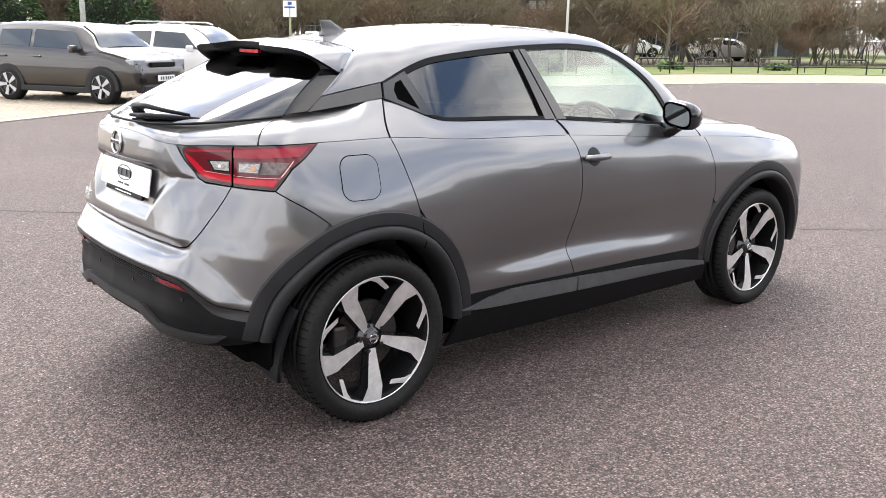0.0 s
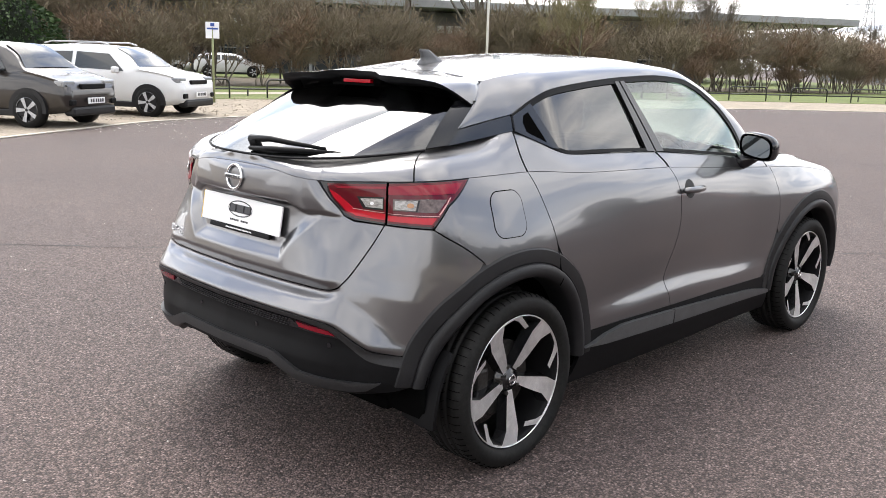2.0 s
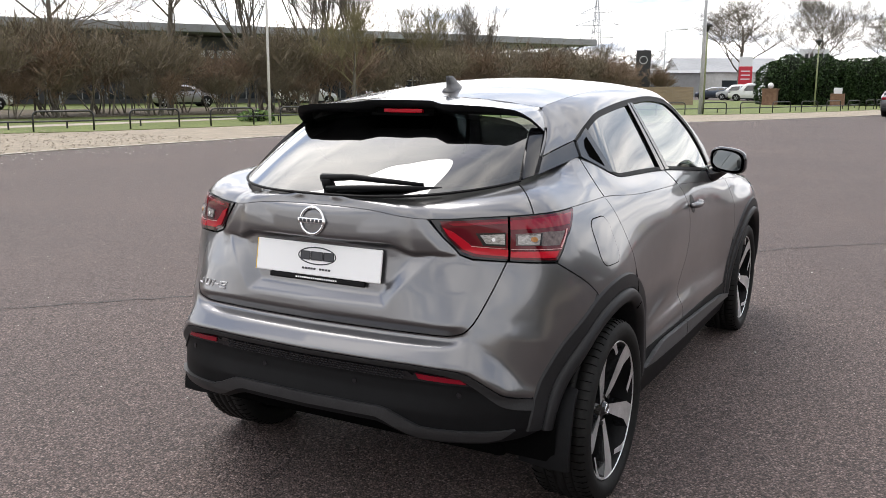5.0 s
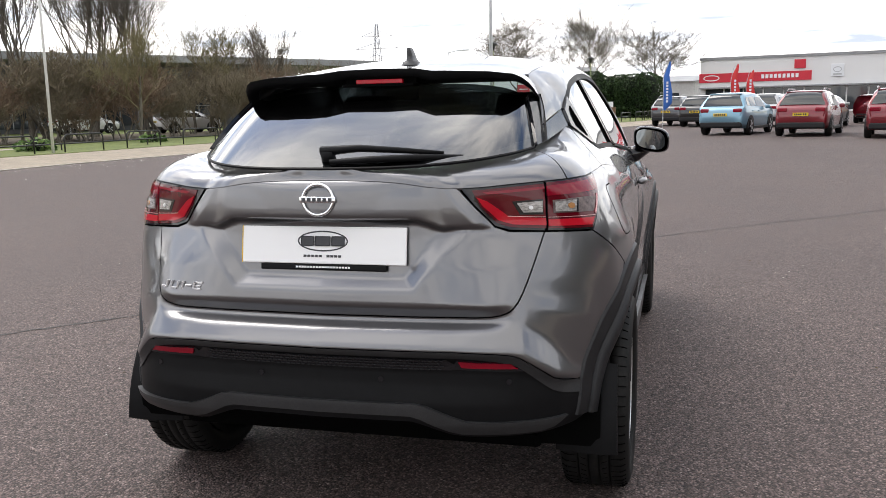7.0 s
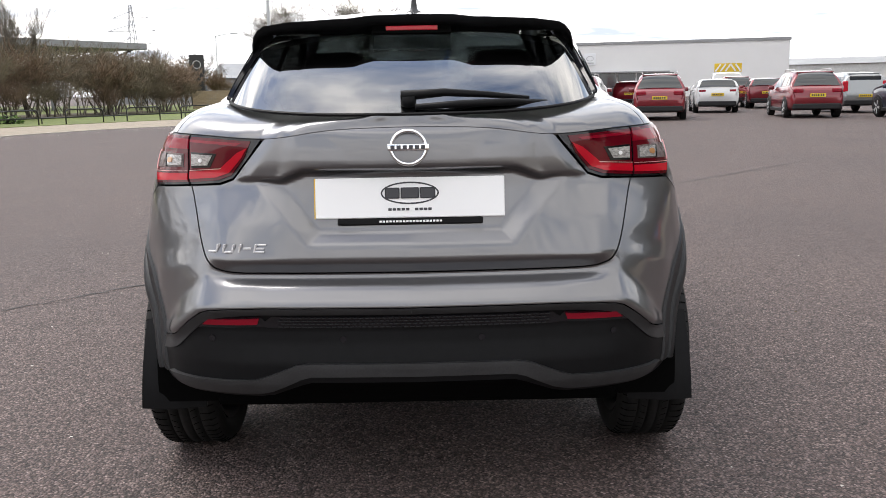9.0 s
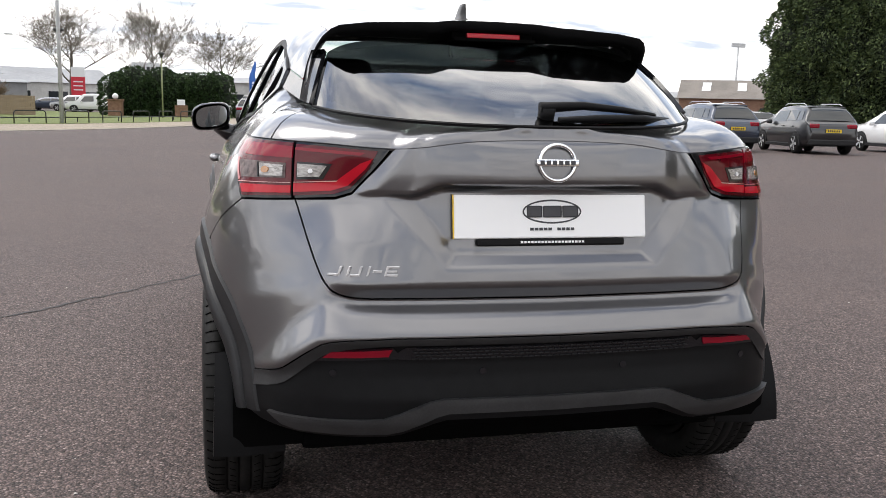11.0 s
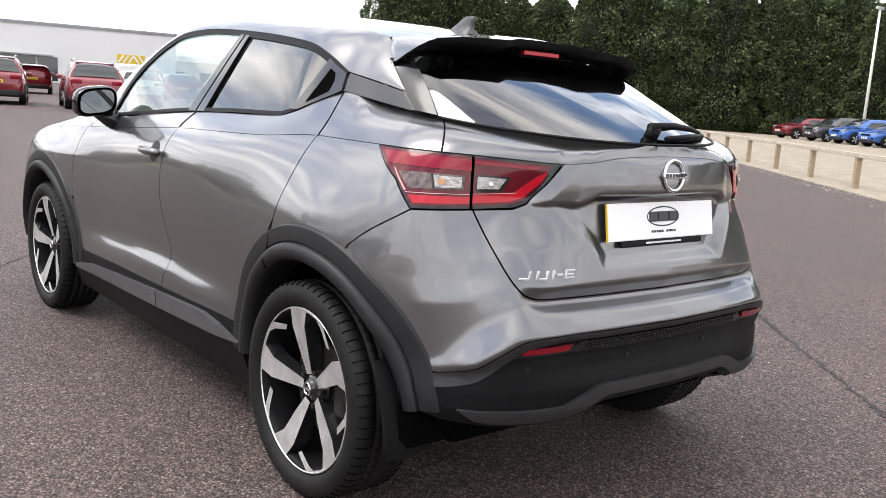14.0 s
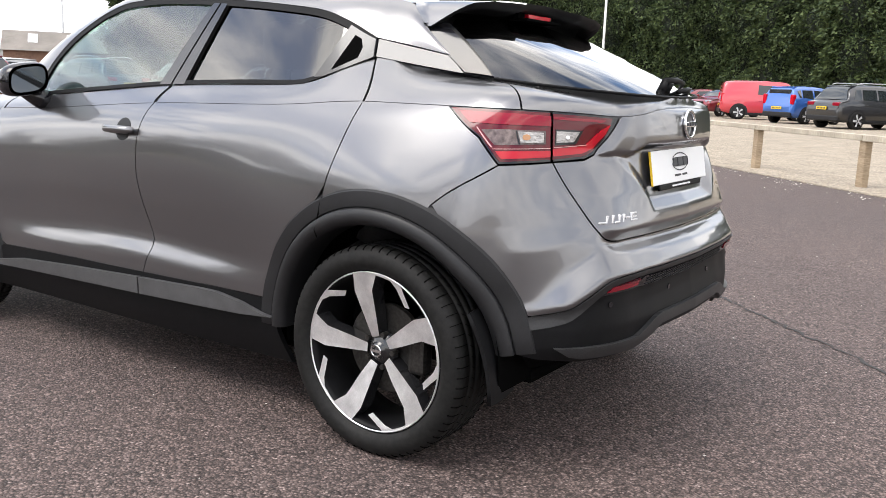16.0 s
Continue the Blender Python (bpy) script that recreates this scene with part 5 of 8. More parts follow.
# wheels
def wheel(x, y, s):
    w = thing("wheel", "five-spoke machined and black alloy wheel", "wheel", (x, y, AX))
    w.parent = car
    for k in ("category",):
        del w[k]
    # tyre: tread outside, sidewalls, bead
    bm = bmesh.new()
    prof = [(-.085, .257), (-.106, .270), (-.114, .294), (-.108, .318), (-.095, .332), (-.08, .337)]
    tread = []
    for g in (-.05, -.017, .017, .05):
        tread += [(g - .0035, .3385), (g - .003, .331), (g + .003, .331), (g + .0035, .3385)]
    prof = prof + tread + [(-a, r) for a, r in prof[::-1]]
    lathe(bm, [(a * s, r) for a, r in prof], 72)
    part("tyre", bm, M_TYRE, w, "black tyre with circumferential grooves", smooth=True)
    # cross cuts as near-black slivers that paint the shade inside them
    bm = bmesh.new()
    for k in range(66):
        a = 2 * math.pi * k / 66
        for sd in (-1, 1):
            t = Matrix.Rotation(a + sd * .012, 4, "X")
            box(bm, (min(sd * .056, sd * .084), -.0011, .328), (max(sd * .056, sd * .084), .0011, .3386), 0, t)
            edge_ = t @ Matrix.Translation((sd * .094, 0, .3325)) @ Matrix.Rotation(sd * radians(34), 4, "Y")
            box(bm, (-.011, -.0011, -.004), (.009, .0011, .0016), 0, edge_)
            t = Matrix.Rotation(a + .04 + sd * .02, 4, "X") @ Matrix.Translation((sd * .034, 0, 0)) @ Matrix.Rotation(sd * .5, 4, "Z")
            box(bm, (-.010, -.0012, .330), (.010, .0012, .3390), 0, t)
    tagged(part("tread_cut_shade", bm, M_VOID, w), kind="stuff")
    grow_r = 1.045
    # barrel and rim lip
    bm = bmesh.new()
    lathe(bm, [(a * s, r * grow_r) for a, r in ((.088, .247), (.094, .243), (.092, .236), (.075, .230), (.0, .218), (-.09, .224), (-.1, .246))], 64)
    part("barrel", bm, M_BLACK, w, "black wheel barrel", smooth=True)
    bm = bmesh.new()
    lathe(bm, [(a * s, r * grow_r) for a, r in ((.0935, .247), (.0965, .2455), (.0965, .2425), (.093, .2415))], 64)
    part("rim_lip", bm, M_MACHINED, w, "bright rim edge", smooth=True)
    # brake disc and caliper
    bm = bmesh.new()
    lathe(bm, [(a * s, r) for a, r in ((.02, .05), (.02, .145), (.0, .145), (.0, .05))], 40)
    part("brake_disc", bm, M_STEEL, w, "steel brake disc", smooth=False)
    bm = bmesh.new()
    box(bm, (min(s * -.01, s * .045), -.165, -.06), (max(s * -.01, s * .045), -.10, .07), .015)
    part("caliper", bm, M_STEEL, w)
    # spokes: black body, machined face
    for k in range(5):
        rot = Matrix.Rotation(radians(72 * k + (180 if s > 0 else -14)), 4, "X")
        face = [(.042, .013), (.10, .024), (.185, .036), (.231, .067), (.2425, .045), (.2430, -.018), (.190, -.030), (.042, -.015)]
        dish = [.060, .072, .086, .094, .095, .095, .087, .060]
        bm = bmesh.new()
        topv = [bm.verts.new(rot @ Vector((s * d, c * s * grow_r, r * grow_r))) for (r, c), d in zip(face, dish)]
        f_ = bm.faces.new(topv)
        part("spoke_face", bm, M_MACHINED, w, "machined bright spoke face")
        bm = bmesh.new()
        a_ = [bm.verts.new(rot @ Vector((s * (d - .0012), c * s * grow_r, r * grow_r))) for (r, c), d in zip(face, dish)]
        wide = [(r, c * 1.25) for r, c in face]
        b_ = [bm.verts.new(rot @ Vector((s * (d - .045), c * s * grow_r, r * grow_r))) for (r, c), d in zip(wide, dish)]
        bm.faces.new(a_)
        for q in range(8):
            bm.faces.new((a_[q], a_[(q + 1) % 8], b_[(q + 1) % 8], b_[q]))
        part("spoke", bm, M_RIMBLACK, w)
        # bright flash on the rim between spokes
        bm = bmesh.new()
        pl = [(.2445, 14), (.2445, 20), (.2445, 26), (.2445, 32), (.2445, 38), (.203, 54), (.192, 49.5), (.224, 36), (.2375, 29), (.2375, 20), (.2375, 14)]
        vs = [bm.verts.new(rot @ Vector((s * (.086 + (r - .2) * .2), s * r * grow_r * math.sin(radians(q)), r * grow_r * math.cos(radians(q))))) for r, q in pl]
        bm.faces.new(vs)
        part("rim_flash", bm, M_MACHINED, w)
    bm = bmesh.new()
    lathe(bm, [(a * s, r) for a, r in ((.03, .062), (.052, .052), (.060, .030), (.062, .026), (.070, .023), (.071, .0005))], 32)
    part("hub", bm, M_RIMBLACK, w, "black hub and cap", smooth=True)
    bm = bmesh.new()
    tube(bm, [(s * .073, .018 * math.cos(a), .018 * math.sin(a)) for a in [2 * math.pi * k / 24 for k in range(25)]], .0028, 6, False)
    box(bm, (min(s * .071, s * .075), -.021, -.004), (max(s * .071, s * .075), .021, .004))
    part("cap_badge", bm, M_CHROME, w)
    for k in range(5):
        a = radians(36 + 72 * k)
        bm = bmesh.new()
        tube(bm, [(s * .04, .055 * math.cos(a), .055 * math.sin(a)), (s * .064, .055 * math.cos(a), .055 * math.sin(a))], .009, 6)
        part("wheel_nut", bm, M_STEEL, w)


for y in (0, WB):
    wheel(.768, y, 1)
    wheel(-.768, y, -1)


# ---- ground materials ----
def asphalt():
    m = mat("asphalt", (0.12, 0.105, 0.098), 0.76, spec=0.4)
    n, l, b = nodes_of(m)
    co = n.new("ShaderNodeTexCoord")
    vo = n.new("ShaderNodeTexVoronoi")
    vo.inputs["Scale"].default_value = 120.0
    l.new(co.outputs["Object"], vo.inputs["Vector"])
    stone = ramp(m, vo.outputs["Color"], [(0.16, (0.032, 0.0245, 0.0228)), (0.50, (0.092, 0.0698, 0.0645)), (0.82, (0.185, 0.1445, 0.134)), (0.96, (0.29, 0.245, 0.23))])
    gaps = ramp(m, vo.outputs["Distance"], [(0.30, (1.10, 1.06, 1.05)), (0.72, (0.42, 0.395, 0.395))])
    big = noise_node(m, 0.35, 5.0)
    tone = ramp(m, big.outputs["Fac"], [(0.3, (0.86, 0.86, 0.87)), (0.7, (1.12, 1.10, 1.08))])
    mid = noise_node(m, 6.0, 4.0)
    tone2 = ramp(m, mid.outputs["Fac"], [(0.3, (0.94, 0.94, 0.94)), (0.7, (1.05, 1.05, 1.05))])
    clot = noise_node(m, 42.0, 3.0)
    tone3 = ramp(m, clot.outputs["Fac"], [(0.32, (0.74, 0.74, 0.74)), (0.68, (1.22, 1.21, 1.20))])
    c = blend(m, 1.0, blend(m, 1.0, stone.outputs[0], gaps.outputs[0], "MULTIPLY"), tone.outputs[0], "MULTIPLY")
    l.new(blend(m, 1.0, blend(m, 1.0, c, tone2.outputs[0], "MULTIPLY"), tone3.outputs[0], "MULTIPLY"), b.inputs["Base Color"])
    inv = n.new("ShaderNodeMath")
    inv.operation = "SUBTRACT"
    inv.inputs[0].default_value = 1.0
    l.new(vo.outputs["Distance"], inv.inputs[1])
    bump(m, inv.outputs[0], 0.9, 0.006)
    return m


M_ASPHALT = asphalt()
M_GRAVEL = grainy("pale_gravel", (0.145, 0.118, 0.086), (0.385, 0.33, 0.258), 22, 0.9, 0.8, 0.02)
M_GRASS = grainy("grass", (0.060, 0.085, 0.016), (0.15, 0.178, 0.042), 9, 0.9, 0.6, 0.03)
M_PATH = grainy("path", (0.30, 0.26, 0.22), (0.40, 0.35, 0.30), 20, 0.9)
M_SOIL = grainy("leaf_litter", (0.04, 0.03, 0.018), (0.10, 0.075, 0.04), 6, 0.95)
M_KERB = grainy("pale_concrete", (0.36, 0.33, 0.28), (0.5, 0.46, 0.4), 30, 0.9)
M_TAR = mat("tar_joint", (0.018, 0.016, 0.015), 0.7)
M_STONE = grainy("pale_stone", (0.4, 0.37, 0.33), (0.65, 0.62, 0.58), 50, 0.9)

ground = mesh_ob("ground", [(-600, -400, 0), (600, -400, 0), (600, 900, 0), (-600, 900, 0)], [[0, 1, 2, 3]], M_ASPHALT)
tagged(ground, "brown-grey tarmac of a wide open car park", "ground", kind="structure")


def slab(name, outline, z, material, label, category, thick=0.3):
    """A flat area of ground with a real edge, cut into fans of triangles."""
    bm = bmesh.new()
    vs = [bm.verts.new((x, y, z)) for x, y in outline]
    lo = [bm.verts.new((x, y, z - thick)) for x, y in outline]
    bm.faces.new(vs)
    for i in range(len(vs)):
        bm.faces.new((vs[i], lo[i], lo[(i + 1) % len(vs)], vs[(i + 1) % len(vs)]))
    bmesh.ops.recalc_face_normals(bm, faces=bm.faces)
    bmesh.ops.triangulate(bm, faces=bm.faces[:])
    ob = part(name, bm, material, None)
    return tagged(ob, label, category, kind="structure")


EDGE = [(-1.5, -24), (-5, -13), (-8.5, -5), (-11.9, 1.6), (-13.8, 4.8), (-15.1, 7.2), (-15.6, 10.3), (-15.3, 13.6), (-15.0, 17.5), (-14.4, 21), (-13.6, 25), (-11.8, 29.3), (-10.2, 31.2), (-6.5, 36.3), (-4.9, 39.6), (-2.9, 44.5), (-0.9, 49.6), (0.3, 55), (1.2, 62), (1.6, 72)]
EDGE = [tuple(p) for p in spline(EDGE, 70)]
RAILS = [(-23.9, 6.0), (-24.0, 11.0), (-23.2, 14.2), (-22.15, 16.6), (-21.2, 20.2), (-20.25, 24.0), (-19.3, 29.6), (-17.6, 33.6), (-15.1, 37.4), (-12.0, 41.8), (-8.8, 46.0), (-6.4, 50.8), (-4.2, 56.0), (-2.6, 60.5), (-1.4, 65.5), (-1.0, 71)]
RAILS = [tuple(p) for p in spline(RAILS, 120)]


def shifted(line, d):
    out = []
    for i, p in enumerate(line):
        a, b = line[max(0, i - 1)], line[min(len(line) - 1, i + 1)]
        t = Vector((b[0] - a[0], b[1] - a[1])).normalized()
        out.append((p[0] - t.y * d, p[1] + t.x * d))
    return out


slab("gravel_strip", EDGE + [(-1.0, 72)] + shifted(RAILS, -.6)[::-1] + [(-60, 4), (-60, -24)], 0.012, M_GRAVEL, "pale gravel strip beside the tarmac", "gravel")
slab("grass_verge", shifted(RAILS, -.6) + [(-1, 90), (-60, 110), (-110, 60), (-110, 4)], 0.028, M_GRASS, "mown green grass verge", "grass")
slab("footpath", [(-27.6, 4), (-26.3, 4), (-25.9, 12), (-25.2, 18), (-24.6, 23), (-24.4, 27.5), (-25.2, 27.5), (-25.9, 23), (-26.6, 18), (-27.3, 12)], 0.036, M_PATH, "pale worn footpath through the grass", "path")
slab("shrub_bed", [(-32, -2), (-33.5, 10), (-32.5, 20), (-30.5, 28), (-27.5, 35), (-23.5, 44), (-20.5, 52), (-18.5, 58), (-17.3, 61.5), (-21, 63), (-29, 56), (-38, 42), (-46, 24), (-48, -2)], 0.045, M_SOIL, "brown leaf litter under the shrubs", "soil")
FENCE_A, FENCE_D = Vector((9.9, 0.3)), Vector((0.686, 0.7275))
yard = [FENCE_A + FENCE_D * k + Vector((-.36, .34)) for k in (-14, -7, 0, 7, 14, 21, 28, 33)]
slab("gravel_yard", [tuple(p) for p in yard] + [(52, 40), (75, 62), (140, 60), (140, -60), (10, -60)], 0.012, M_GRAVEL, "pale gravel overflow parking yard", "gravel")
slab("far_grass", [(-12, 78), (3, 78), (2.5, 92), (-12, 92)], 0.02, M_GRASS, "rough grass by the hedge", "grass")

# low kerb line between tarmac and gravel
bm = bmesh.new()
for line in (EDGE,):
    o = shifted(line, .12)
    for i in range(len(line) - 1):
        a, b, c, d = line[i], line[i + 1], o[i + 1], o[i]
        t = [bm.verts.new((*p, .022)) for p in (a, b, c, d)]
        bm.faces.new(t)
        g0 = [bm.verts.new((*p, 0)) for p in (a, b)]
        bm.faces.new((t[1], t[0], g0[0], g0[1]))
tagged(part("kerb_line", bm, M_KERB, None), "pale weathered edging between tarmac and gravel", "kerb", kind="structure")


def joint(points, width, name="tarmac_joint"):
    random.seed(len(points) * 7)
    line = [tuple(p) for p in spline(points, 60 * (len(points) - 1))]
    line = [(x + random.uniform(-.02, .02), y + random.uniform(-.02, .02)) for x, y in line]
    bm = bmesh.new()
    prev = None
    o = shifted(line, 1.0)
    for (x, y), (ox, oy) in zip(line, o):
        w = width * random.uniform(.3, 1.2)
        nx, ny = ox - x, oy - y
        cur = (bm.verts.new((x - nx * w, y - ny * w, .003)), bm.verts.new((x + nx * w, y + ny * w, .003)))
        if prev:
            bm.faces.new((prev[0], cur[0], cur[1], prev[1]))
        prev = cur
    tagged(part(name, bm, M_TAR, None), "thin dark joint crack in the tarmac", "crack", kind="structure")


joint([(-9, -4.6), (-3.5, .8), (-.8, 3.8), (.6, 5.6), (3.5, 8.4), (12, 17.5)], .012)
joint([(-3, -5.6), (1.5, -.9), (2.5, .2), (3.6, 1.4), (6.5, 4.5), (14, 12.5)], .012)


def pebbles(name, n, where, size, material, label, z0=0.0):
    random.seed(n)
    v, f = [], []
    for _ in range(n):
        x, y = where()
        s = size * random.uniform(.5, 1.5)
        a = random.uniform(0, 6.28)
        i = len(v)
        pts = [(1, 0, .3), (-.4, .8, .3), (-.6, -.8, .3), (.1, .05, .9)]
        for px, py, pz in pts:
            v.append((x + s * (px * math.cos(a) - py * math.sin(a)), y + s * (px * math.sin(a) + py * math.cos(a)), z0 + s * pz * .8))
        f += [[i, i + 1, i + 3], [i + 1, i + 2, i + 3], [i + 2, i, i + 3]]
    ob = mesh_ob(name, v, f, material, smooth=False)
    return tagged(ob, label, "stones", kind="stuff")


def near():
    a, r = random.uniform(0, 6.28), 14 * math.sqrt(random.random())
    return 0.4 + r * math.cos(a), .5 + r * math.sin(a)


def along_edge():
    p = random.choice(EDGE[15:48])
    return p[0] + random.uniform(-.6, 3.5) * random.random(), p[1] + random.uniform(-1, 1)


def on_left():
    return random.uniform(-24, -12.5), random.uniform(0, 24)


def by_fence():
    p = FENCE_A + FENCE_D * random.uniform(-6, 26)
    k = random.uniform(-.6, 1) * random.random()
    return p.x - k - .25, p.y + k + .25


pebbles("loose_grit", 1300, near, .0062, M_STONE, "scattered pale grit on the tarmac")
pebbles("moss_bits", 90, near, .012, M_SOIL, "small dark scraps of moss on the tarmac")
pebbles("loose_stones", 900, along_edge, .018, M_STONE, "loose pale stones spilled along the tarmac edge")
pebbles("gravel_stones", 2500, lambda: (random.uniform(-24, -15.6), random.uniform(0, 16)), .035, M_GRAVEL, "loose gravel stones", .012)
pebbles("spilled_gravel", 1400, by_fence, .014, M_STONE, "pale gravel spilled under the fence")

# ---- hoop rails ----
M_RAIL = mat("black_painted_steel", (0.012, 0.012, 0.012), 0.45)
M_GALV = grainy("galvanised_steel", (0.36, 0.37, 0.38), (0.5, 0.51, 0.52), 12, 0.45)
M_WHITEPOLE = mat("white_painted_pole", (0.62, 0.62, 0.6), 0.4)
M_GREENPOLE = mat("weathered_green_pole", (0.20, 0.22, 0.11), 0.6)


def hoop(width=1.85, height=.62):
    h = thing("hoop_rail", "black painted steel hoop rail on the grass edge", "barrier", group="hoop rails")
    pts = [(-width / 2, 0, -.1), (-width / 2, 0, height - .16)]
    for k in range(1, 6):
        a = radians(180 - 18 * k)
        pts.append((-width / 2 + .16 + .16 * math.cos(a), 0, height - .16 + .16 * math.sin(a)))
    pts += [(-x, y, z) for x, y, z in pts[::-1]]
    bm = bmesh.new()
    tube(bm, pts, .03, 8)
    part("hoop", bm, M_RAIL, h, smooth=True)
    bm = bmesh.new()
    tube(bm, [(-width / 2, 0, .30), (width / 2, 0, .30)], .018, 6)
    part("cross_bar", bm, M_RAIL, h, smooth=True)
    return h


first = hoop()
dists = [0.0]
for a, b in zip(RAILS, RAILS[1:]):
    dists.append(dists[-1] + math.dist(a, b))
k = 0
target = 1.0
while target < dists[-1]:
    i = next(j for j in range(1, len(dists)) if dists[j] >= target)
    w = (target - dists[i - 1]) / (dists[i] - dists[i - 1])
    p = [RAILS[i - 1][c] * (1 - w) + RAILS[i][c] * w for c in (0, 1)]
    ang = math.degrees(math.atan2(RAILS[i][1] - RAILS[i - 1][1], RAILS[i][0] - RAILS[i - 1][0]))
    m = pose(p[0], p[1], .028, 0, 0, ang)
    if k == 0:
        first.matrix_basis = m
    else:
        copy_thing(first, m)
    k += 1
    target += 3.12


def long_rail():
    bm = bmesh.new()
    tube(bm, [(x, y, .27) for x, y in shifted(RAILS, 1.6)[::3]], .03, 6)
    ob = thing("knee_rail", "long low black rail along the grass", "barrier")
    part("rail", bm, M_RAIL, ob)
    for p in shifted(RAILS, 1.6)[::6]:
        b2 = bmesh.new()
        tube(b2, [(p[0], p[1], -.05), (p[0], p[1], .27)], .03, 6)
        part("post", b2, M_RAIL, ob)


long_rail()

# ---- timber knee-rail fence ----
M_TIMBER = grainy("weathered_timber", (0.20, 0.145, 0.09), (0.36, 0.28, 0.19), 14, 0.85, 0.4, 0.004, (1, 1, 8))
M_TIMBERTOP = grainy("grey_timber_rail", (0.30, 0.26, 0.20), (0.46, 0.41, 0.33), 14, 0.85, 0.4, 0.004, (6, 6, 1))
fence = thing("timber_fence", "weathered timber knee-rail fence at the gravel yard", "fence")
for k in range(-6, 13):
    p = FENCE_A + FENCE_D * 2.55 * k
    bm = bmesh.new()
    ang = math.atan2(FENCE_D.y, FENCE_D.x)
    m = Matrix.Translation((p.x, p.y, 0)) @ Matrix.Rotation(ang + .03 * math.sin(k * 5.0), 4, "Z") @ Matrix.Rotation(radians(1.2 * math.sin(k * 3.1)), 4, "X")
    box(bm, (-.065, -.05, -.2), (.065, .05, .64), .006, m)
    part("post", bm, M_TIMBER, fence)
    bm = bmesh.new()
    m2 = Matrix.Translation((p.x, p.y, 0)) @ Matrix.Rotation(ang, 4, "Z")
    box(bm, (.005, -.045, .625 + .006 * math.sin(k * 2.0)), (2.545, .075, .705), .008, m2)
    part("rail", bm, M_TIMBERTOP, fence)

# ---- poles, signs, flags ----
def pole(name, label, x, y, h, r0, r1, material, category="pole"):
    t = thing(name, label, category, (x, y, 0))
    bm = bmesh.new()
    tube(bm, [(0, 0, -.2), (0, 0, h * .5), (0, 0, h)], [r0, (r0 + r1) / 2, r1], 12)
    part("post", bm, material, t, smooth=True)
    return t


flagpole = pole("flagpole", "white flagpole with a hanging grey flag on the verge", -20.3, 23.7, 9.0, .055, .035, M_WHITEPOLE)
bm = bmesh.new()
for k in range(6):
    z = 8.4 - k * .45
    box(bm, (.05, -.015 + .05 * math.sin(k), z - .45), (.55 - .05 * k, .015 + .05 * math.sin(k + 1.0), z), .01)
part("flag", bm, mat("grey_green_flag", (0.12, 0.16, 0.16), .8), flagpole, "limp grey-green flag")
pole("lamp_column", "tall grey steel lighting column by the grass", -9.0, 46.0, 11.0, .11, .07, M_GALV, "lamp post")
lp = pole("lamp_column", "grey steel column behind the parked cars", -29.5, 8.6, 8.0, .10, .08, M_GALV, "lamp post")
M_LAMPDARK = mat("dark_lamp_head", (0.03, 0.03, 0.03), .5)


def park_lamp(x, y, h):
    t = pole("park_lamp", "slim post lamp with a dark mushroom head", x, y, h, .06, .05, M_GREENPOLE, "lamp post")
    bm = bmesh.new()
    lathe(bm, [(h - .05, .06), (h + .05, .10), (h + .22, .16), (h + .24, .30), (h + .34, .28), (h + .46, .05), (h + .47, .001)], 16, "z")
    part("lamp_head", bm, M_LAMPDARK, t, "dark mushroom lamp head", True)
    return t


park_lamp(-9.5, 49.0, 4.6)
park_lamp(-5.5, 67.6, 4.5)
st = pole("street_lamp", "tall grey street lamp with a long arm", -23.6, 93.7, 7.3, .09, .06, M_GALV, "lamp post")
bm = bmesh.new()
tube(bm, [(0, 0, 7.25), (1.0, 0, 7.45), (2.0, 0, 7.5)], .04, 6)
box(bm, (1.6, -.12, 7.42), (2.4, .12, 7.56), .03)
part("lamp_arm", bm, M_GALV, st)
mast = pole("floodlight_mast", "tall white floodlight mast before the dark conifers", 60.8, 27.2, 9.4, .12, .08, M_WHITEPOLE, "lamp post")
bm = bmesh.new()
box(bm, (-.45, -.1, 9.2), (.45, .1, 9.4), .02)
part("floodlight", bm, M_GALV, mast)
mast2 = pole("floodlight_mast", "distant grey floodlight mast", 72.9, 116.3, 12, .2, .12, M_GALV, "lamp post")
bm = bmesh.new()
box(bm, (-1.1, -.15, 11.3), (1.1, .15, 11.9), .03)
part("floodlight", bm, M_GALV, mast2)

M_SIGNWHITE = mat("white_sign", (0.7, 0.71, 0.73), .4)
M_SIGNBLUE = mat("blue_sign", (0.02, 0.06, 0.28), .4)
M_SIGNRED = mat("red_sign", (0.5, 0.012, 0.03), .4)
M_SIGNBLACK = mat("black_sign", (0.012, 0.012, 0.013), .35)
sp = pole("parking_sign", "blue and white notice on a weathered green pole", -21.1, 12.15, 2.25, .035, .035, M_GREENPOLE, "sign")
bm = bmesh.new()
box(bm, (-.2, -.03, 1.92), (.2, -.01, 2.40), .004, Matrix.Rotation(radians(58), 4, "Z"))
brd = part("board", bm, M_SIGNWHITE, sp, "white board with blue heading")
bm = bmesh.new()
box(bm, (-.06, -.036, 2.27), (.06, -.029, 2.37), 0, Matrix.Rotation(radians(58), 4, "Z"))
box(bm, (-.16, -.036, 2.18), (.16, -.029, 2.23), 0, Matrix.Rotation(radians(58), 4, "Z"))
part("heading", bm, M_SIGNBLUE, brd)


def pylon_sign(name, x, y, w, h, material, label, turn=0.0, z0=0.0):
    t = thing(name, label, "sign", (x, y, 0), turn=turn)
    bm = bmesh.new()
    box(bm, (-w / 2, -.15, z0), (w / 2, .15, h), .03)
    part("pylon", bm, material, t)
    return t


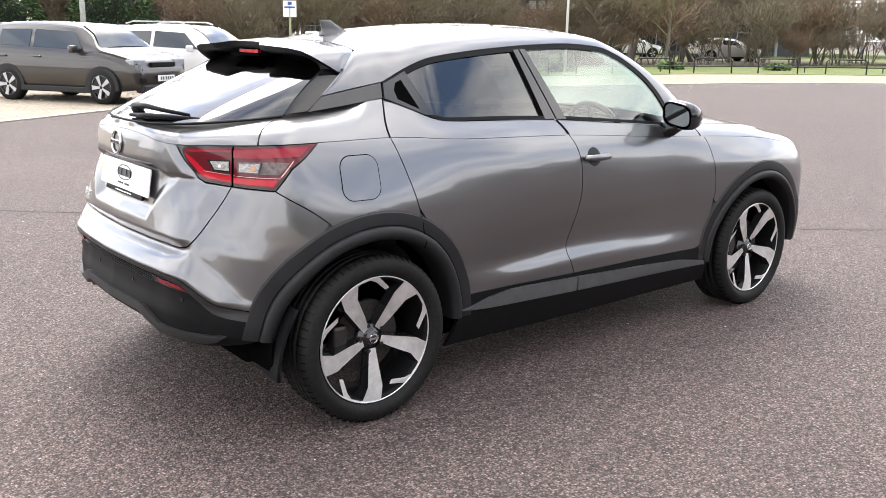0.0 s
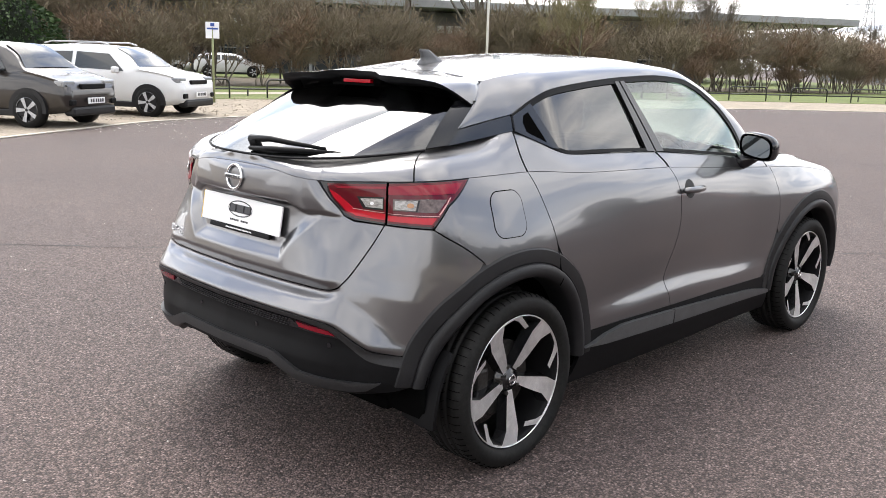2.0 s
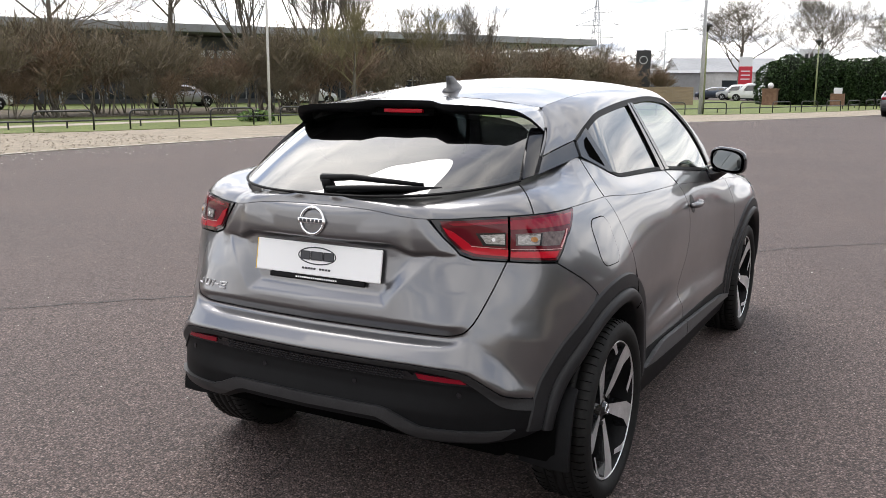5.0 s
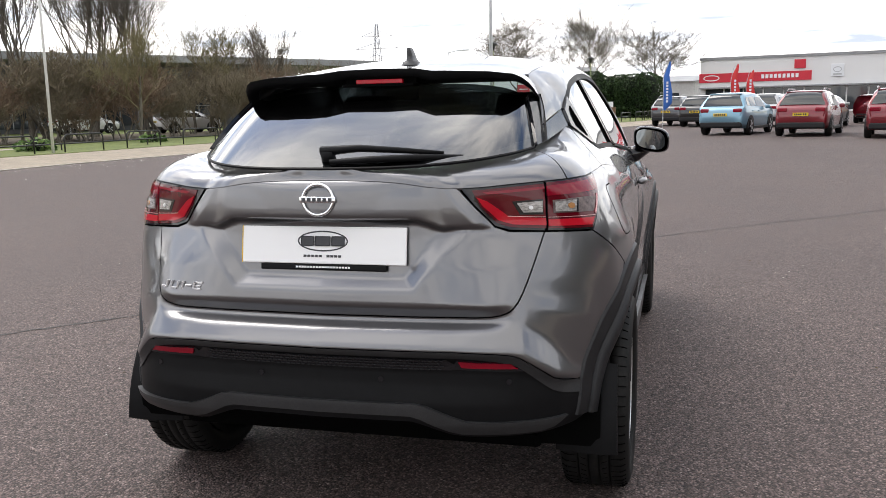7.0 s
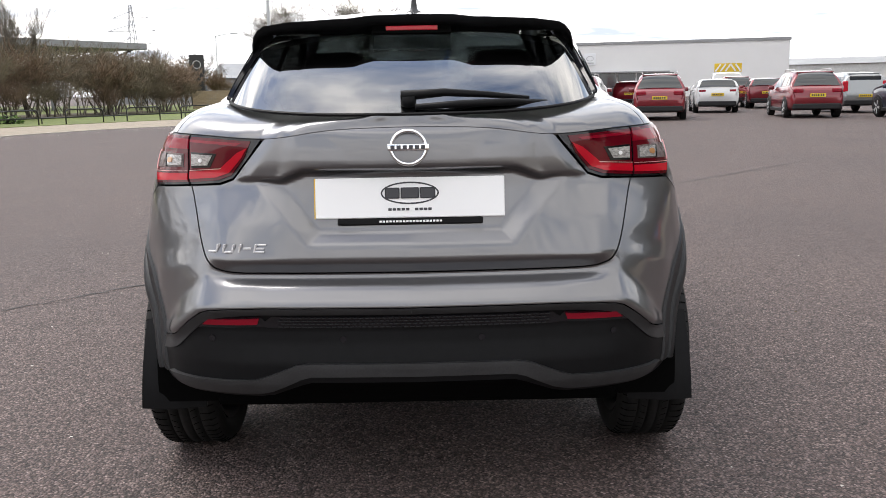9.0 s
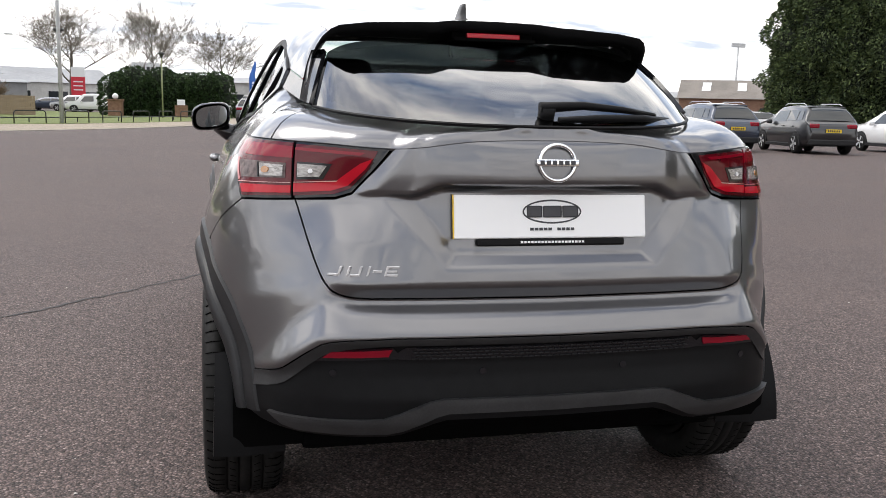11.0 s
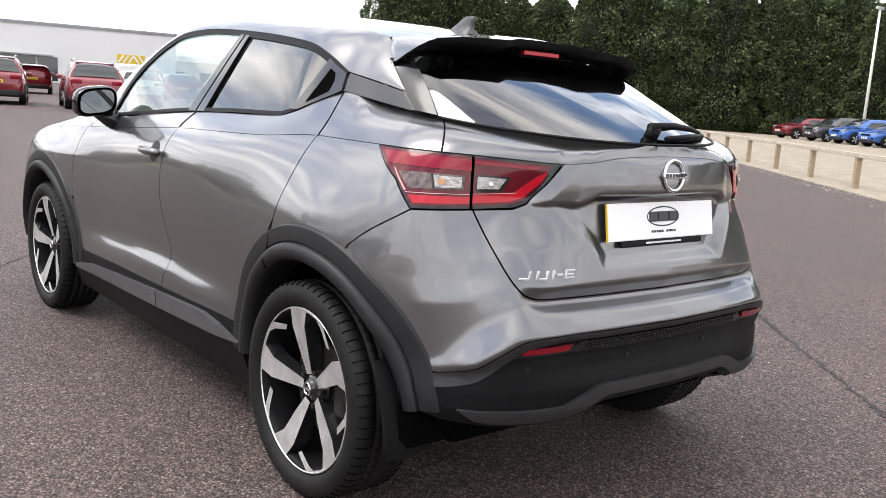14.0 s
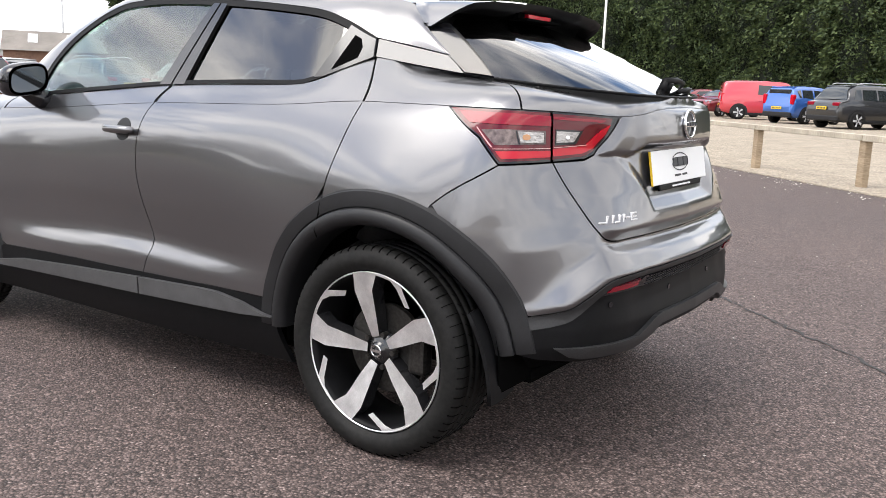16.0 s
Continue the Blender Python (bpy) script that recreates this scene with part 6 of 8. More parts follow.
t = pylon_sign("black_pylon", -24.8, 89.9, 1.5, 5.2, M_SIGNBLACK, "black pylon sign with a pale ring", 15)
bm = bmesh.new()
flat_ring(bm, .42, .42, .07, -.16, Matrix.Translation((0, 0, 4.2)))
part("ring_mark", bm, M_GALV, t, "pale ring mark")
t = pylon_sign("red_pylon", -17.05, 105.0, 1.45, 4.9, M_SIGNWHITE, "red and white roadside pylon sign", 8)
bm = bmesh.new()
box(bm, (-.74, -.17, .6), (.74, .17, 3.8), .02)
part("red_panel", bm, M_SIGNRED, t)
bm = bmesh.new()
for z in (3.2, 2.75, 2.3):
    box(bm, (-.5, -.18, z), (.5, -.165, z + .12))
part("print_bar", bm, M_SIGNWHITE, t, "white print bars")
t = pylon_sign("pylon_board", -9.6, 103, 3.0, 5.6, M_SIGNWHITE, "pale roadside board with dark print bars", 5, 3.4)
bm = bmesh.new()
for k in range(4):
    box(bm, (-.9 + k * .5, -.17, 4.6), (-.55 + k * .5, -.155, 5.1))
box(bm, (-.6, -.17, 3.8), (.6, -.155, 4.2))
part("print_bar", bm, M_INK, t)
bm = bmesh.new()
box(bm, (-1.3, -.1, 0), (-1.1, .1, 3.4))
box(bm, (1.1, -.1, 0), (1.3, .1, 3.4))
box(bm, (-1.4, -.16, 3.3), (1.4, .16, 3.5))
part("stand", bm, M_SIGNRED, t)


def feather_flag(x, y, h, colour, label, turn=0.0):
    t = thing("feather_flag", label, "flag", (x, y, 0), turn=turn)
    bm = bmesh.new()
    tube(bm, [(0, 0, 0), (0, 0, h * .75), (.12, 0, h * .95), (.3, 0, h)], [.02, .015, .01, .006], 6)
    part("pole", bm, M_GALV, t)
    n = 14
    v, f = [], []
    for k in range(n + 1):
        q = k / n
        z = .9 + (h - .9) * q
        w = .46 * min(1, (1 - q) * 1.5 + .03) ** .6 * min(1, q * 5 + .25)
        x0 = 0 if q < .7 else (q - .7) * 1.0
        wob = .05 * math.sin(q * 7)
        for sx, oy in ((0, -.006), (1, -.006), (1, .006), (0, .006)):
            v.append((x0 + sx * w, oy + wob * sx, z))
    for k in range(n):
        a = k * 4
        for e_ in range(4):
            f.append([a + e_, a + (e_ + 1) % 4, a + 4 + (e_ + 1) % 4, a + 4 + e_])
    cloth = mesh_ob("cloth", v, f, colour, t)
    bm = bmesh.new()
    for k in range(7):
        box(bm, (.15, -.07, 1.3 + k * .16), (.25, -.05, 1.41 + k * .16))
    part("print_bar", bm, M_SIGNWHITE, cloth)


M_FLAGBLUE = mat("blue_flag_cloth", (0.03, 0.12, 0.42), .7)
M_FLAGRED = mat("red_flag_cloth", (0.55, 0.03, 0.03), .7)
feather_flag(.35, 45.0, 3.4, M_FLAGBLUE, "blue feather flag among the parked cars")
feather_flag(3.7, 44.9, 3.15, M_FLAGRED, "red feather flag among the parked cars")
feather_flag(4.5, 45.6, 2.85, M_FLAGRED, "red feather flag among the parked cars")
feather_flag(28.6, 28.8, 3.75, M_FLAGBLUE, "blue feather flag before the conifers", -20)
feather_flag(27.8, 29.2, 3.35, M_FLAGRED, "red feather flag before the conifers", -20)

# ---- buildings ----
M_CLADGREY = mat("pale_metal_cladding", (0.66, 0.655, 0.65), 0.5)
nodes_of(M_CLADGREY)[1].new(ramp(M_CLADGREY, noise_node(M_CLADGREY, .25, 4.0).outputs["Fac"], [(.3, (.635, .63, .625)), (.7, (.68, .675, .67))]).outputs[0], nodes_of(M_CLADGREY)[2].inputs["Base Color"])
M_DARKWALL = grainy("dark_grey_wall", (0.05, 0.052, 0.056), (0.075, 0.077, 0.082), 2.0, 0.6)
M_FASCIA = grainy("grey_fascia", (0.22, 0.225, 0.23), (0.28, 0.285, 0.29), 2.0, 0.5)
M_BLDGLASS = mat("dark_building_glass", (0.03, 0.035, 0.04), .06, 0, .5)
M_BRICK = grainy("brown_brick", (0.14, 0.075, 0.05), (0.24, 0.14, 0.09), 5, 0.9)
M_ROOFTILE = grainy("grey_brown_roof", (0.13, 0.115, 0.10), (0.21, 0.19, 0.17), 6, 0.85)
M_WHITEWALL = grainy("off_white_wall", (0.5, 0.5, 0.48), (0.62, 0.62, 0.6), 3, 0.8)


def face_frame(a, b):
    """A matrix whose x runs from a to b along the ground, y away from the left of it."""
    d = Vector((b[0] - a[0], b[1] - a[1], 0))
    return Matrix.Translation((a[0], a[1], 0)) @ Matrix.Rotation(math.atan2(d.y, d.x), 4, "Z"), d.length


# long dark showroom with an oversailing roof
m, L = face_frame((-66, 16), (-29.5, 78))
b = thing("showroom", "long dark showroom with a flat oversailing roof behind shrubs", "building")
bm = bmesh.new()
box(bm, (0, 3, 0), (L - 9, 26, 5.2), 0, m)
part("wall", bm, M_DARKWALL, b)
bm = bmesh.new()
box(bm, (-3, -.6, 5.35), (L + 4, 28, 5.95), .05, m)
part("roof", bm, M_FASCIA, b, "flat grey roof slab")
for k in range(14):
    x0 = 1.5 + k * 4.2
    if x0 + 3.6 > L - 9:
        break
    bm = bmesh.new()
    box(bm, (x0, 2.9, .4), (x0 + 3.7, 3.05, 3.1), 0, m)
    w = part("window", bm, M_BLDGLASS, b, "dark showroom glazing")
    bm = bmesh.new()
    for q in range(4):
        box(bm, (x0 + q * 1.21, 2.84, .35), (x0 + q * 1.21 + .07, 3.0, 3.15), 0, m)
    box(bm, (x0, 2.84, 1.9), (x0 + 3.7, 3.0, 1.97), 0, m)
    part("frame", bm, M_FASCIA, w)
for k in range(9):
    bm = bmesh.new()
    tube(bm, [m @ Vector((4 + k * 7.8, .8, 0)), m @ Vector((4 + k * 7.8, .8, 5.4))], .13, 8)
    part("column", bm, M_FASCIA, b)
bm = bmesh.new()
for k in range(8):
    x0 = L - 9 + k * 1.5
    tube(bm, [m @ Vector((x0, .8, 5.3)), m @ Vector((x0 + .75, .8, 4.5)), m @ Vector((x0 + 1.5, .8, 5.3))], .06, 5)
tube(bm, [m @ Vector((L - 9, .8, 4.4)), m @ Vector((L + 1, .8, 4.5)), m @ Vector((L + 3.6, .8, 5.4))], .07, 5)
part("truss", bm, M_SIGNBLACK, b, "dark roof truss")
bm = bmesh.new()
for i, (x0, n) in enumerate(((20, 8), (38, 4), (46, 5))):
    for k in range(n):
        box(bm, (x0 + k * .75, 2.8, 3.55), (x0 + k * .75 + .5, 2.98, 4.15), 0, m)
tagged(part("sign_shape", bm, M_GALV, b, "pale sign shapes"), kind="stuff")

# pale showroom with a red band
m, L = face_frame((3.5, 97.7), (36.5, 89.6))
b = thing("pale_showroom", "pale clad car showroom with a red sign band", "building")
bm = bmesh.new()
box(bm, (0, 0, 0), (L, 30, 5.75), 0, m)
part("wall", bm, M_CLADGREY, b)
bm = bmesh.new()
box(bm, (-.1, -.1, 5.6), (L + .1, 30.1, 5.9), 0, m)
part("roof", bm, M_FASCIA, b)
bm = bmesh.new()
box(bm, (-.1, -.12, 3.25), (11.2, -.01, 4.2), .01, m)
bandp = part("sign_band", bm, M_SIGNRED, b, "red sign band")
bm = bmesh.new()
flat_ring(bm, .85, .32, .1, -.14, m @ Matrix.Translation((1.2, 0, 3.72)))
for k in range(9):
    box(bm, (6.3 + k * .42, -.15, 3.55), (6.3 + k * .42 + .28, -.12, 3.95), 0, m)
tagged(part("sign_shape", bm, M_SIGNWHITE, bandp, "white sign shapes"), kind="stuff")
bm = bmesh.new()
box(bm, (9.5, -.14, 4.45), (10.6, -.01, 5.35), .02, m)
part("small_sign", bm, M_SIGNRED, b, "small red sign")
bm = bmesh.new()
box(bm, (13.0, -.14, 3.5), (14.2, -.01, 4.75), .02, m)
part("white_sign", bm, M_SIGNWHITE, b, "small white sign")
bm = bmesh.new()
flat_ring(bm, .4, .28, .07, -.15, m @ Matrix.Translation((13.6, 0, 4.2)))
box(bm, (13.2, -.16, 3.65), (14.0, -.14, 3.8), 0, m)
part("sign_emblem", bm, M_GALV, b)
for k in range(11):
    bm = bmesh.new()
    x0 = .6 + k * 2.0
    box(bm, (x0, -.05, .2), (x0 + 1.85, .05, 2.55), 0, m)
    part("window", bm, M_BLDGLASS, b, "dark shop window")
bm = bmesh.new()
box(bm, (0, -.7, 2.6), (22, 0, 2.75), .01, m)
part("canopy", bm, M_FASCIA, b)


def shed(name, label, a, b_, depth, eaves, ridge, wall_m, roof_m, skylights=0):
    m, L = face_frame(a, b_)
    t = thing(name, label, "building")
    bm = bmesh.new()
    box(bm, (0, 0, 0), (L, depth, eaves), 0, m)
    part("wall", bm, wall_m, t)
    bm = bmesh.new()
    q = [m @ Vector(p) for p in ((-.3, -.4, eaves), (L + .3, -.4, eaves), (L + .3, depth / 2, ridge), (-.3, depth / 2, ridge), (-.3, depth + .4, eaves), (L + .3, depth + .4, eaves))]
    vs = [bm.verts.new(p) for p in q]
    bm.faces.new((vs[0], vs[1], vs[2], vs[3]))
    bm.faces.new((vs[3], vs[2], vs[5], vs[4]))
    bm.faces.new((vs[0], vs[3], vs[4]))
    bm.faces.new((vs[1], vs[5], vs[2]))
    part("roof", bm, roof_m, t)
    for k in range(skylights):
        bm = bmesh.new()
        x0 = L * (k + .6) / (skylights + .4)
        c = [(x0, .2), (x0 + 1.2, .2), (x0 + 1.2, .42), (x0, .42)]
        vs = [bm.verts.new(m @ Vector((x, -.4 + (depth / 2 + .4) * s_ * 2, eaves + (ridge - eaves) * s_ * 2 + .05))) for x, s_ in c]
        bm.faces.new(vs)
        part("skylight", bm, M_SIGNWHITE, t)
    n = int(L // 5)
    for k in range(n):
        bm = bmesh.new()
        box(bm, (1 + k * 5, -.06, .9), (3.6 + k * 5, .04, min(eaves - .5, 2.4)), 0, m)
        part("window", bm, M_BLDGLASS, t)
    return t


shed("warehouse", "distant pale grey gabled warehouse", (-31, 132), (-17, 138), 16, 3.6, 5.9, M_WHITEWALL, M_FASCIA)
shed("blue_grey_unit", "low blue-grey trade unit in the distance", (-46, 122), (-27, 128), 12, 3.4, 3.9, M_FASCIA, M_FASCIA)
shed("brick_hall", "brown brick hall with a tiled roof and skylights", (62, 113), (76, 104), 12, 3.6, 6.4, M_BRICK, M_ROOFTILE, 3)
shed("long_white_unit", "long low white industrial unit", (50, 140), (92, 118), 14, 4.0, 5.1, M_WHITEWALL, M_FASCIA)
shed("far_unit", "low grey-white unit beside the pale showroom", (-2, 112), (3.2, 110), 10, 3.8, 4.6, M_WHITEWALL, M_FASCIA)
# timber hoarding and brick gate pillar
m, L = face_frame((-19.5, 68.2), (-14.8, 69.6))
b = thing("timber_hoarding", "pale timber hoarding at the edge of the grass", "fence")
for k in range(30):
    bm = bmesh.new()
    w = L / 30
    box(bm, (k * w + .004, -.02, 0), ((k + 1) * w - .004, .02, 1.45 + .012 * math.sin(k * 9.0)), .003, m)
    part("board", bm, M_TIMBER, b)
b = thing("gate_pillar", "brown brick gate pillar with a white globe lamp", "pillar", (-9.6, 74.1, 0))
bm = bmesh.new()
box(bm, (-.55, -.55, 0), (.55, .55, 1.25), .02)
box(bm, (-.62, -.62, 1.25), (.62, .62, 1.36), .02)
part("brickwork", bm, M_BRICK, b)
bm = bmesh.new()
bmesh.ops.create_uvsphere(bm, u_segments=16, v_segments=10, radius=.24, matrix=Matrix.Translation((0, 0, 1.6)))
part("globe", bm, M_SIGNWHITE, b, "white globe lamp", True)
b = thing("gate_pillar", "low brick pillar with a small white sign", "pillar", (-4.4, 72.8, 0))
bm = bmesh.new()
box(bm, (-.5, -.4, 0), (.5, .4, 1.0), .02)
part("brickwork", bm, M_BRICK, b)
bm = bmesh.new()
box(bm, (-.3, -.1, 1.0), (.3, .1, 1.45), .02)
part("plaque", bm, M_SIGNWHITE, b)


# ---- parked cars ----
M_CARGLASS = mat("car_glass", (0.02, 0.024, 0.026), .04, 0, .6)
M_HEADLAMP = mat("headlamp", (0.30, 0.31, 0.32), .15, .3, .5)
M_YPLATE = mat("yellow_plate", (0.62, 0.42, 0.01), .4)
M_ALLOY = grainy("silver_alloy", (0.35, 0.35, 0.36), (0.5, 0.5, 0.51), 60, .35)
PAINTS = {}


def car_paint(key):
    cols = {"brown": ((.017, .013, .0115), .3), "white": ((.62, .62, .62), 0), "grey": ((.075, .075, .08), .5), "red": ((.17, .006, .014), .2), "teal": ((.17, .32, .42), .4),
            "darkblue": ((.028, .038, .062), .4), "black": ((.014, .014, .016), .2), "bronze": ((.10, .055, .035), .5), "silver": ((.40, .40, .41), .6), "blue": ((.03, .11, .38), .3), "vanred": ((.45, .03, .045), 0), "lightgrey": ((.30, .31, .31), .5)}
    if key not in PAINTS:
        c, m_ = cols[key]
        PAINTS[key] = paint(key + "_paint", c, m_, .35)
    return PAINTS[key]


def parked_car(x, y, turn, colour, words, L=4.45, W=1.84, H=1.62, hood=.98, scr0=1.02, scr1=1.85, roof1=3.75, rear=4.24, belt=1.0, van=False, category="car", rails=False, wheel_r=.345, boxy=False):
    """A car with its nose at local y = 0 and its tail at y = -L, standing on z = 0, facing +y."""
    pm = car_paint(colour)
    c = thing("parked_car", words, category, (x, y, 0), group="parked cars", turn=turn)
    hw = W / 2
    # side profile: distance from the nose, top height, belt height, half widths at sill, waist and roof
    st = [(0, hood - .30, hood - .32, hw * .76), (.10, hood - .15, hood - .17, hw * .88), (.45, hood - .03, hood - .06, hw * .96), (scr0, hood + .06, hood + .02, hw * .985),
          (scr0 + (scr1 - scr0) * .5, (hood + H) / 2 + .08, belt, hw), (scr1, H - .05, belt + .01, hw), ((scr1 + roof1) / 2, H, belt + .04, hw),
          (roof1, H - .05, belt + .08, hw * .99), ((roof1 + rear) / 2 + .02, (H + belt) / 2 + .16, belt + .10, hw * .975), (rear, belt + .10, belt + .06, hw * .95), (L - .05, belt - .02, belt - .06, hw * .9), (L, belt - .25, belt - .3, hw * .84)]
    if boxy:
        st[8] = (rear - .05, H - .12, belt + .08, hw * .98)
        st[9] = (rear + .03, belt + .3, belt + .06, hw * .96)
    s_, zt, zb, w_ = [np.array(k, float) for k in zip(*st)]
    ys = np.concatenate([np.linspace(a, b_, 4)[:-1] for a, b_ in zip(s_, s_[1:])] + [s_[-1:]])
    ft, fb, fw = pchip(s_, zt), pchip(s_, zb), pchip(s_, w_)
    tum = .74 if not van else .9
    v, f = [], []
    rows = 12

    def section(q):
        top, bel, w = float(ft(q)), float(fb(q)), float(fw(q))
        k = min(1, max(0, (top - bel - .05) / .35))
        wt = w * (1 - k * (1 - tum))
        zlow = .26 + .10 * max(0, 1 - q / .5) + .12 * max(0, (q - L + .5) / .5)
        return [(0, zlow), (w * .90, zlow), (w * .985, zlow + .12), (w, .62), (w * 1.0, .80), (w * .965, bel - .04), (w * .95, bel), (wt + (w * .94 - wt) * .12, bel + (top - bel) * .82), (wt * .92, top - .035 * k - .005), (wt * .75, top - .01 * k), (wt * .4, top), (0, top + .004)]
    for q in ys:
        for px, pz in section(q):
            v.append((px, -q, pz))
    n = len(ys)
    for i in range(n - 1):
        for k in range(rows - 1):
            f.append([i * rows + k, i * rows + k + 1, (i + 1) * rows + k + 1, (i + 1) * rows + k])
    f.append([k for k in range(rows)][::-1])
    f.append([(n - 1) * rows + k for k in range(rows)])
    v = np.array(v)
    f = [q[::-1] for q in f]
    v2, f2 = mirrored(v, f)
    mesh_ob("body", np.concatenate([v, v2]), f + [[i + len(v) for i in q] for q in f2], pm, c)

    def side_pane(q0a, q0b, q1a, q1b, name="side_window"):
        for s in (1, -1):
            vs = []
            for lo_q, hi_q, t in ((q0a, q0b, 0), (q1a, q1b, 1)):
                for hgt in (.10, .86):
                    q = lo_q + (hi_q - lo_q) * (0 if hgt < .5 else 1)
                    sec = section(q)
                    a, b_ = np.array(sec[6]), np.array(sec[7])
                    p = a + (b_ - a) * hgt
                    vs.append((s * (p[0] + .008), -q, p[1]))
            fc = [0, 1, 3, 2] if s > 0 else [2, 3, 1, 0]
            mesh_ob(name, vs, [fc], M_CARGLASS, c, smooth=False)
    mid = (scr1 + roof1) / 2 - .05
    side_pane(scr0 + .42, scr1 + .02, mid - .04, mid - .04)
    if not van:
        side_pane(mid + .06, mid + .06, roof1 - .25, roof1 - .28)
        side_pane(roof1 - .17, roof1 - .20, rear - .30, roof1 + .05)

    def end_pane(q0, q1, t0, t1, name):
        vs, fs = [], []
        n_ = 9
        for t in np.linspace(t0, t1, n_):
            q = q0 + (q1 - q0) * t
            top = float(ft(q))
            sec = section(q)
            half = sec[8][0] * .95
            for k in range(7):
                a = -1 + k / 3
                vs.append((a * half, -q + (.014 if name == "windscreen" else -.022), top + .018 - .03 * abs(a) ** 3))
        for j in range(n_ - 1):
            for k in range(6):
                fs.append([j * 7 + k, j * 7 + k + 1, (j + 1) * 7 + k + 1, (j + 1) * 7 + k])
        if name != "windscreen":
            fs = [q[::-1] for q in fs]
        mesh_ob(name, vs, [q[::-1] for q in fs], M_CARGLASS, c)
    end_pane(scr0, scr1, .1, .93, "windscreen")
    if not van:
        if boxy:
            bm = bmesh.new()
            box(bm, (-hw * .66, -rear - .035, belt + .14), (hw * .66, -rear + .05, H - .16), .03, Matrix.Translation((0, 0, 0)))
            part("rear_window", bm, M_CARGLASS, c)
        else:
            end_pane(roof1, rear, .14, .97, "rear_window")
        bm = bmesh.new()
        box(bm, (-hw * .66, -roof1 - .16, H - .085), (hw * .66, -roof1 + .05, H - .045), .015)
        part("spoiler", bm, pm, c)
    # black lower bumpers and sills
    bm = bmesh.new()
    box(bm, (-hw * .86, -L - .015, .30), (hw * .86, -L + .25, .52), .05)
    part("rear_bumper", bm, M_CLAD, c)
    bm = bmesh.new()
    box(bm, (-hw * .74, -.2, .24), (hw * .74, .03, .42), .05)
    part("front_bumper", bm, M_CLAD, c)
    bm = bmesh.new()
    for s in (1, -1):
        box(bm, (min(s * (hw - .06), s * (hw + .005)), -L + .8, .22), (max(s * (hw - .06), s * (hw + .005)), -.8, .34), .02)
    part("sill", bm, M_CLAD, c)
    # lamps, plates, grille
    for s in (1, -1):
        bm = bmesh.new()
        if boxy:
            box(bm, (min(s * hw * .72, s * hw * .93), -L + .02, .82), (max(s * hw * .72, s * hw * .93), -L + .22, 1.25), .04)
        else:
            box(bm, (min(s * hw * .50, s * hw * .86), -L + .005, belt - .13), (max(s * hw * .50, s * hw * .86), -L + .25, belt + .02), .04)
        part("tail_lamp", bm, M_REDMID if not boxy else M_RED, c, "red tail lamp")
        bm = bmesh.new()
        box(bm, (min(s * hw * .50, s * hw * .90), -.42, hood - .24), (max(s * hw * .50, s * hw * .90), -.07, hood - .10), .04, Matrix.Translation((0, 0, 0)))
        part("headlamp", bm, M_HEADLAMP, c, "clear headlamp")
        bm = bmesh.new()
        box(bm, (min(s * hw * .60, s * hw * .80), -.12, .44), (max(s * hw * .60, s * hw * .80), .02, .56), .03)
        part("fog_lamp", bm, M_BLACK, c)
        bm = bmesh.new()
        box(bm, (min(s * (hw - .02), s * (hw + .17)), -scr0 - .62, belt - .02), (max(s * (hw - .02), s * (hw + .17)), -scr0 - .50, belt + .13), .035)
        part("door_mirror", bm, pm if colour != "bronze" else M_BLACK, c, "", True)
        if rails:
            bm = bmesh.new()
            tube(bm, [(s * hw * .66, -scr1 - .1, H - .01), (s * hw * .66, -scr1 - .3, H + .045), (s * hw * .66, -roof1 + .3, H + .045), (s * hw * .66, -roof1 + .1, H - .01)], .018, 6)
            part("roof_rail", bm, M_ALLOY, c)
        for q in (mid - .18, roof1 - .42):
            bm = bmesh.new()
            box(bm, (min(s * (hw - .03), s * (hw + .015)), -q - .1, .90), (max(s * (hw - .03), s * (hw + .015)), -q + .08, .935), .01)
            part("door_handle", bm, pm, c)
    bm = bmesh.new()
    box(bm, (-hw * .42, -.06, hood - .27), (hw * .42, .015, hood - .17), .02)
    part("grille", bm, M_BLACK, c, "black grille")
    for yy, mt, zz in ((-L - .035, M_YPLATE, belt - .27 if not boxy else .62), (.055, M_PLATE, .47)):
        bm = bmesh.new()
        box(bm, (-.26, yy - .008, zz), (.26, yy + .008, zz + .115), .003)
        pl = part("number_plate", bm, mt, c)
        bm = bmesh.new()
        o = -.011 if yy < -1 else .011
        for k in range(6):
            x0 = -.21 + k * .068 + (.02 if k > 3 else 0)
            box(bm, (x0, yy + o - .001, zz + .025), (x0 + .045, yy + o + .001, zz + .09))
        part("plate_bar", bm, M_INK, pl)
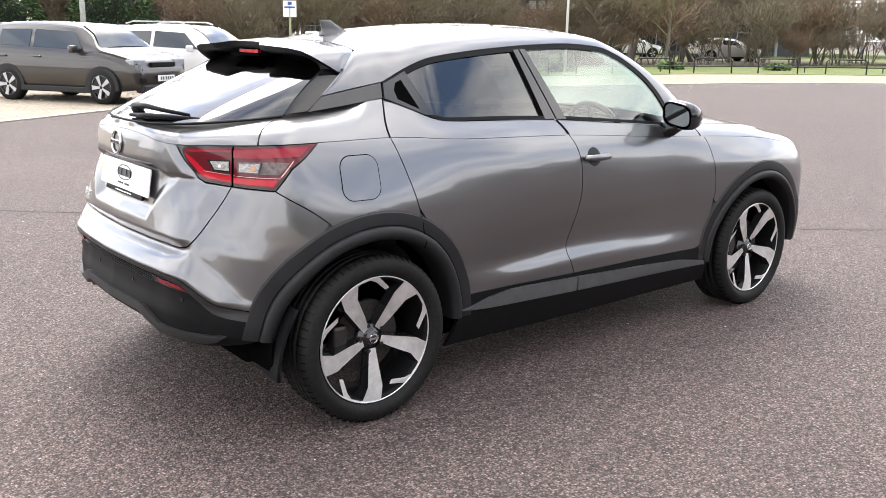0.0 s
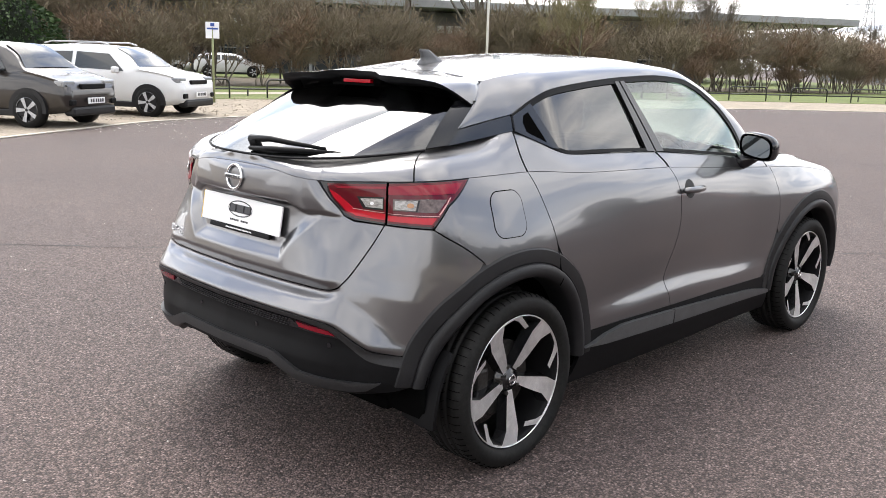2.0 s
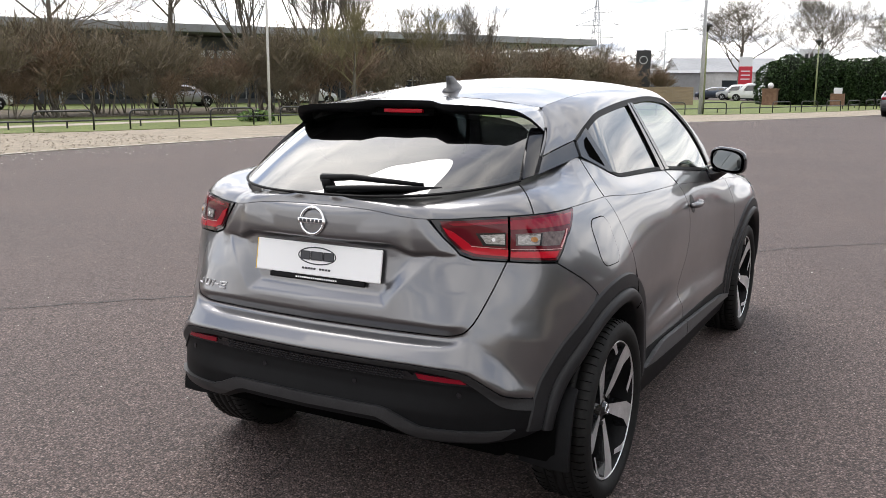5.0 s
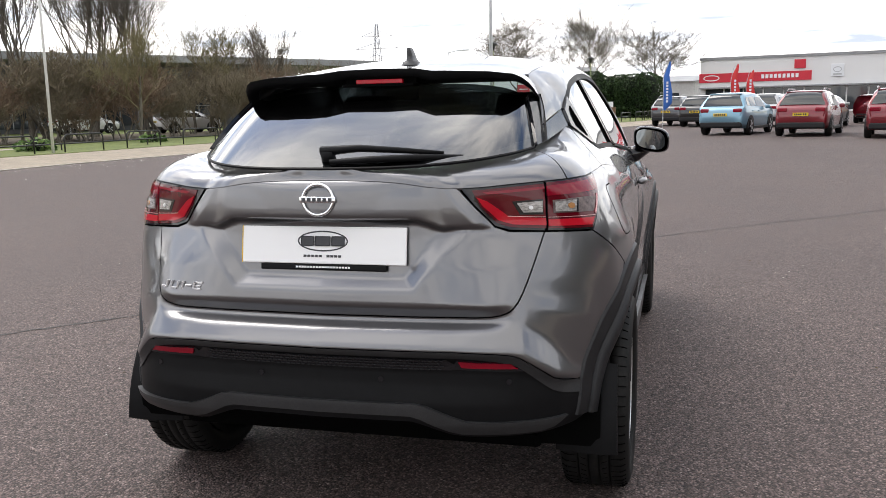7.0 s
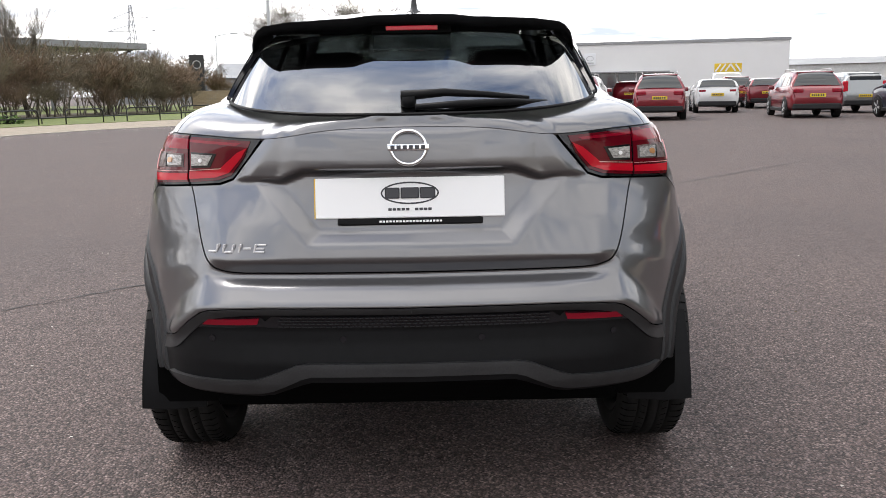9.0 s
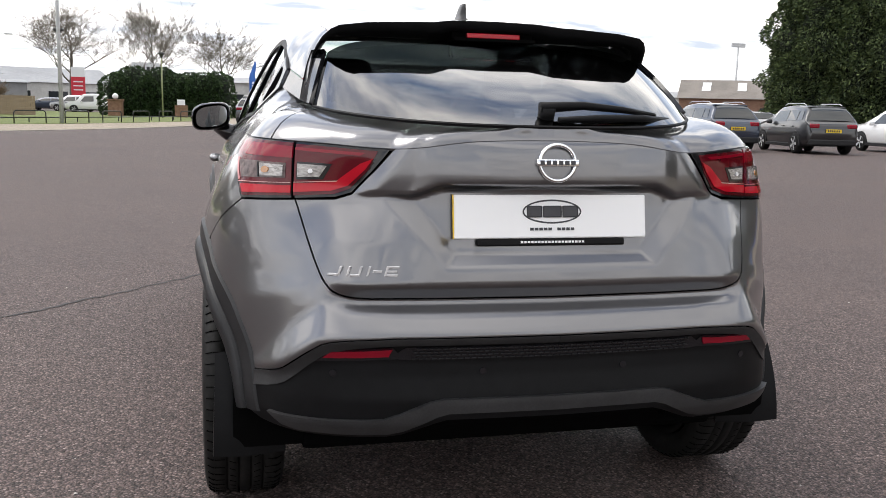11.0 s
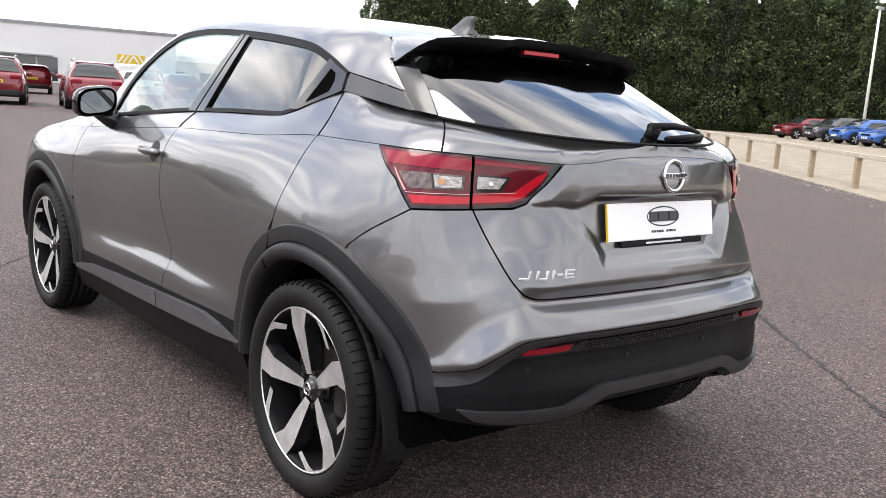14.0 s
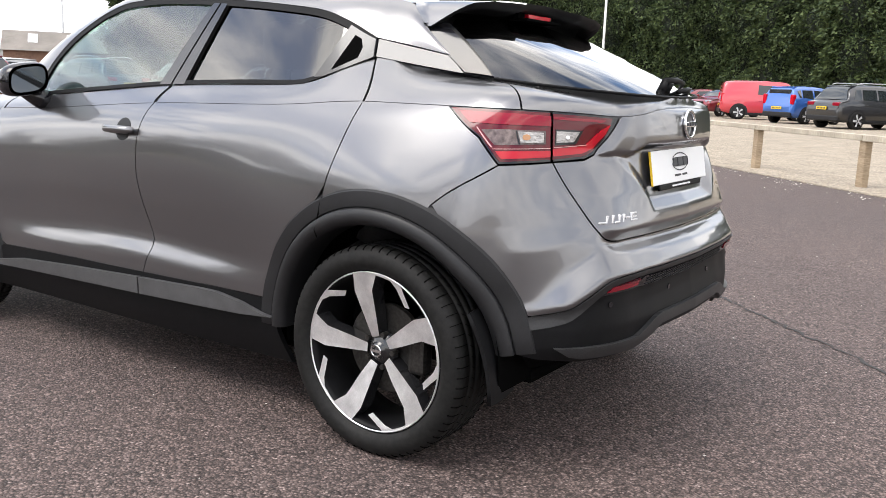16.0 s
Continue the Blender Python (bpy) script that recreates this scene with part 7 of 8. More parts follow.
    # wheels and dark arches
    for ay in (-.82, -L + .86):
        for s in (1, -1):
            bm = bmesh.new()
            vs = [bm.verts.new((s * (hw + .006), ay + (wheel_r + .07) * math.cos(a), wheel_r + (wheel_r + .07) * math.sin(a))) for a in [math.pi * k / 16 - .15 + k * .3 / 16 for k in range(17)]]
            lo = [bm.verts.new((s * (hw - .06), p.co.y, p.co.z)) for p in vs]
            bm.faces.new(vs)
            for k in range(16):
                bm.faces.new((vs[k], vs[k + 1], lo[k + 1], lo[k]))
            part("arch", bm, M_CLAD, c)
            bm = bmesh.new()
            lathe(bm, [(s * a, r) for a, r in ((-.2, .2), (-.2, wheel_r - .02), (-.17, wheel_r), (-.01, wheel_r), (.018, wheel_r - .03), (.02, wheel_r * .70))], 24)
            bmesh.ops.translate(bm, verts=bm.verts, vec=(s * hw, ay, wheel_r))
            wh = part("wheel", bm, M_TYRE, c, "", True)
            bm = bmesh.new()
            lathe(bm, [(s * a, r) for a, r in ((.02, wheel_r * .70), (.024, wheel_r * .66), (-.02, wheel_r * .60), (-.03, .01))], 24)
            bmesh.ops.translate(bm, verts=bm.verts, vec=(s * hw, ay, wheel_r))
            part("rim", bm, M_RIMBLACK, wh)
            bm = bmesh.new()
            for k in range(5):
                r_ = Matrix.Translation((s * hw, ay, wheel_r)) @ Matrix.Rotation(radians(72 * k + 20), 4, "X")
                vs = [bm.verts.new(r_ @ Vector((s * .026, a, b_))) for a, b_ in ((-.022, .03), (-.045, wheel_r * .67), (.045, wheel_r * .67), (.022, .03))]
                bm.faces.new(vs)
            part("spoke", bm, M_ALLOY, wh)
    return c


def backed(x, y, turn, *a, **k):
    """A car placed by the middle of its rear axle."""
    L = k.get("L", 4.45)
    d = L - .86
    t = radians(turn)
    return parked_car(x - math.sin(t) * d, y + math.cos(t) * d, turn, *a, **k)


def nosed(x, y, turn, *a, **k):
    """A car placed by the middle of its front axle."""
    t = radians(turn)
    return parked_car(x - math.sin(t) * .82, y + math.cos(t) * .82, turn, *a, **k)


def chevron_van():
    """A works van with a striped board over its rear doors."""
    v_ = backed(19.2, 56.0, -14, "white", "white works van with a yellow striped rear board", L=5.0, W=1.95, H=2.0, hood=1.15, scr0=.8, scr1=1.6, roof1=4.7, rear=4.9, belt=1.15, van=True, boxy=True, category="van")
    b_ = bmesh.new()
    box(b_, (-.85, -5.02, 2.0), (.85, -4.95, 2.55), .01)
    board = part("striped_board", b_, M_YPLATE, v_, "yellow board with pale slanting stripes")
    for k in range(5):
        b_ = bmesh.new()
        t_ = Matrix.Translation((-.62 + k * .31, -5.03, 2.275)) @ Matrix.Rotation(radians(35 if k < 2.5 else -35), 4, "Y")
        box(b_, (-.05, -.01, -.28), (.05, .01, .28), 0, t_)
        part("stripe", b_, M_SIGNWHITE, board)


# seen nose-on at the gravel
nosed(-15.0, 4.9, -60, "brown", "dark brown boxy hatchback parked nose-out on gravel", L=4.1, W=1.79, H=1.63, hood=1.02, scr0=.85, scr1=1.55, roof1=3.75, rear=3.98, boxy=True, belt=1.03)
nosed(-16.85, 8.3, -58, "white", "white sport utility vehicle parked nose-out on gravel", rails=True, H=1.63, hood=1.03, L=4.48)
# row facing away
SUV = dict(H=1.64, hood=1.02, L=4.48, W=1.85)
backed(.7, 48.3, -16, "grey", "dark grey sport utility vehicle with silver bumpers", rails=True, **SUV)
backed(2.95, 33.4, -20, "teal", "light blue sport utility vehicle on tarmac", **SUV)
backed(5.5, 31.3, -16, "red", "deep red sport utility vehicle on tarmac", rails=True, **SUV)
backed(8.0, 28.8, -13, "red", "deep red sport utility vehicle beside another", rails=True, **SUV)
backed(2.2, 45.6, -18, "black", "black sport utility vehicle in the back row", **SUV)
backed(5.2, 43.6, -18, "silver", "silver sport utility vehicle in the back row", **SUV)
backed(7.4, 41.4, -18, "lightgrey", "pale grey hatchback in the back row", L=4.2, H=1.5, hood=.95)
backed(11.0, 47.5, -16, "red", "small red hatchback in the back row", L=4.0, H=1.5, hood=.95)
backed(16.0, 44.5, -14, "red", "maroon sport utility vehicle in the back row", **SUV)
backed(16.4, 41.3, -14, "red", "red hatchback behind the parked row", L=4.2, H=1.5, hood=.95)
backed(12.2, 35.8, -12, "white", "white hatchback in the parked row", L=4.25, H=1.46, hood=.93)
backed(13.3, 28.4, -10, "red", "deep red sport utility vehicle with silver skid plate", rails=True, **SUV)
chevron_van()
backed(16.85, 32.5, -6, "lightgrey", "pale boxy hatchback with tall tail lamps", L=4.14, W=1.8, H=1.6, hood=1.0, scr0=.85, scr1=1.55, roof1=3.75, rear=4.0, boxy=True)
backed(16.05, 24.9, -4, "darkblue", "dark blue sport utility vehicle on tarmac", rails=True, **SUV)
backed(18.85, 23.5, -12, "black", "black sport utility vehicle on tarmac", rails=True, **SUV)
backed(23.6, 23.8, -6, "white", "white sport utility vehicle near the conifers", rails=True, **SUV)
backed(27.4, 22.9, -28, "bronze", "bronze brown sport utility vehicle near the fence", rails=True, **SUV)
backed(21.4, 33.5, -10, "red", "red sport utility vehicle behind the row", **SUV)
backed(19.6, 32.5, -10, "white", "white hatchback behind the row", L=4.2, H=1.5, hood=.95)
backed(24.8, 36.5, -20, "silver", "silver saloon behind the row", L=4.5, H=1.46, hood=.95)
# far cars by the road
backed(-12.5, 94, 95, "white", "white pickup truck near the road", L=5.0, H=1.9, hood=1.1, van=True, category="van")
parked_car(-19, 100, 80, "silver", "silver people carrier near the road", L=4.6, H=1.75, hood=1.0)
parked_car(-11, 99, 85, "red", "red hatchback near the road", L=4.0, H=1.45, hood=.92)
parked_car(-22, 103, 80, "darkblue", "dark blue car near the road", L=4.3, H=1.46, hood=.92)
parked_car(-2.5, 84, 70, "white", "white car beyond the hedge", L=4.4, H=1.5, hood=.95)
parked_car(.6, 86, 75, "red", "red car beyond the hedge", L=4.2, H=1.5, hood=.95)
for x, y, cl, w in ((-45.0, 30.5, "white", "white car beyond the shrubs"), (-48.0, 27, "silver", "silver car beyond the shrubs"), (-41.0, 43, "silver", "pale car beyond the shrubs"), (-37.5, 52, "white", "white car beyond the shrubs"), (-29, 51, "white", "white estate car beyond the shrubs")):
    parked_car(x, y, -30, cl, w, L=4.4, H=1.5, hood=.95)
# gravel yard
nosed(55.3, 29.7, 62, "red", "red hatchback at the edge of the gravel yard", L=4.2, H=1.5, hood=.95)
nosed(53.6, 26.6, 60, "grey", "grey sport utility vehicle in the gravel yard", **SUV)
nosed(52.2, 24.1, 58, "blue", "blue sport utility vehicle in the gravel yard", **SUV)
nosed(50.6, 21.5, 60, "blue", "small bright blue hatchback in the gravel yard", L=4.0, H=1.46, hood=.93)
nosed(48.6, 18.8, 57, "silver", "silver estate car in the gravel yard", L=4.5, H=1.48, hood=.93)
nosed(46.2, 16.0, 60, "red", "red coupe in the gravel yard", L=4.4, H=1.42, hood=.92)
nosed(43.6, 13.2, 62, "red", "red hatchback in the gravel yard", L=4.1, H=1.46, hood=.93)
parked_car(42.3, 7.7, -158, "vanred", "plain red panel van in the gravel yard", L=4.4, W=1.8, H=1.85, hood=1.08, scr0=.75, scr1=1.5, roof1=4.1, rear=4.3, belt=1.1, van=True, boxy=True, category="van")
backed(37.5, 7.7, -115, "blue", "blue and white compact people carrier in the gravel yard", L=3.7, H=1.62, W=1.7, hood=1.0, boxy=True, scr0=.7, scr1=1.4, roof1=3.3, rear=3.55)
backed(34.2, 5.1, -125, "black", "black sport utility vehicle in the gravel yard", rails=True, L=4.63, W=1.89, H=1.7, hood=1.05)
backed(33.2, 1.2, -125, "silver", "silver hatchback in the gravel yard", L=4.1, H=1.48, hood=.93)

# ---- trees ----
M_BARK = grainy("grey_brown_bark", (0.09, 0.078, 0.062), (0.18, 0.16, 0.13), 9, 0.9, 0.5, 0.01, (1, 1, .3))
M_TWIG = grainy("brown_twigs", (0.10, 0.08, 0.055), (0.21, 0.17, 0.115), 5, 0.9)
M_TWIGRED = grainy("reddish_twigs", (0.12, 0.08, 0.055), (0.23, 0.16, 0.105), 5, 0.9)
M_BUD = grainy("olive_buds", (0.12, 0.105, 0.05), (0.22, 0.19, 0.10), 3, 0.8)


def foliage(name, dark, light):
    m = mat(name, light, 0.65, spec=0.3)
    n, l, b = nodes_of(m)
    geo = n.new("ShaderNodeNewGeometry")
    c = ramp(m, geo.outputs["Random Per Island"], [(0.0, dark), (0.6, tuple((a + b_) / 2 for a, b_ in zip(dark, light))), (1.0, light)])
    l.new(c.outputs[0], b.inputs["Base Color"])
    b.inputs["Subsurface Weight"].default_value = 0.0
    return m


M_CONIFER = foliage("conifer_green", (0.014, 0.028, 0.011), (0.102, 0.135, 0.048))
# near-black core colour: paints the shade deep inside evergreen crowns
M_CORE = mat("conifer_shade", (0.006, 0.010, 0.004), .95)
M_HEDGE = foliage("hedge_green", (0.010, 0.026, 0.007), (0.04, 0.075, 0.018))


def grow(rng, start, direction, length, radius, depth, v, f, spread, up, leaves, min_r):
    """One limb with its side branches: tapered square tubes."""
    steps = (1, 2, 3)[min(depth, 2)]
    p, d = Vector(start), Vector(direction).normalized()
    side = d.orthogonal().normalized()
    base = None
    pts = [(p.copy(), radius)]
    for k in range(steps):
        d = (d + Vector((rng.uniform(-1, 1), rng.uniform(-1, 1), rng.uniform(-.6, 1) * up)) * .22).normalized()
        p = p + d * length / steps
        pts.append((p.copy(), max(min_r, radius * (1 - .62 * (k + 1) / steps))))
    n = 4 if radius > .03 else 3
    for q, r in pts:
        i = len(v)
        for k in range(n):
            a = 2 * math.pi * k / n
            w = d.cross(side)
            v.append(tuple(q + r * (math.cos(a) * side + math.sin(a) * w)))
        if base is not None:
            for k in range(n):
                f.append([base + k, base + (k + 1) % n, i + (k + 1) % n, i + k])
        base = i
    if depth <= 0:
        if leaves is not None:
            leaves.append(p.copy())
        return
    kids = rng.randint(3, 4) if depth > 1 else rng.randint(3, 5)
    for k in range(kids):
        t = rng.uniform(.35, 1.0)
        j = min(steps - 1, int(t * steps))
        q = pts[j][0].lerp(pts[j + 1][0], t * steps - j if t < 1 else 1)
        out = Vector((rng.uniform(-1, 1), rng.uniform(-1, 1), rng.uniform(-.15, .9) * up)).normalized()
        grow(rng, q, d * (1 - spread) + out * spread, length * rng.uniform(.5, .78), max(min_r, radius * rng.uniform(.38, .58)), depth - 1, v, f, spread, up, leaves, min_r)
    grow(rng, pts[-1][0], d, length * rng.uniform(.6, .8), max(min_r, radius * .4), depth - 1, v, f, spread, up, leaves, min_r)


def bare_tree(name, seed, height, label, trunk_r=.2, depth=5, spread=.55, up=1.0, stems=1, bark=None, group="", buds=0, category="tree", min_r=.012):
    rng = random.Random(seed)
    t = thing(name, label, category, group=group)
    v, f, ends = [], [], []
    tv, tf = [], []
    for s_ in range(stems):
        lean = Vector((rng.uniform(-1, 1), rng.uniform(-1, 1), 0)) * (.08 if stems == 1 else .55)
        h0 = height * (.56 if stems == 1 else .22)
        foot = Vector((rng.uniform(-.5, .5), rng.uniform(-.5, .5), -.1)) if stems > 1 else Vector((0, 0, -.1))
        top = foot + (Vector((0, 0, 1)) + lean) * h0
        pts = [foot, foot.lerp(top, .5) + Vector((.04, .03, 0)), top]
        for a, b_, ra, rb in ((pts[0], pts[1], trunk_r, trunk_r * .85), (pts[1], pts[2], trunk_r * .85, trunk_r * (.34 if stems == 1 else .72))):
            i = len(tv)
            for q, r in ((a, ra), (b_, rb)):
                for k in range(8):
                    w = 2 * math.pi * k / 8
                    tv.append((q.x + r * math.cos(w), q.y + r * math.sin(w), q.z))
            for k in range(8):
                tf.append([i + k, i + (k + 1) % 8, i + 8 + (k + 1) % 8, i + 8 + k])
        for k in range(8 if stems == 1 else 0):
            q = .40 + .60 * (k + rng.random()) / 8
            a = 2.4 * k + rng.uniform(-.5, .5)
            out = Vector((math.cos(a), math.sin(a), rng.uniform(.3, .8) + .5 * q))
            grow(rng, foot.lerp(top, q), out, height * (.36 - .14 * q), trunk_r * (.5 - .2 * q), depth - 1, v, f, spread, up, ends, min_r)
        for k in range(0 if stems == 1 else 2):
            out = Vector((rng.uniform(-1, 1), rng.uniform(-1, 1), rng.uniform(.5, 1.5)))
            grow(rng, top, out, height * .30, trunk_r * .55, depth - 1, v, f, spread, up, ends, min_r)
        grow(rng, top, Vector((0, 0, 1)) + lean, height * (.18 if stems == 1 else .32), trunk_r * (.33 if stems == 1 else .62), depth - 1, v, f, spread, up, ends, min_r)
    stem = mesh_ob("trunk", tv, tf, M_BARK, t)
    if stems > 1:
        tagged(stem, kind="stuff")
    mesh_ob("crown", v, f, bark or M_TWIG, t, smooth=False)
    if buds and ends:
        bv, bf = [], []
        for _ in range(buds):
            p = rng.choice(ends) + Vector((rng.uniform(-.25, .25), rng.uniform(-.25, .25), rng.uniform(-.25, .25)))
            s = rng.uniform(.02, .05)
            a = Vector((rng.uniform(-1, 1), rng.uniform(-1, 1), rng.uniform(-1, 1))).normalized()
            b_ = a.orthogonal().normalized()
            i = len(bv)
            bv += [tuple(p - a * s), tuple(p + b_ * s * .6), tuple(p + a * s), tuple(p - b_ * s * .6)]
            bf.append([i, i + 1, i + 2, i + 3])
        tagged(mesh_ob("bud_cover", bv, bf, M_BUD, t, smooth=False), kind="stuff")
    return t


def line_up(makers, spots, zs=.04):
    """Places each maker once and copies it on."""
    rng = random.Random(5)
    for i, (x, y, s) in enumerate(spots):
        src = makers[i % len(makers)]
        m = pose(x, y, zs, 0, 0, rng.uniform(0, 360))
        if i < len(makers):
            src.scale = (s, s, s)
            src.matrix_basis = m @ Matrix.Diagonal((s, s, s, 1))
        else:
            c = copy_thing(src, m)
            c.scale = (s, s, s)


shrubs = [bare_tree("shrub", 11, 4.6, "leafless brown shrub in a dense roadside belt", .05, 4, .62, .9, 5, M_TWIG, "shrub belt", 500, "shrub", .011),
          bare_tree("shrub", 12, 4.2, "leafless reddish-brown shrub in a dense roadside belt", .045, 4, .66, .8, 6, M_TWIGRED, "shrub belt", 300, "shrub", .011),
          bare_tree("shrub", 13, 4.8, "leafless shrub with olive buds in a roadside belt", .05, 4, .6, .95, 5, M_TWIG, "shrub belt", 1600, "shrub", .011)]
rng0 = random.Random(3)
BELT = spline([(-33.2, -1), (-34.2, 9), (-33.4, 19), (-31.0, 28), (-27.8, 36), (-24.0, 45), (-21.0, 53), (-18.8, 59.5)], 24)
spots = []
for i, p in enumerate(BELT):
    spots.append((p[0] + rng0.uniform(-.8, .8), p[1] + rng0.uniform(-1, 1), rng0.uniform(.8, 1.1)))
    spots.append((p[0] - 3.2 + rng0.uniform(-1, 1), p[1] + rng0.uniform(-1.2, 1.2) + 1.0, rng0.uniform(.85, 1.2)))
for i, p in enumerate(BELT):
    spots.append((p[0] + 1.1 + rng0.uniform(-.5, .5), p[1] + rng0.uniform(-1, 1) + .6, rng0.uniform(.45, .62)))
line_up(shrubs, spots)
talls = [bare_tree("roadside_tree", 21, 13.5, "tall leafless tree rising from the shrub belt", .20, 5, .38, 1.5, 1, M_BARK, "roadside trees", 0, "tree", .006),
         bare_tree("roadside_tree", 22, 13.0, "tall leafless multi-stemmed tree in the shrub belt", .15, 5, .34, 1.7, 3, M_BARK, "roadside trees", 0, "tree", .006),
         bare_tree("roadside_tree", 23, 8.0, "bushy leafless tree with olive buds", .13, 5, .5, 1.2, 1, M_BUD, "roadside trees", 300, "tree", .006)]
line_up(talls, [(-35.5, 33.5, 1.0), (-33.0, 38.5, 1.0), (-25.0, 36.2, .72), (-37.5, 27.5, .95), (-29.5, 44, .9), (-36.5, 21.5, 1.0), (-38.5, 14, .9), (-31.8, 42, 1.0), (-27.5, 47.5, .85), (-39, 6, .95), (-24.5, 50.2, .55)])
far_trees = [bare_tree("distant_tree", 31, 13.0, "large leafless tree against the pale sky", .26, 5, .62, .6, 1, M_BARK, "distant trees", 0, "tree", .012),
             bare_tree("distant_tree", 32, 12.4, "tall leafless tree behind the hedge", .24, 5, .58, .75, 1, M_BARK, "distant trees", 0, "tree", .012)]
line_up(far_trees, [(-18.3, 108, 1.0), (-8.7, 104, 1.0), (-.9, 98, .78), (-36, 112, .6), (-29, 108, .5), (-48, 128, .7)], 0)
bushes = [bare_tree("thicket", 41, 3.6, "brown leafless thicket beside the grass", .05, 4, .66, .8, 6, M_TWIGRED, "thickets", 200, "shrub", .013)]
line_up(bushes, [(-19.2, 63.5, 1.0), (-21.5, 66, 1.1), (-24, 69, 1.2), (-26.5, 73, 1.2), (-23, 78, 1.1), (-21, 84, 1.0), (-28, 82, 1.1)])


def leafy(name, seed, profile, n, leaf, material, label, category, group, trunk=True, stretch=(1, 1), slim=.3):
    """An evergreen: trunk, core painted near-black for the shade inside, and sprays of foliage. profile: (height,
    radius) pairs.
    """
    rng = random.Random(seed)
    t = thing(name, label, category, group=group)
    hz = [p[0] for p in profile]
    fr = pchip(hz, [p[1] for p in profile])
    if trunk:
        bm = bmesh.new()
        tube(bm, [(0, 0, -.1), (.05, 0, hz[-1] * .5), (0, .05, hz[-1] * .93)], [.22, .15, .04], 8)
        part("trunk", bm, M_BARK, t)
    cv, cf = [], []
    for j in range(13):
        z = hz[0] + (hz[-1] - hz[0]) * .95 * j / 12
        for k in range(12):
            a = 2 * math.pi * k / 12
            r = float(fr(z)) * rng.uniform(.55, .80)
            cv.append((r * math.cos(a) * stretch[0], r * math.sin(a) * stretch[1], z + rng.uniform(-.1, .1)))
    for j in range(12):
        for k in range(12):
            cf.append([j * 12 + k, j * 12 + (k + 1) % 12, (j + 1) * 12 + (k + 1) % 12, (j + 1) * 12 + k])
    mesh_ob("shade_core", cv, cf, M_CORE, t)
    v, f = [], []
    lumps = [(rng.uniform(0, 6.28), rng.uniform(hz[0], hz[-1]), rng.uniform(.6, 1.5)) for _ in range(60)]
    for _ in range(n):
        z = hz[0] + (hz[-1] - hz[0]) * rng.random() ** 1.15
        a = rng.uniform(0, 2 * math.pi)
        lump = 0.0
        for la, lz, ls in lumps:
            da = (a - la + math.pi) % (2 * math.pi) - math.pi
            q = (da * float(fr(z))) ** 2 + (z - lz) ** 2
            if q < ls * ls:
                lump = max(lump, 1 - q / (ls * ls))
        r = max(.1, float(fr(z))) * (rng.uniform(.60, .80) + .44 * lump)
        p = Vector((r * math.cos(a) * stretch[0], r * math.sin(a) * stretch[1], z))
        out = Vector((math.cos(a), math.sin(a), rng.uniform(-.5, .9)))
        d = (out + Vector((rng.uniform(-.7, .7), rng.uniform(-.7, .7), rng.uniform(-.5, .5)))).normalized()
        w = d.cross(Vector((rng.uniform(-1, 1), rng.uniform(-1, 1), rng.uniform(-1, 1)))).normalized()
        s = leaf * rng.uniform(.6, 1.4)
        i = len(v)
        droop = Vector((0, 0, -.22 * s))
        v += [tuple(p), tuple(p + d * s * .5 - w * s * slim), tuple(p + d * s + droop), tuple(p + d * s * .5 + w * s * slim)]
        f.append([i, i + 1, i + 2, i + 3])
    mesh_ob("foliage", v, f, material, t, smooth=False)
    return t


con = [leafy("conifer", 51, [(.1, 2.6), (2, 3.1), (5, 3.1), (8, 2.8), (10.5, 1.9), (12.4, .2)], 26000, .27, M_CONIFER, "tall dark green conifer in a dense row", "tree", "conifer row", slim=.24),
       leafy("conifer", 52, [(.1, 2.5), (2, 3.2), (5, 3.1), (8, 2.8), (11, 1.8), (13.2, .2)], 26000, .27, M_CONIFER, "tall dark green conifer in a dense row", "tree", "conifer row", slim=.24),
       leafy("conifer", 53, [(.1, 2.7), (2, 3.0), (5, 3.2), (8, 2.9), (10, 2.1), (11.8, .3)], 26000, .27, M_CONIFER, "tall dark green conifer in a dense row", "tree", "conifer row", slim=.24)]
ROW = spline([(46.0, 62.5), (48.5, 59.0), (53, 53), (59, 45.5), (64, 38), (66.5, 30), (66.5, 22), (64, 14), (60, 6), (55, -2), (49, -10), (42, -18)], 31)
spots = [(p[0] + rng0.uniform(-.6, .6), p[1] + rng0.uniform(-.6, .6), rng0.uniform(.85, 1.08)) for p in ROW]
line_up(con, spots, 0)
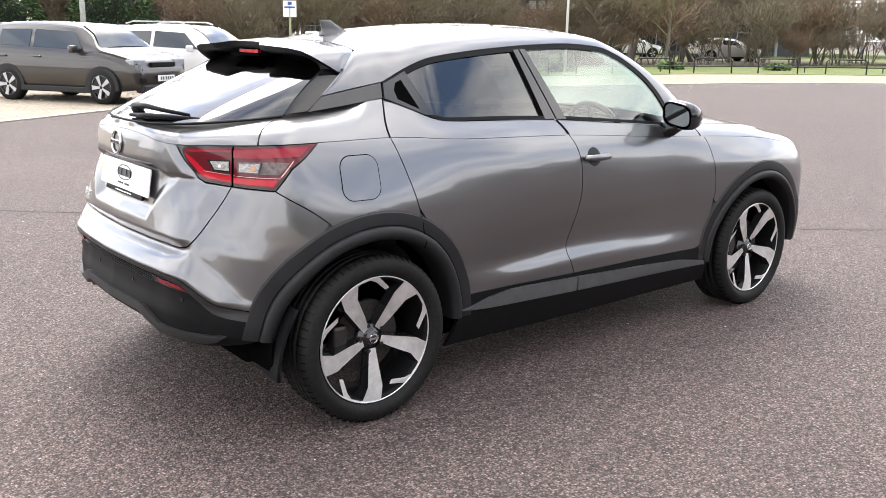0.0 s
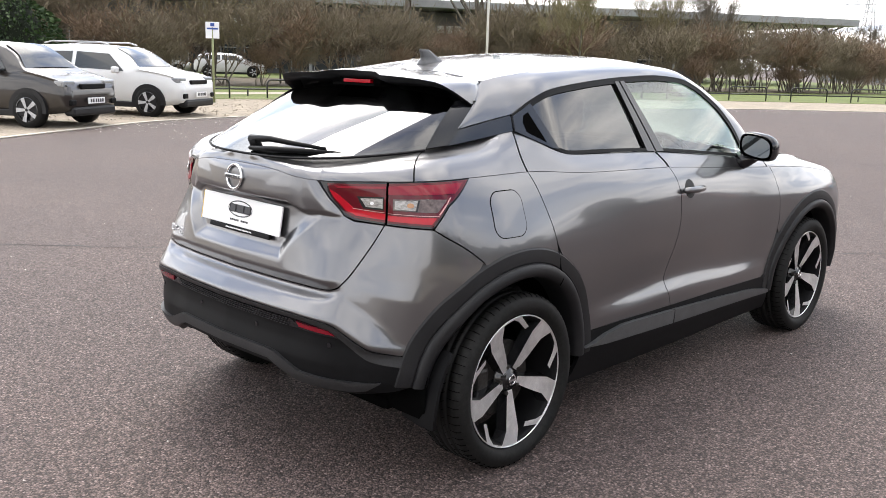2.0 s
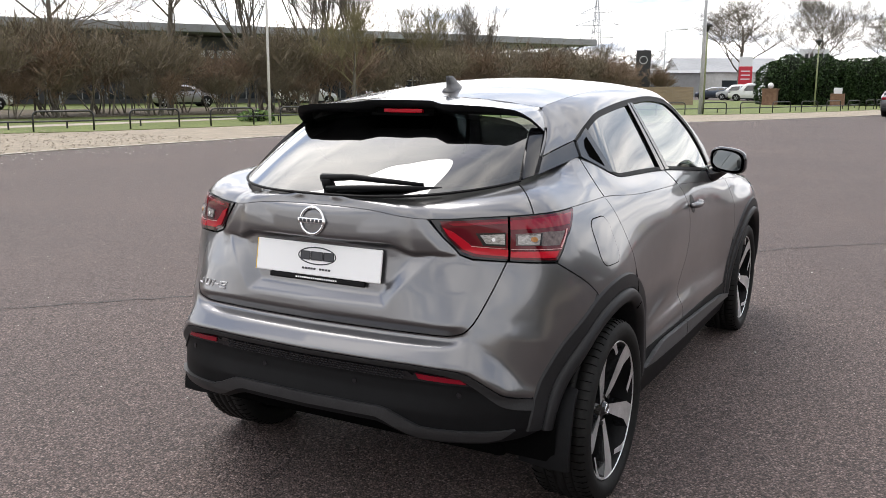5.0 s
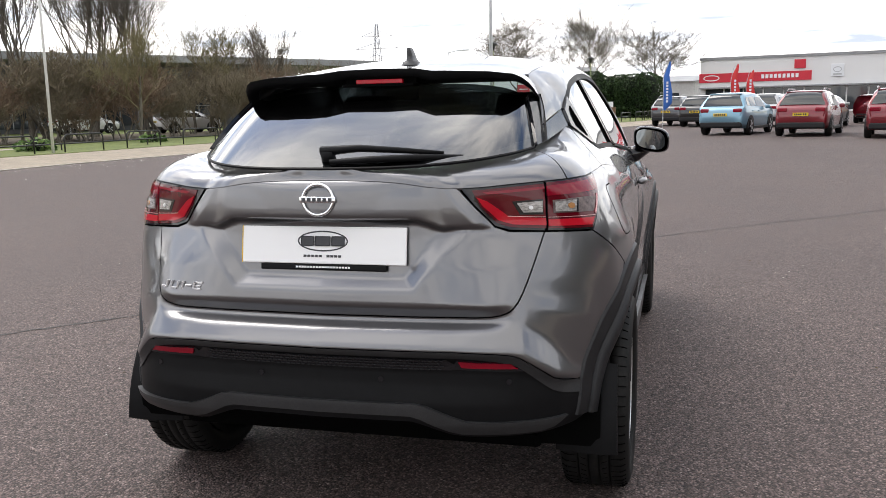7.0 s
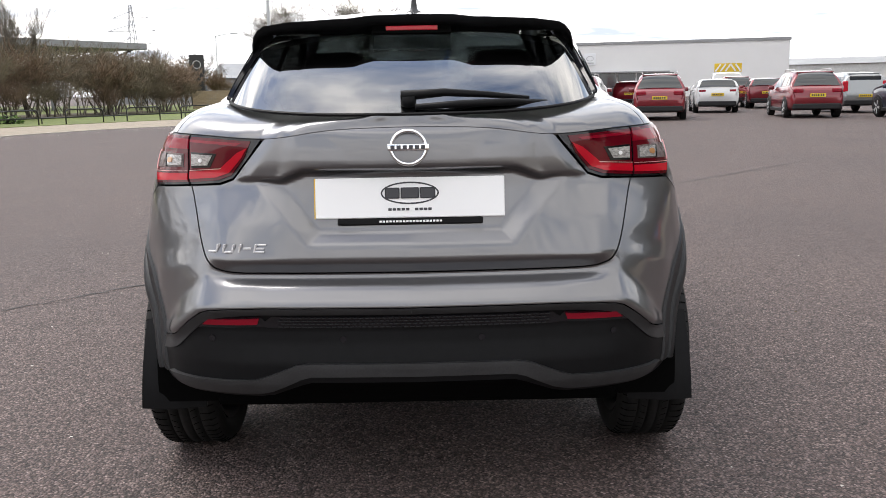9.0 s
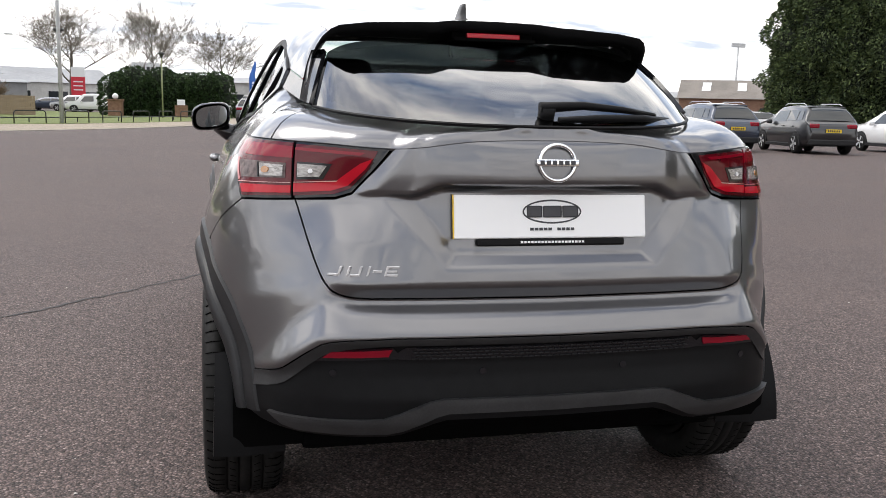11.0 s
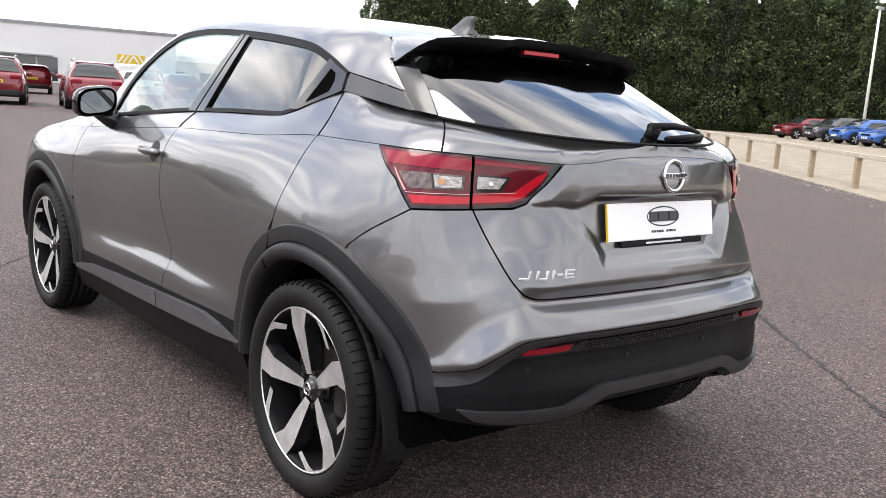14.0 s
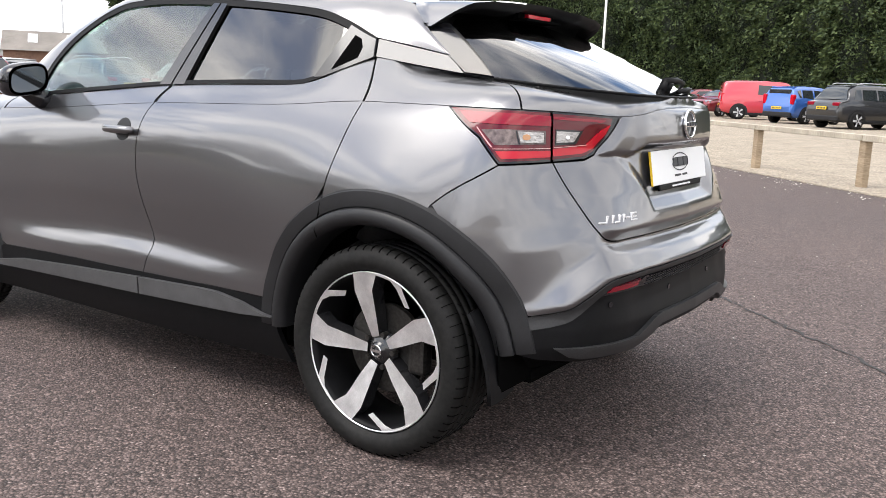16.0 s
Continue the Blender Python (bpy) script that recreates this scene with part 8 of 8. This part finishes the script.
hedge = [leafy("hedge_bush", 61, [(.05, 1.2), (1, 1.45), (2.4, 1.4), (3.2, 1.0), (3.6, .2)], 3600, .2, M_HEDGE, "dense dark evergreen hedge bush", "hedge", "evergreen hedge"),
         leafy("hedge_bush", 62, [(.05, 1.3), (1, 1.5), (2.6, 1.45), (3.5, 1.0), (4.0, .2)], 3600, .2, M_HEDGE, "dense dark evergreen hedge bush", "hedge", "evergreen hedge")]
line_up(hedge, [(-9.6 + k * 1.15, 77.2 + .1 * math.sin(k * 3), 1.0 + .06 * math.sin(k * 2.3)) for k in range(8)], 0)
ev = [leafy("evergreen_bush", 71, [(.05, 1.0), (1, 1.5), (2.4, 1.2), (3.4, .2)], 5000, .15, M_HEDGE, "dark evergreen bush among the shrubs", "shrub", "evergreen bushes")]
line_up(ev, [(-31.6, 10.4, 1.0), (-31.8, 6.5, .9)], 0)
daff = leafy("flower_clump", 81, [(.0, .35), (.15, .45), (.32, .2)], 260, .16, foliage("daffodil_green", (.05, .11, .03), (.22, .30, .10)), "low clump of green daffodil leaves in grass", "plant", "flower clumps", False)
line_up([daff], [(-22.3, 33.0, 1.0), (-22.5, 25.5, 1.2), (-19.5, 37.5, 1.0)], .03)


def lattice_pylon():
    t = thing("lattice_pylon", "distant steel lattice power pylon", "pylon", (-95.6, 281, 0))
    bm = bmesh.new()
    for sx, sy in ((1, 1), (-1, 1), (1, -1), (-1, -1)):
        tube(bm, [(sx * 3, sy * 3, 0), (sx * 1.2, sy * 1.2, 16), (sx * .3, sy * .3, 29)], .16, 4)
    for z, w in ((17, 6), (21, 7.5), (25, 5.5)):
        tube(bm, [(-w, 0, z), (w, 0, z)], .16, 4)
        tube(bm, [(-w, 0, z), (0, 0, z + 2), (w, 0, z)], .12, 4)
    for k in range(7):
        w = 3 - k * .38
        z = k * 3.6
        tube(bm, [(-w, -w, z), (w - .3, -w, z + 3.4)], .1, 4)
        tube(bm, [(w, -w, z), (-w + .3, -w, z + 3.4)], .1, 4)
    part("lattice", bm, M_GALV, t)


lattice_pylon()
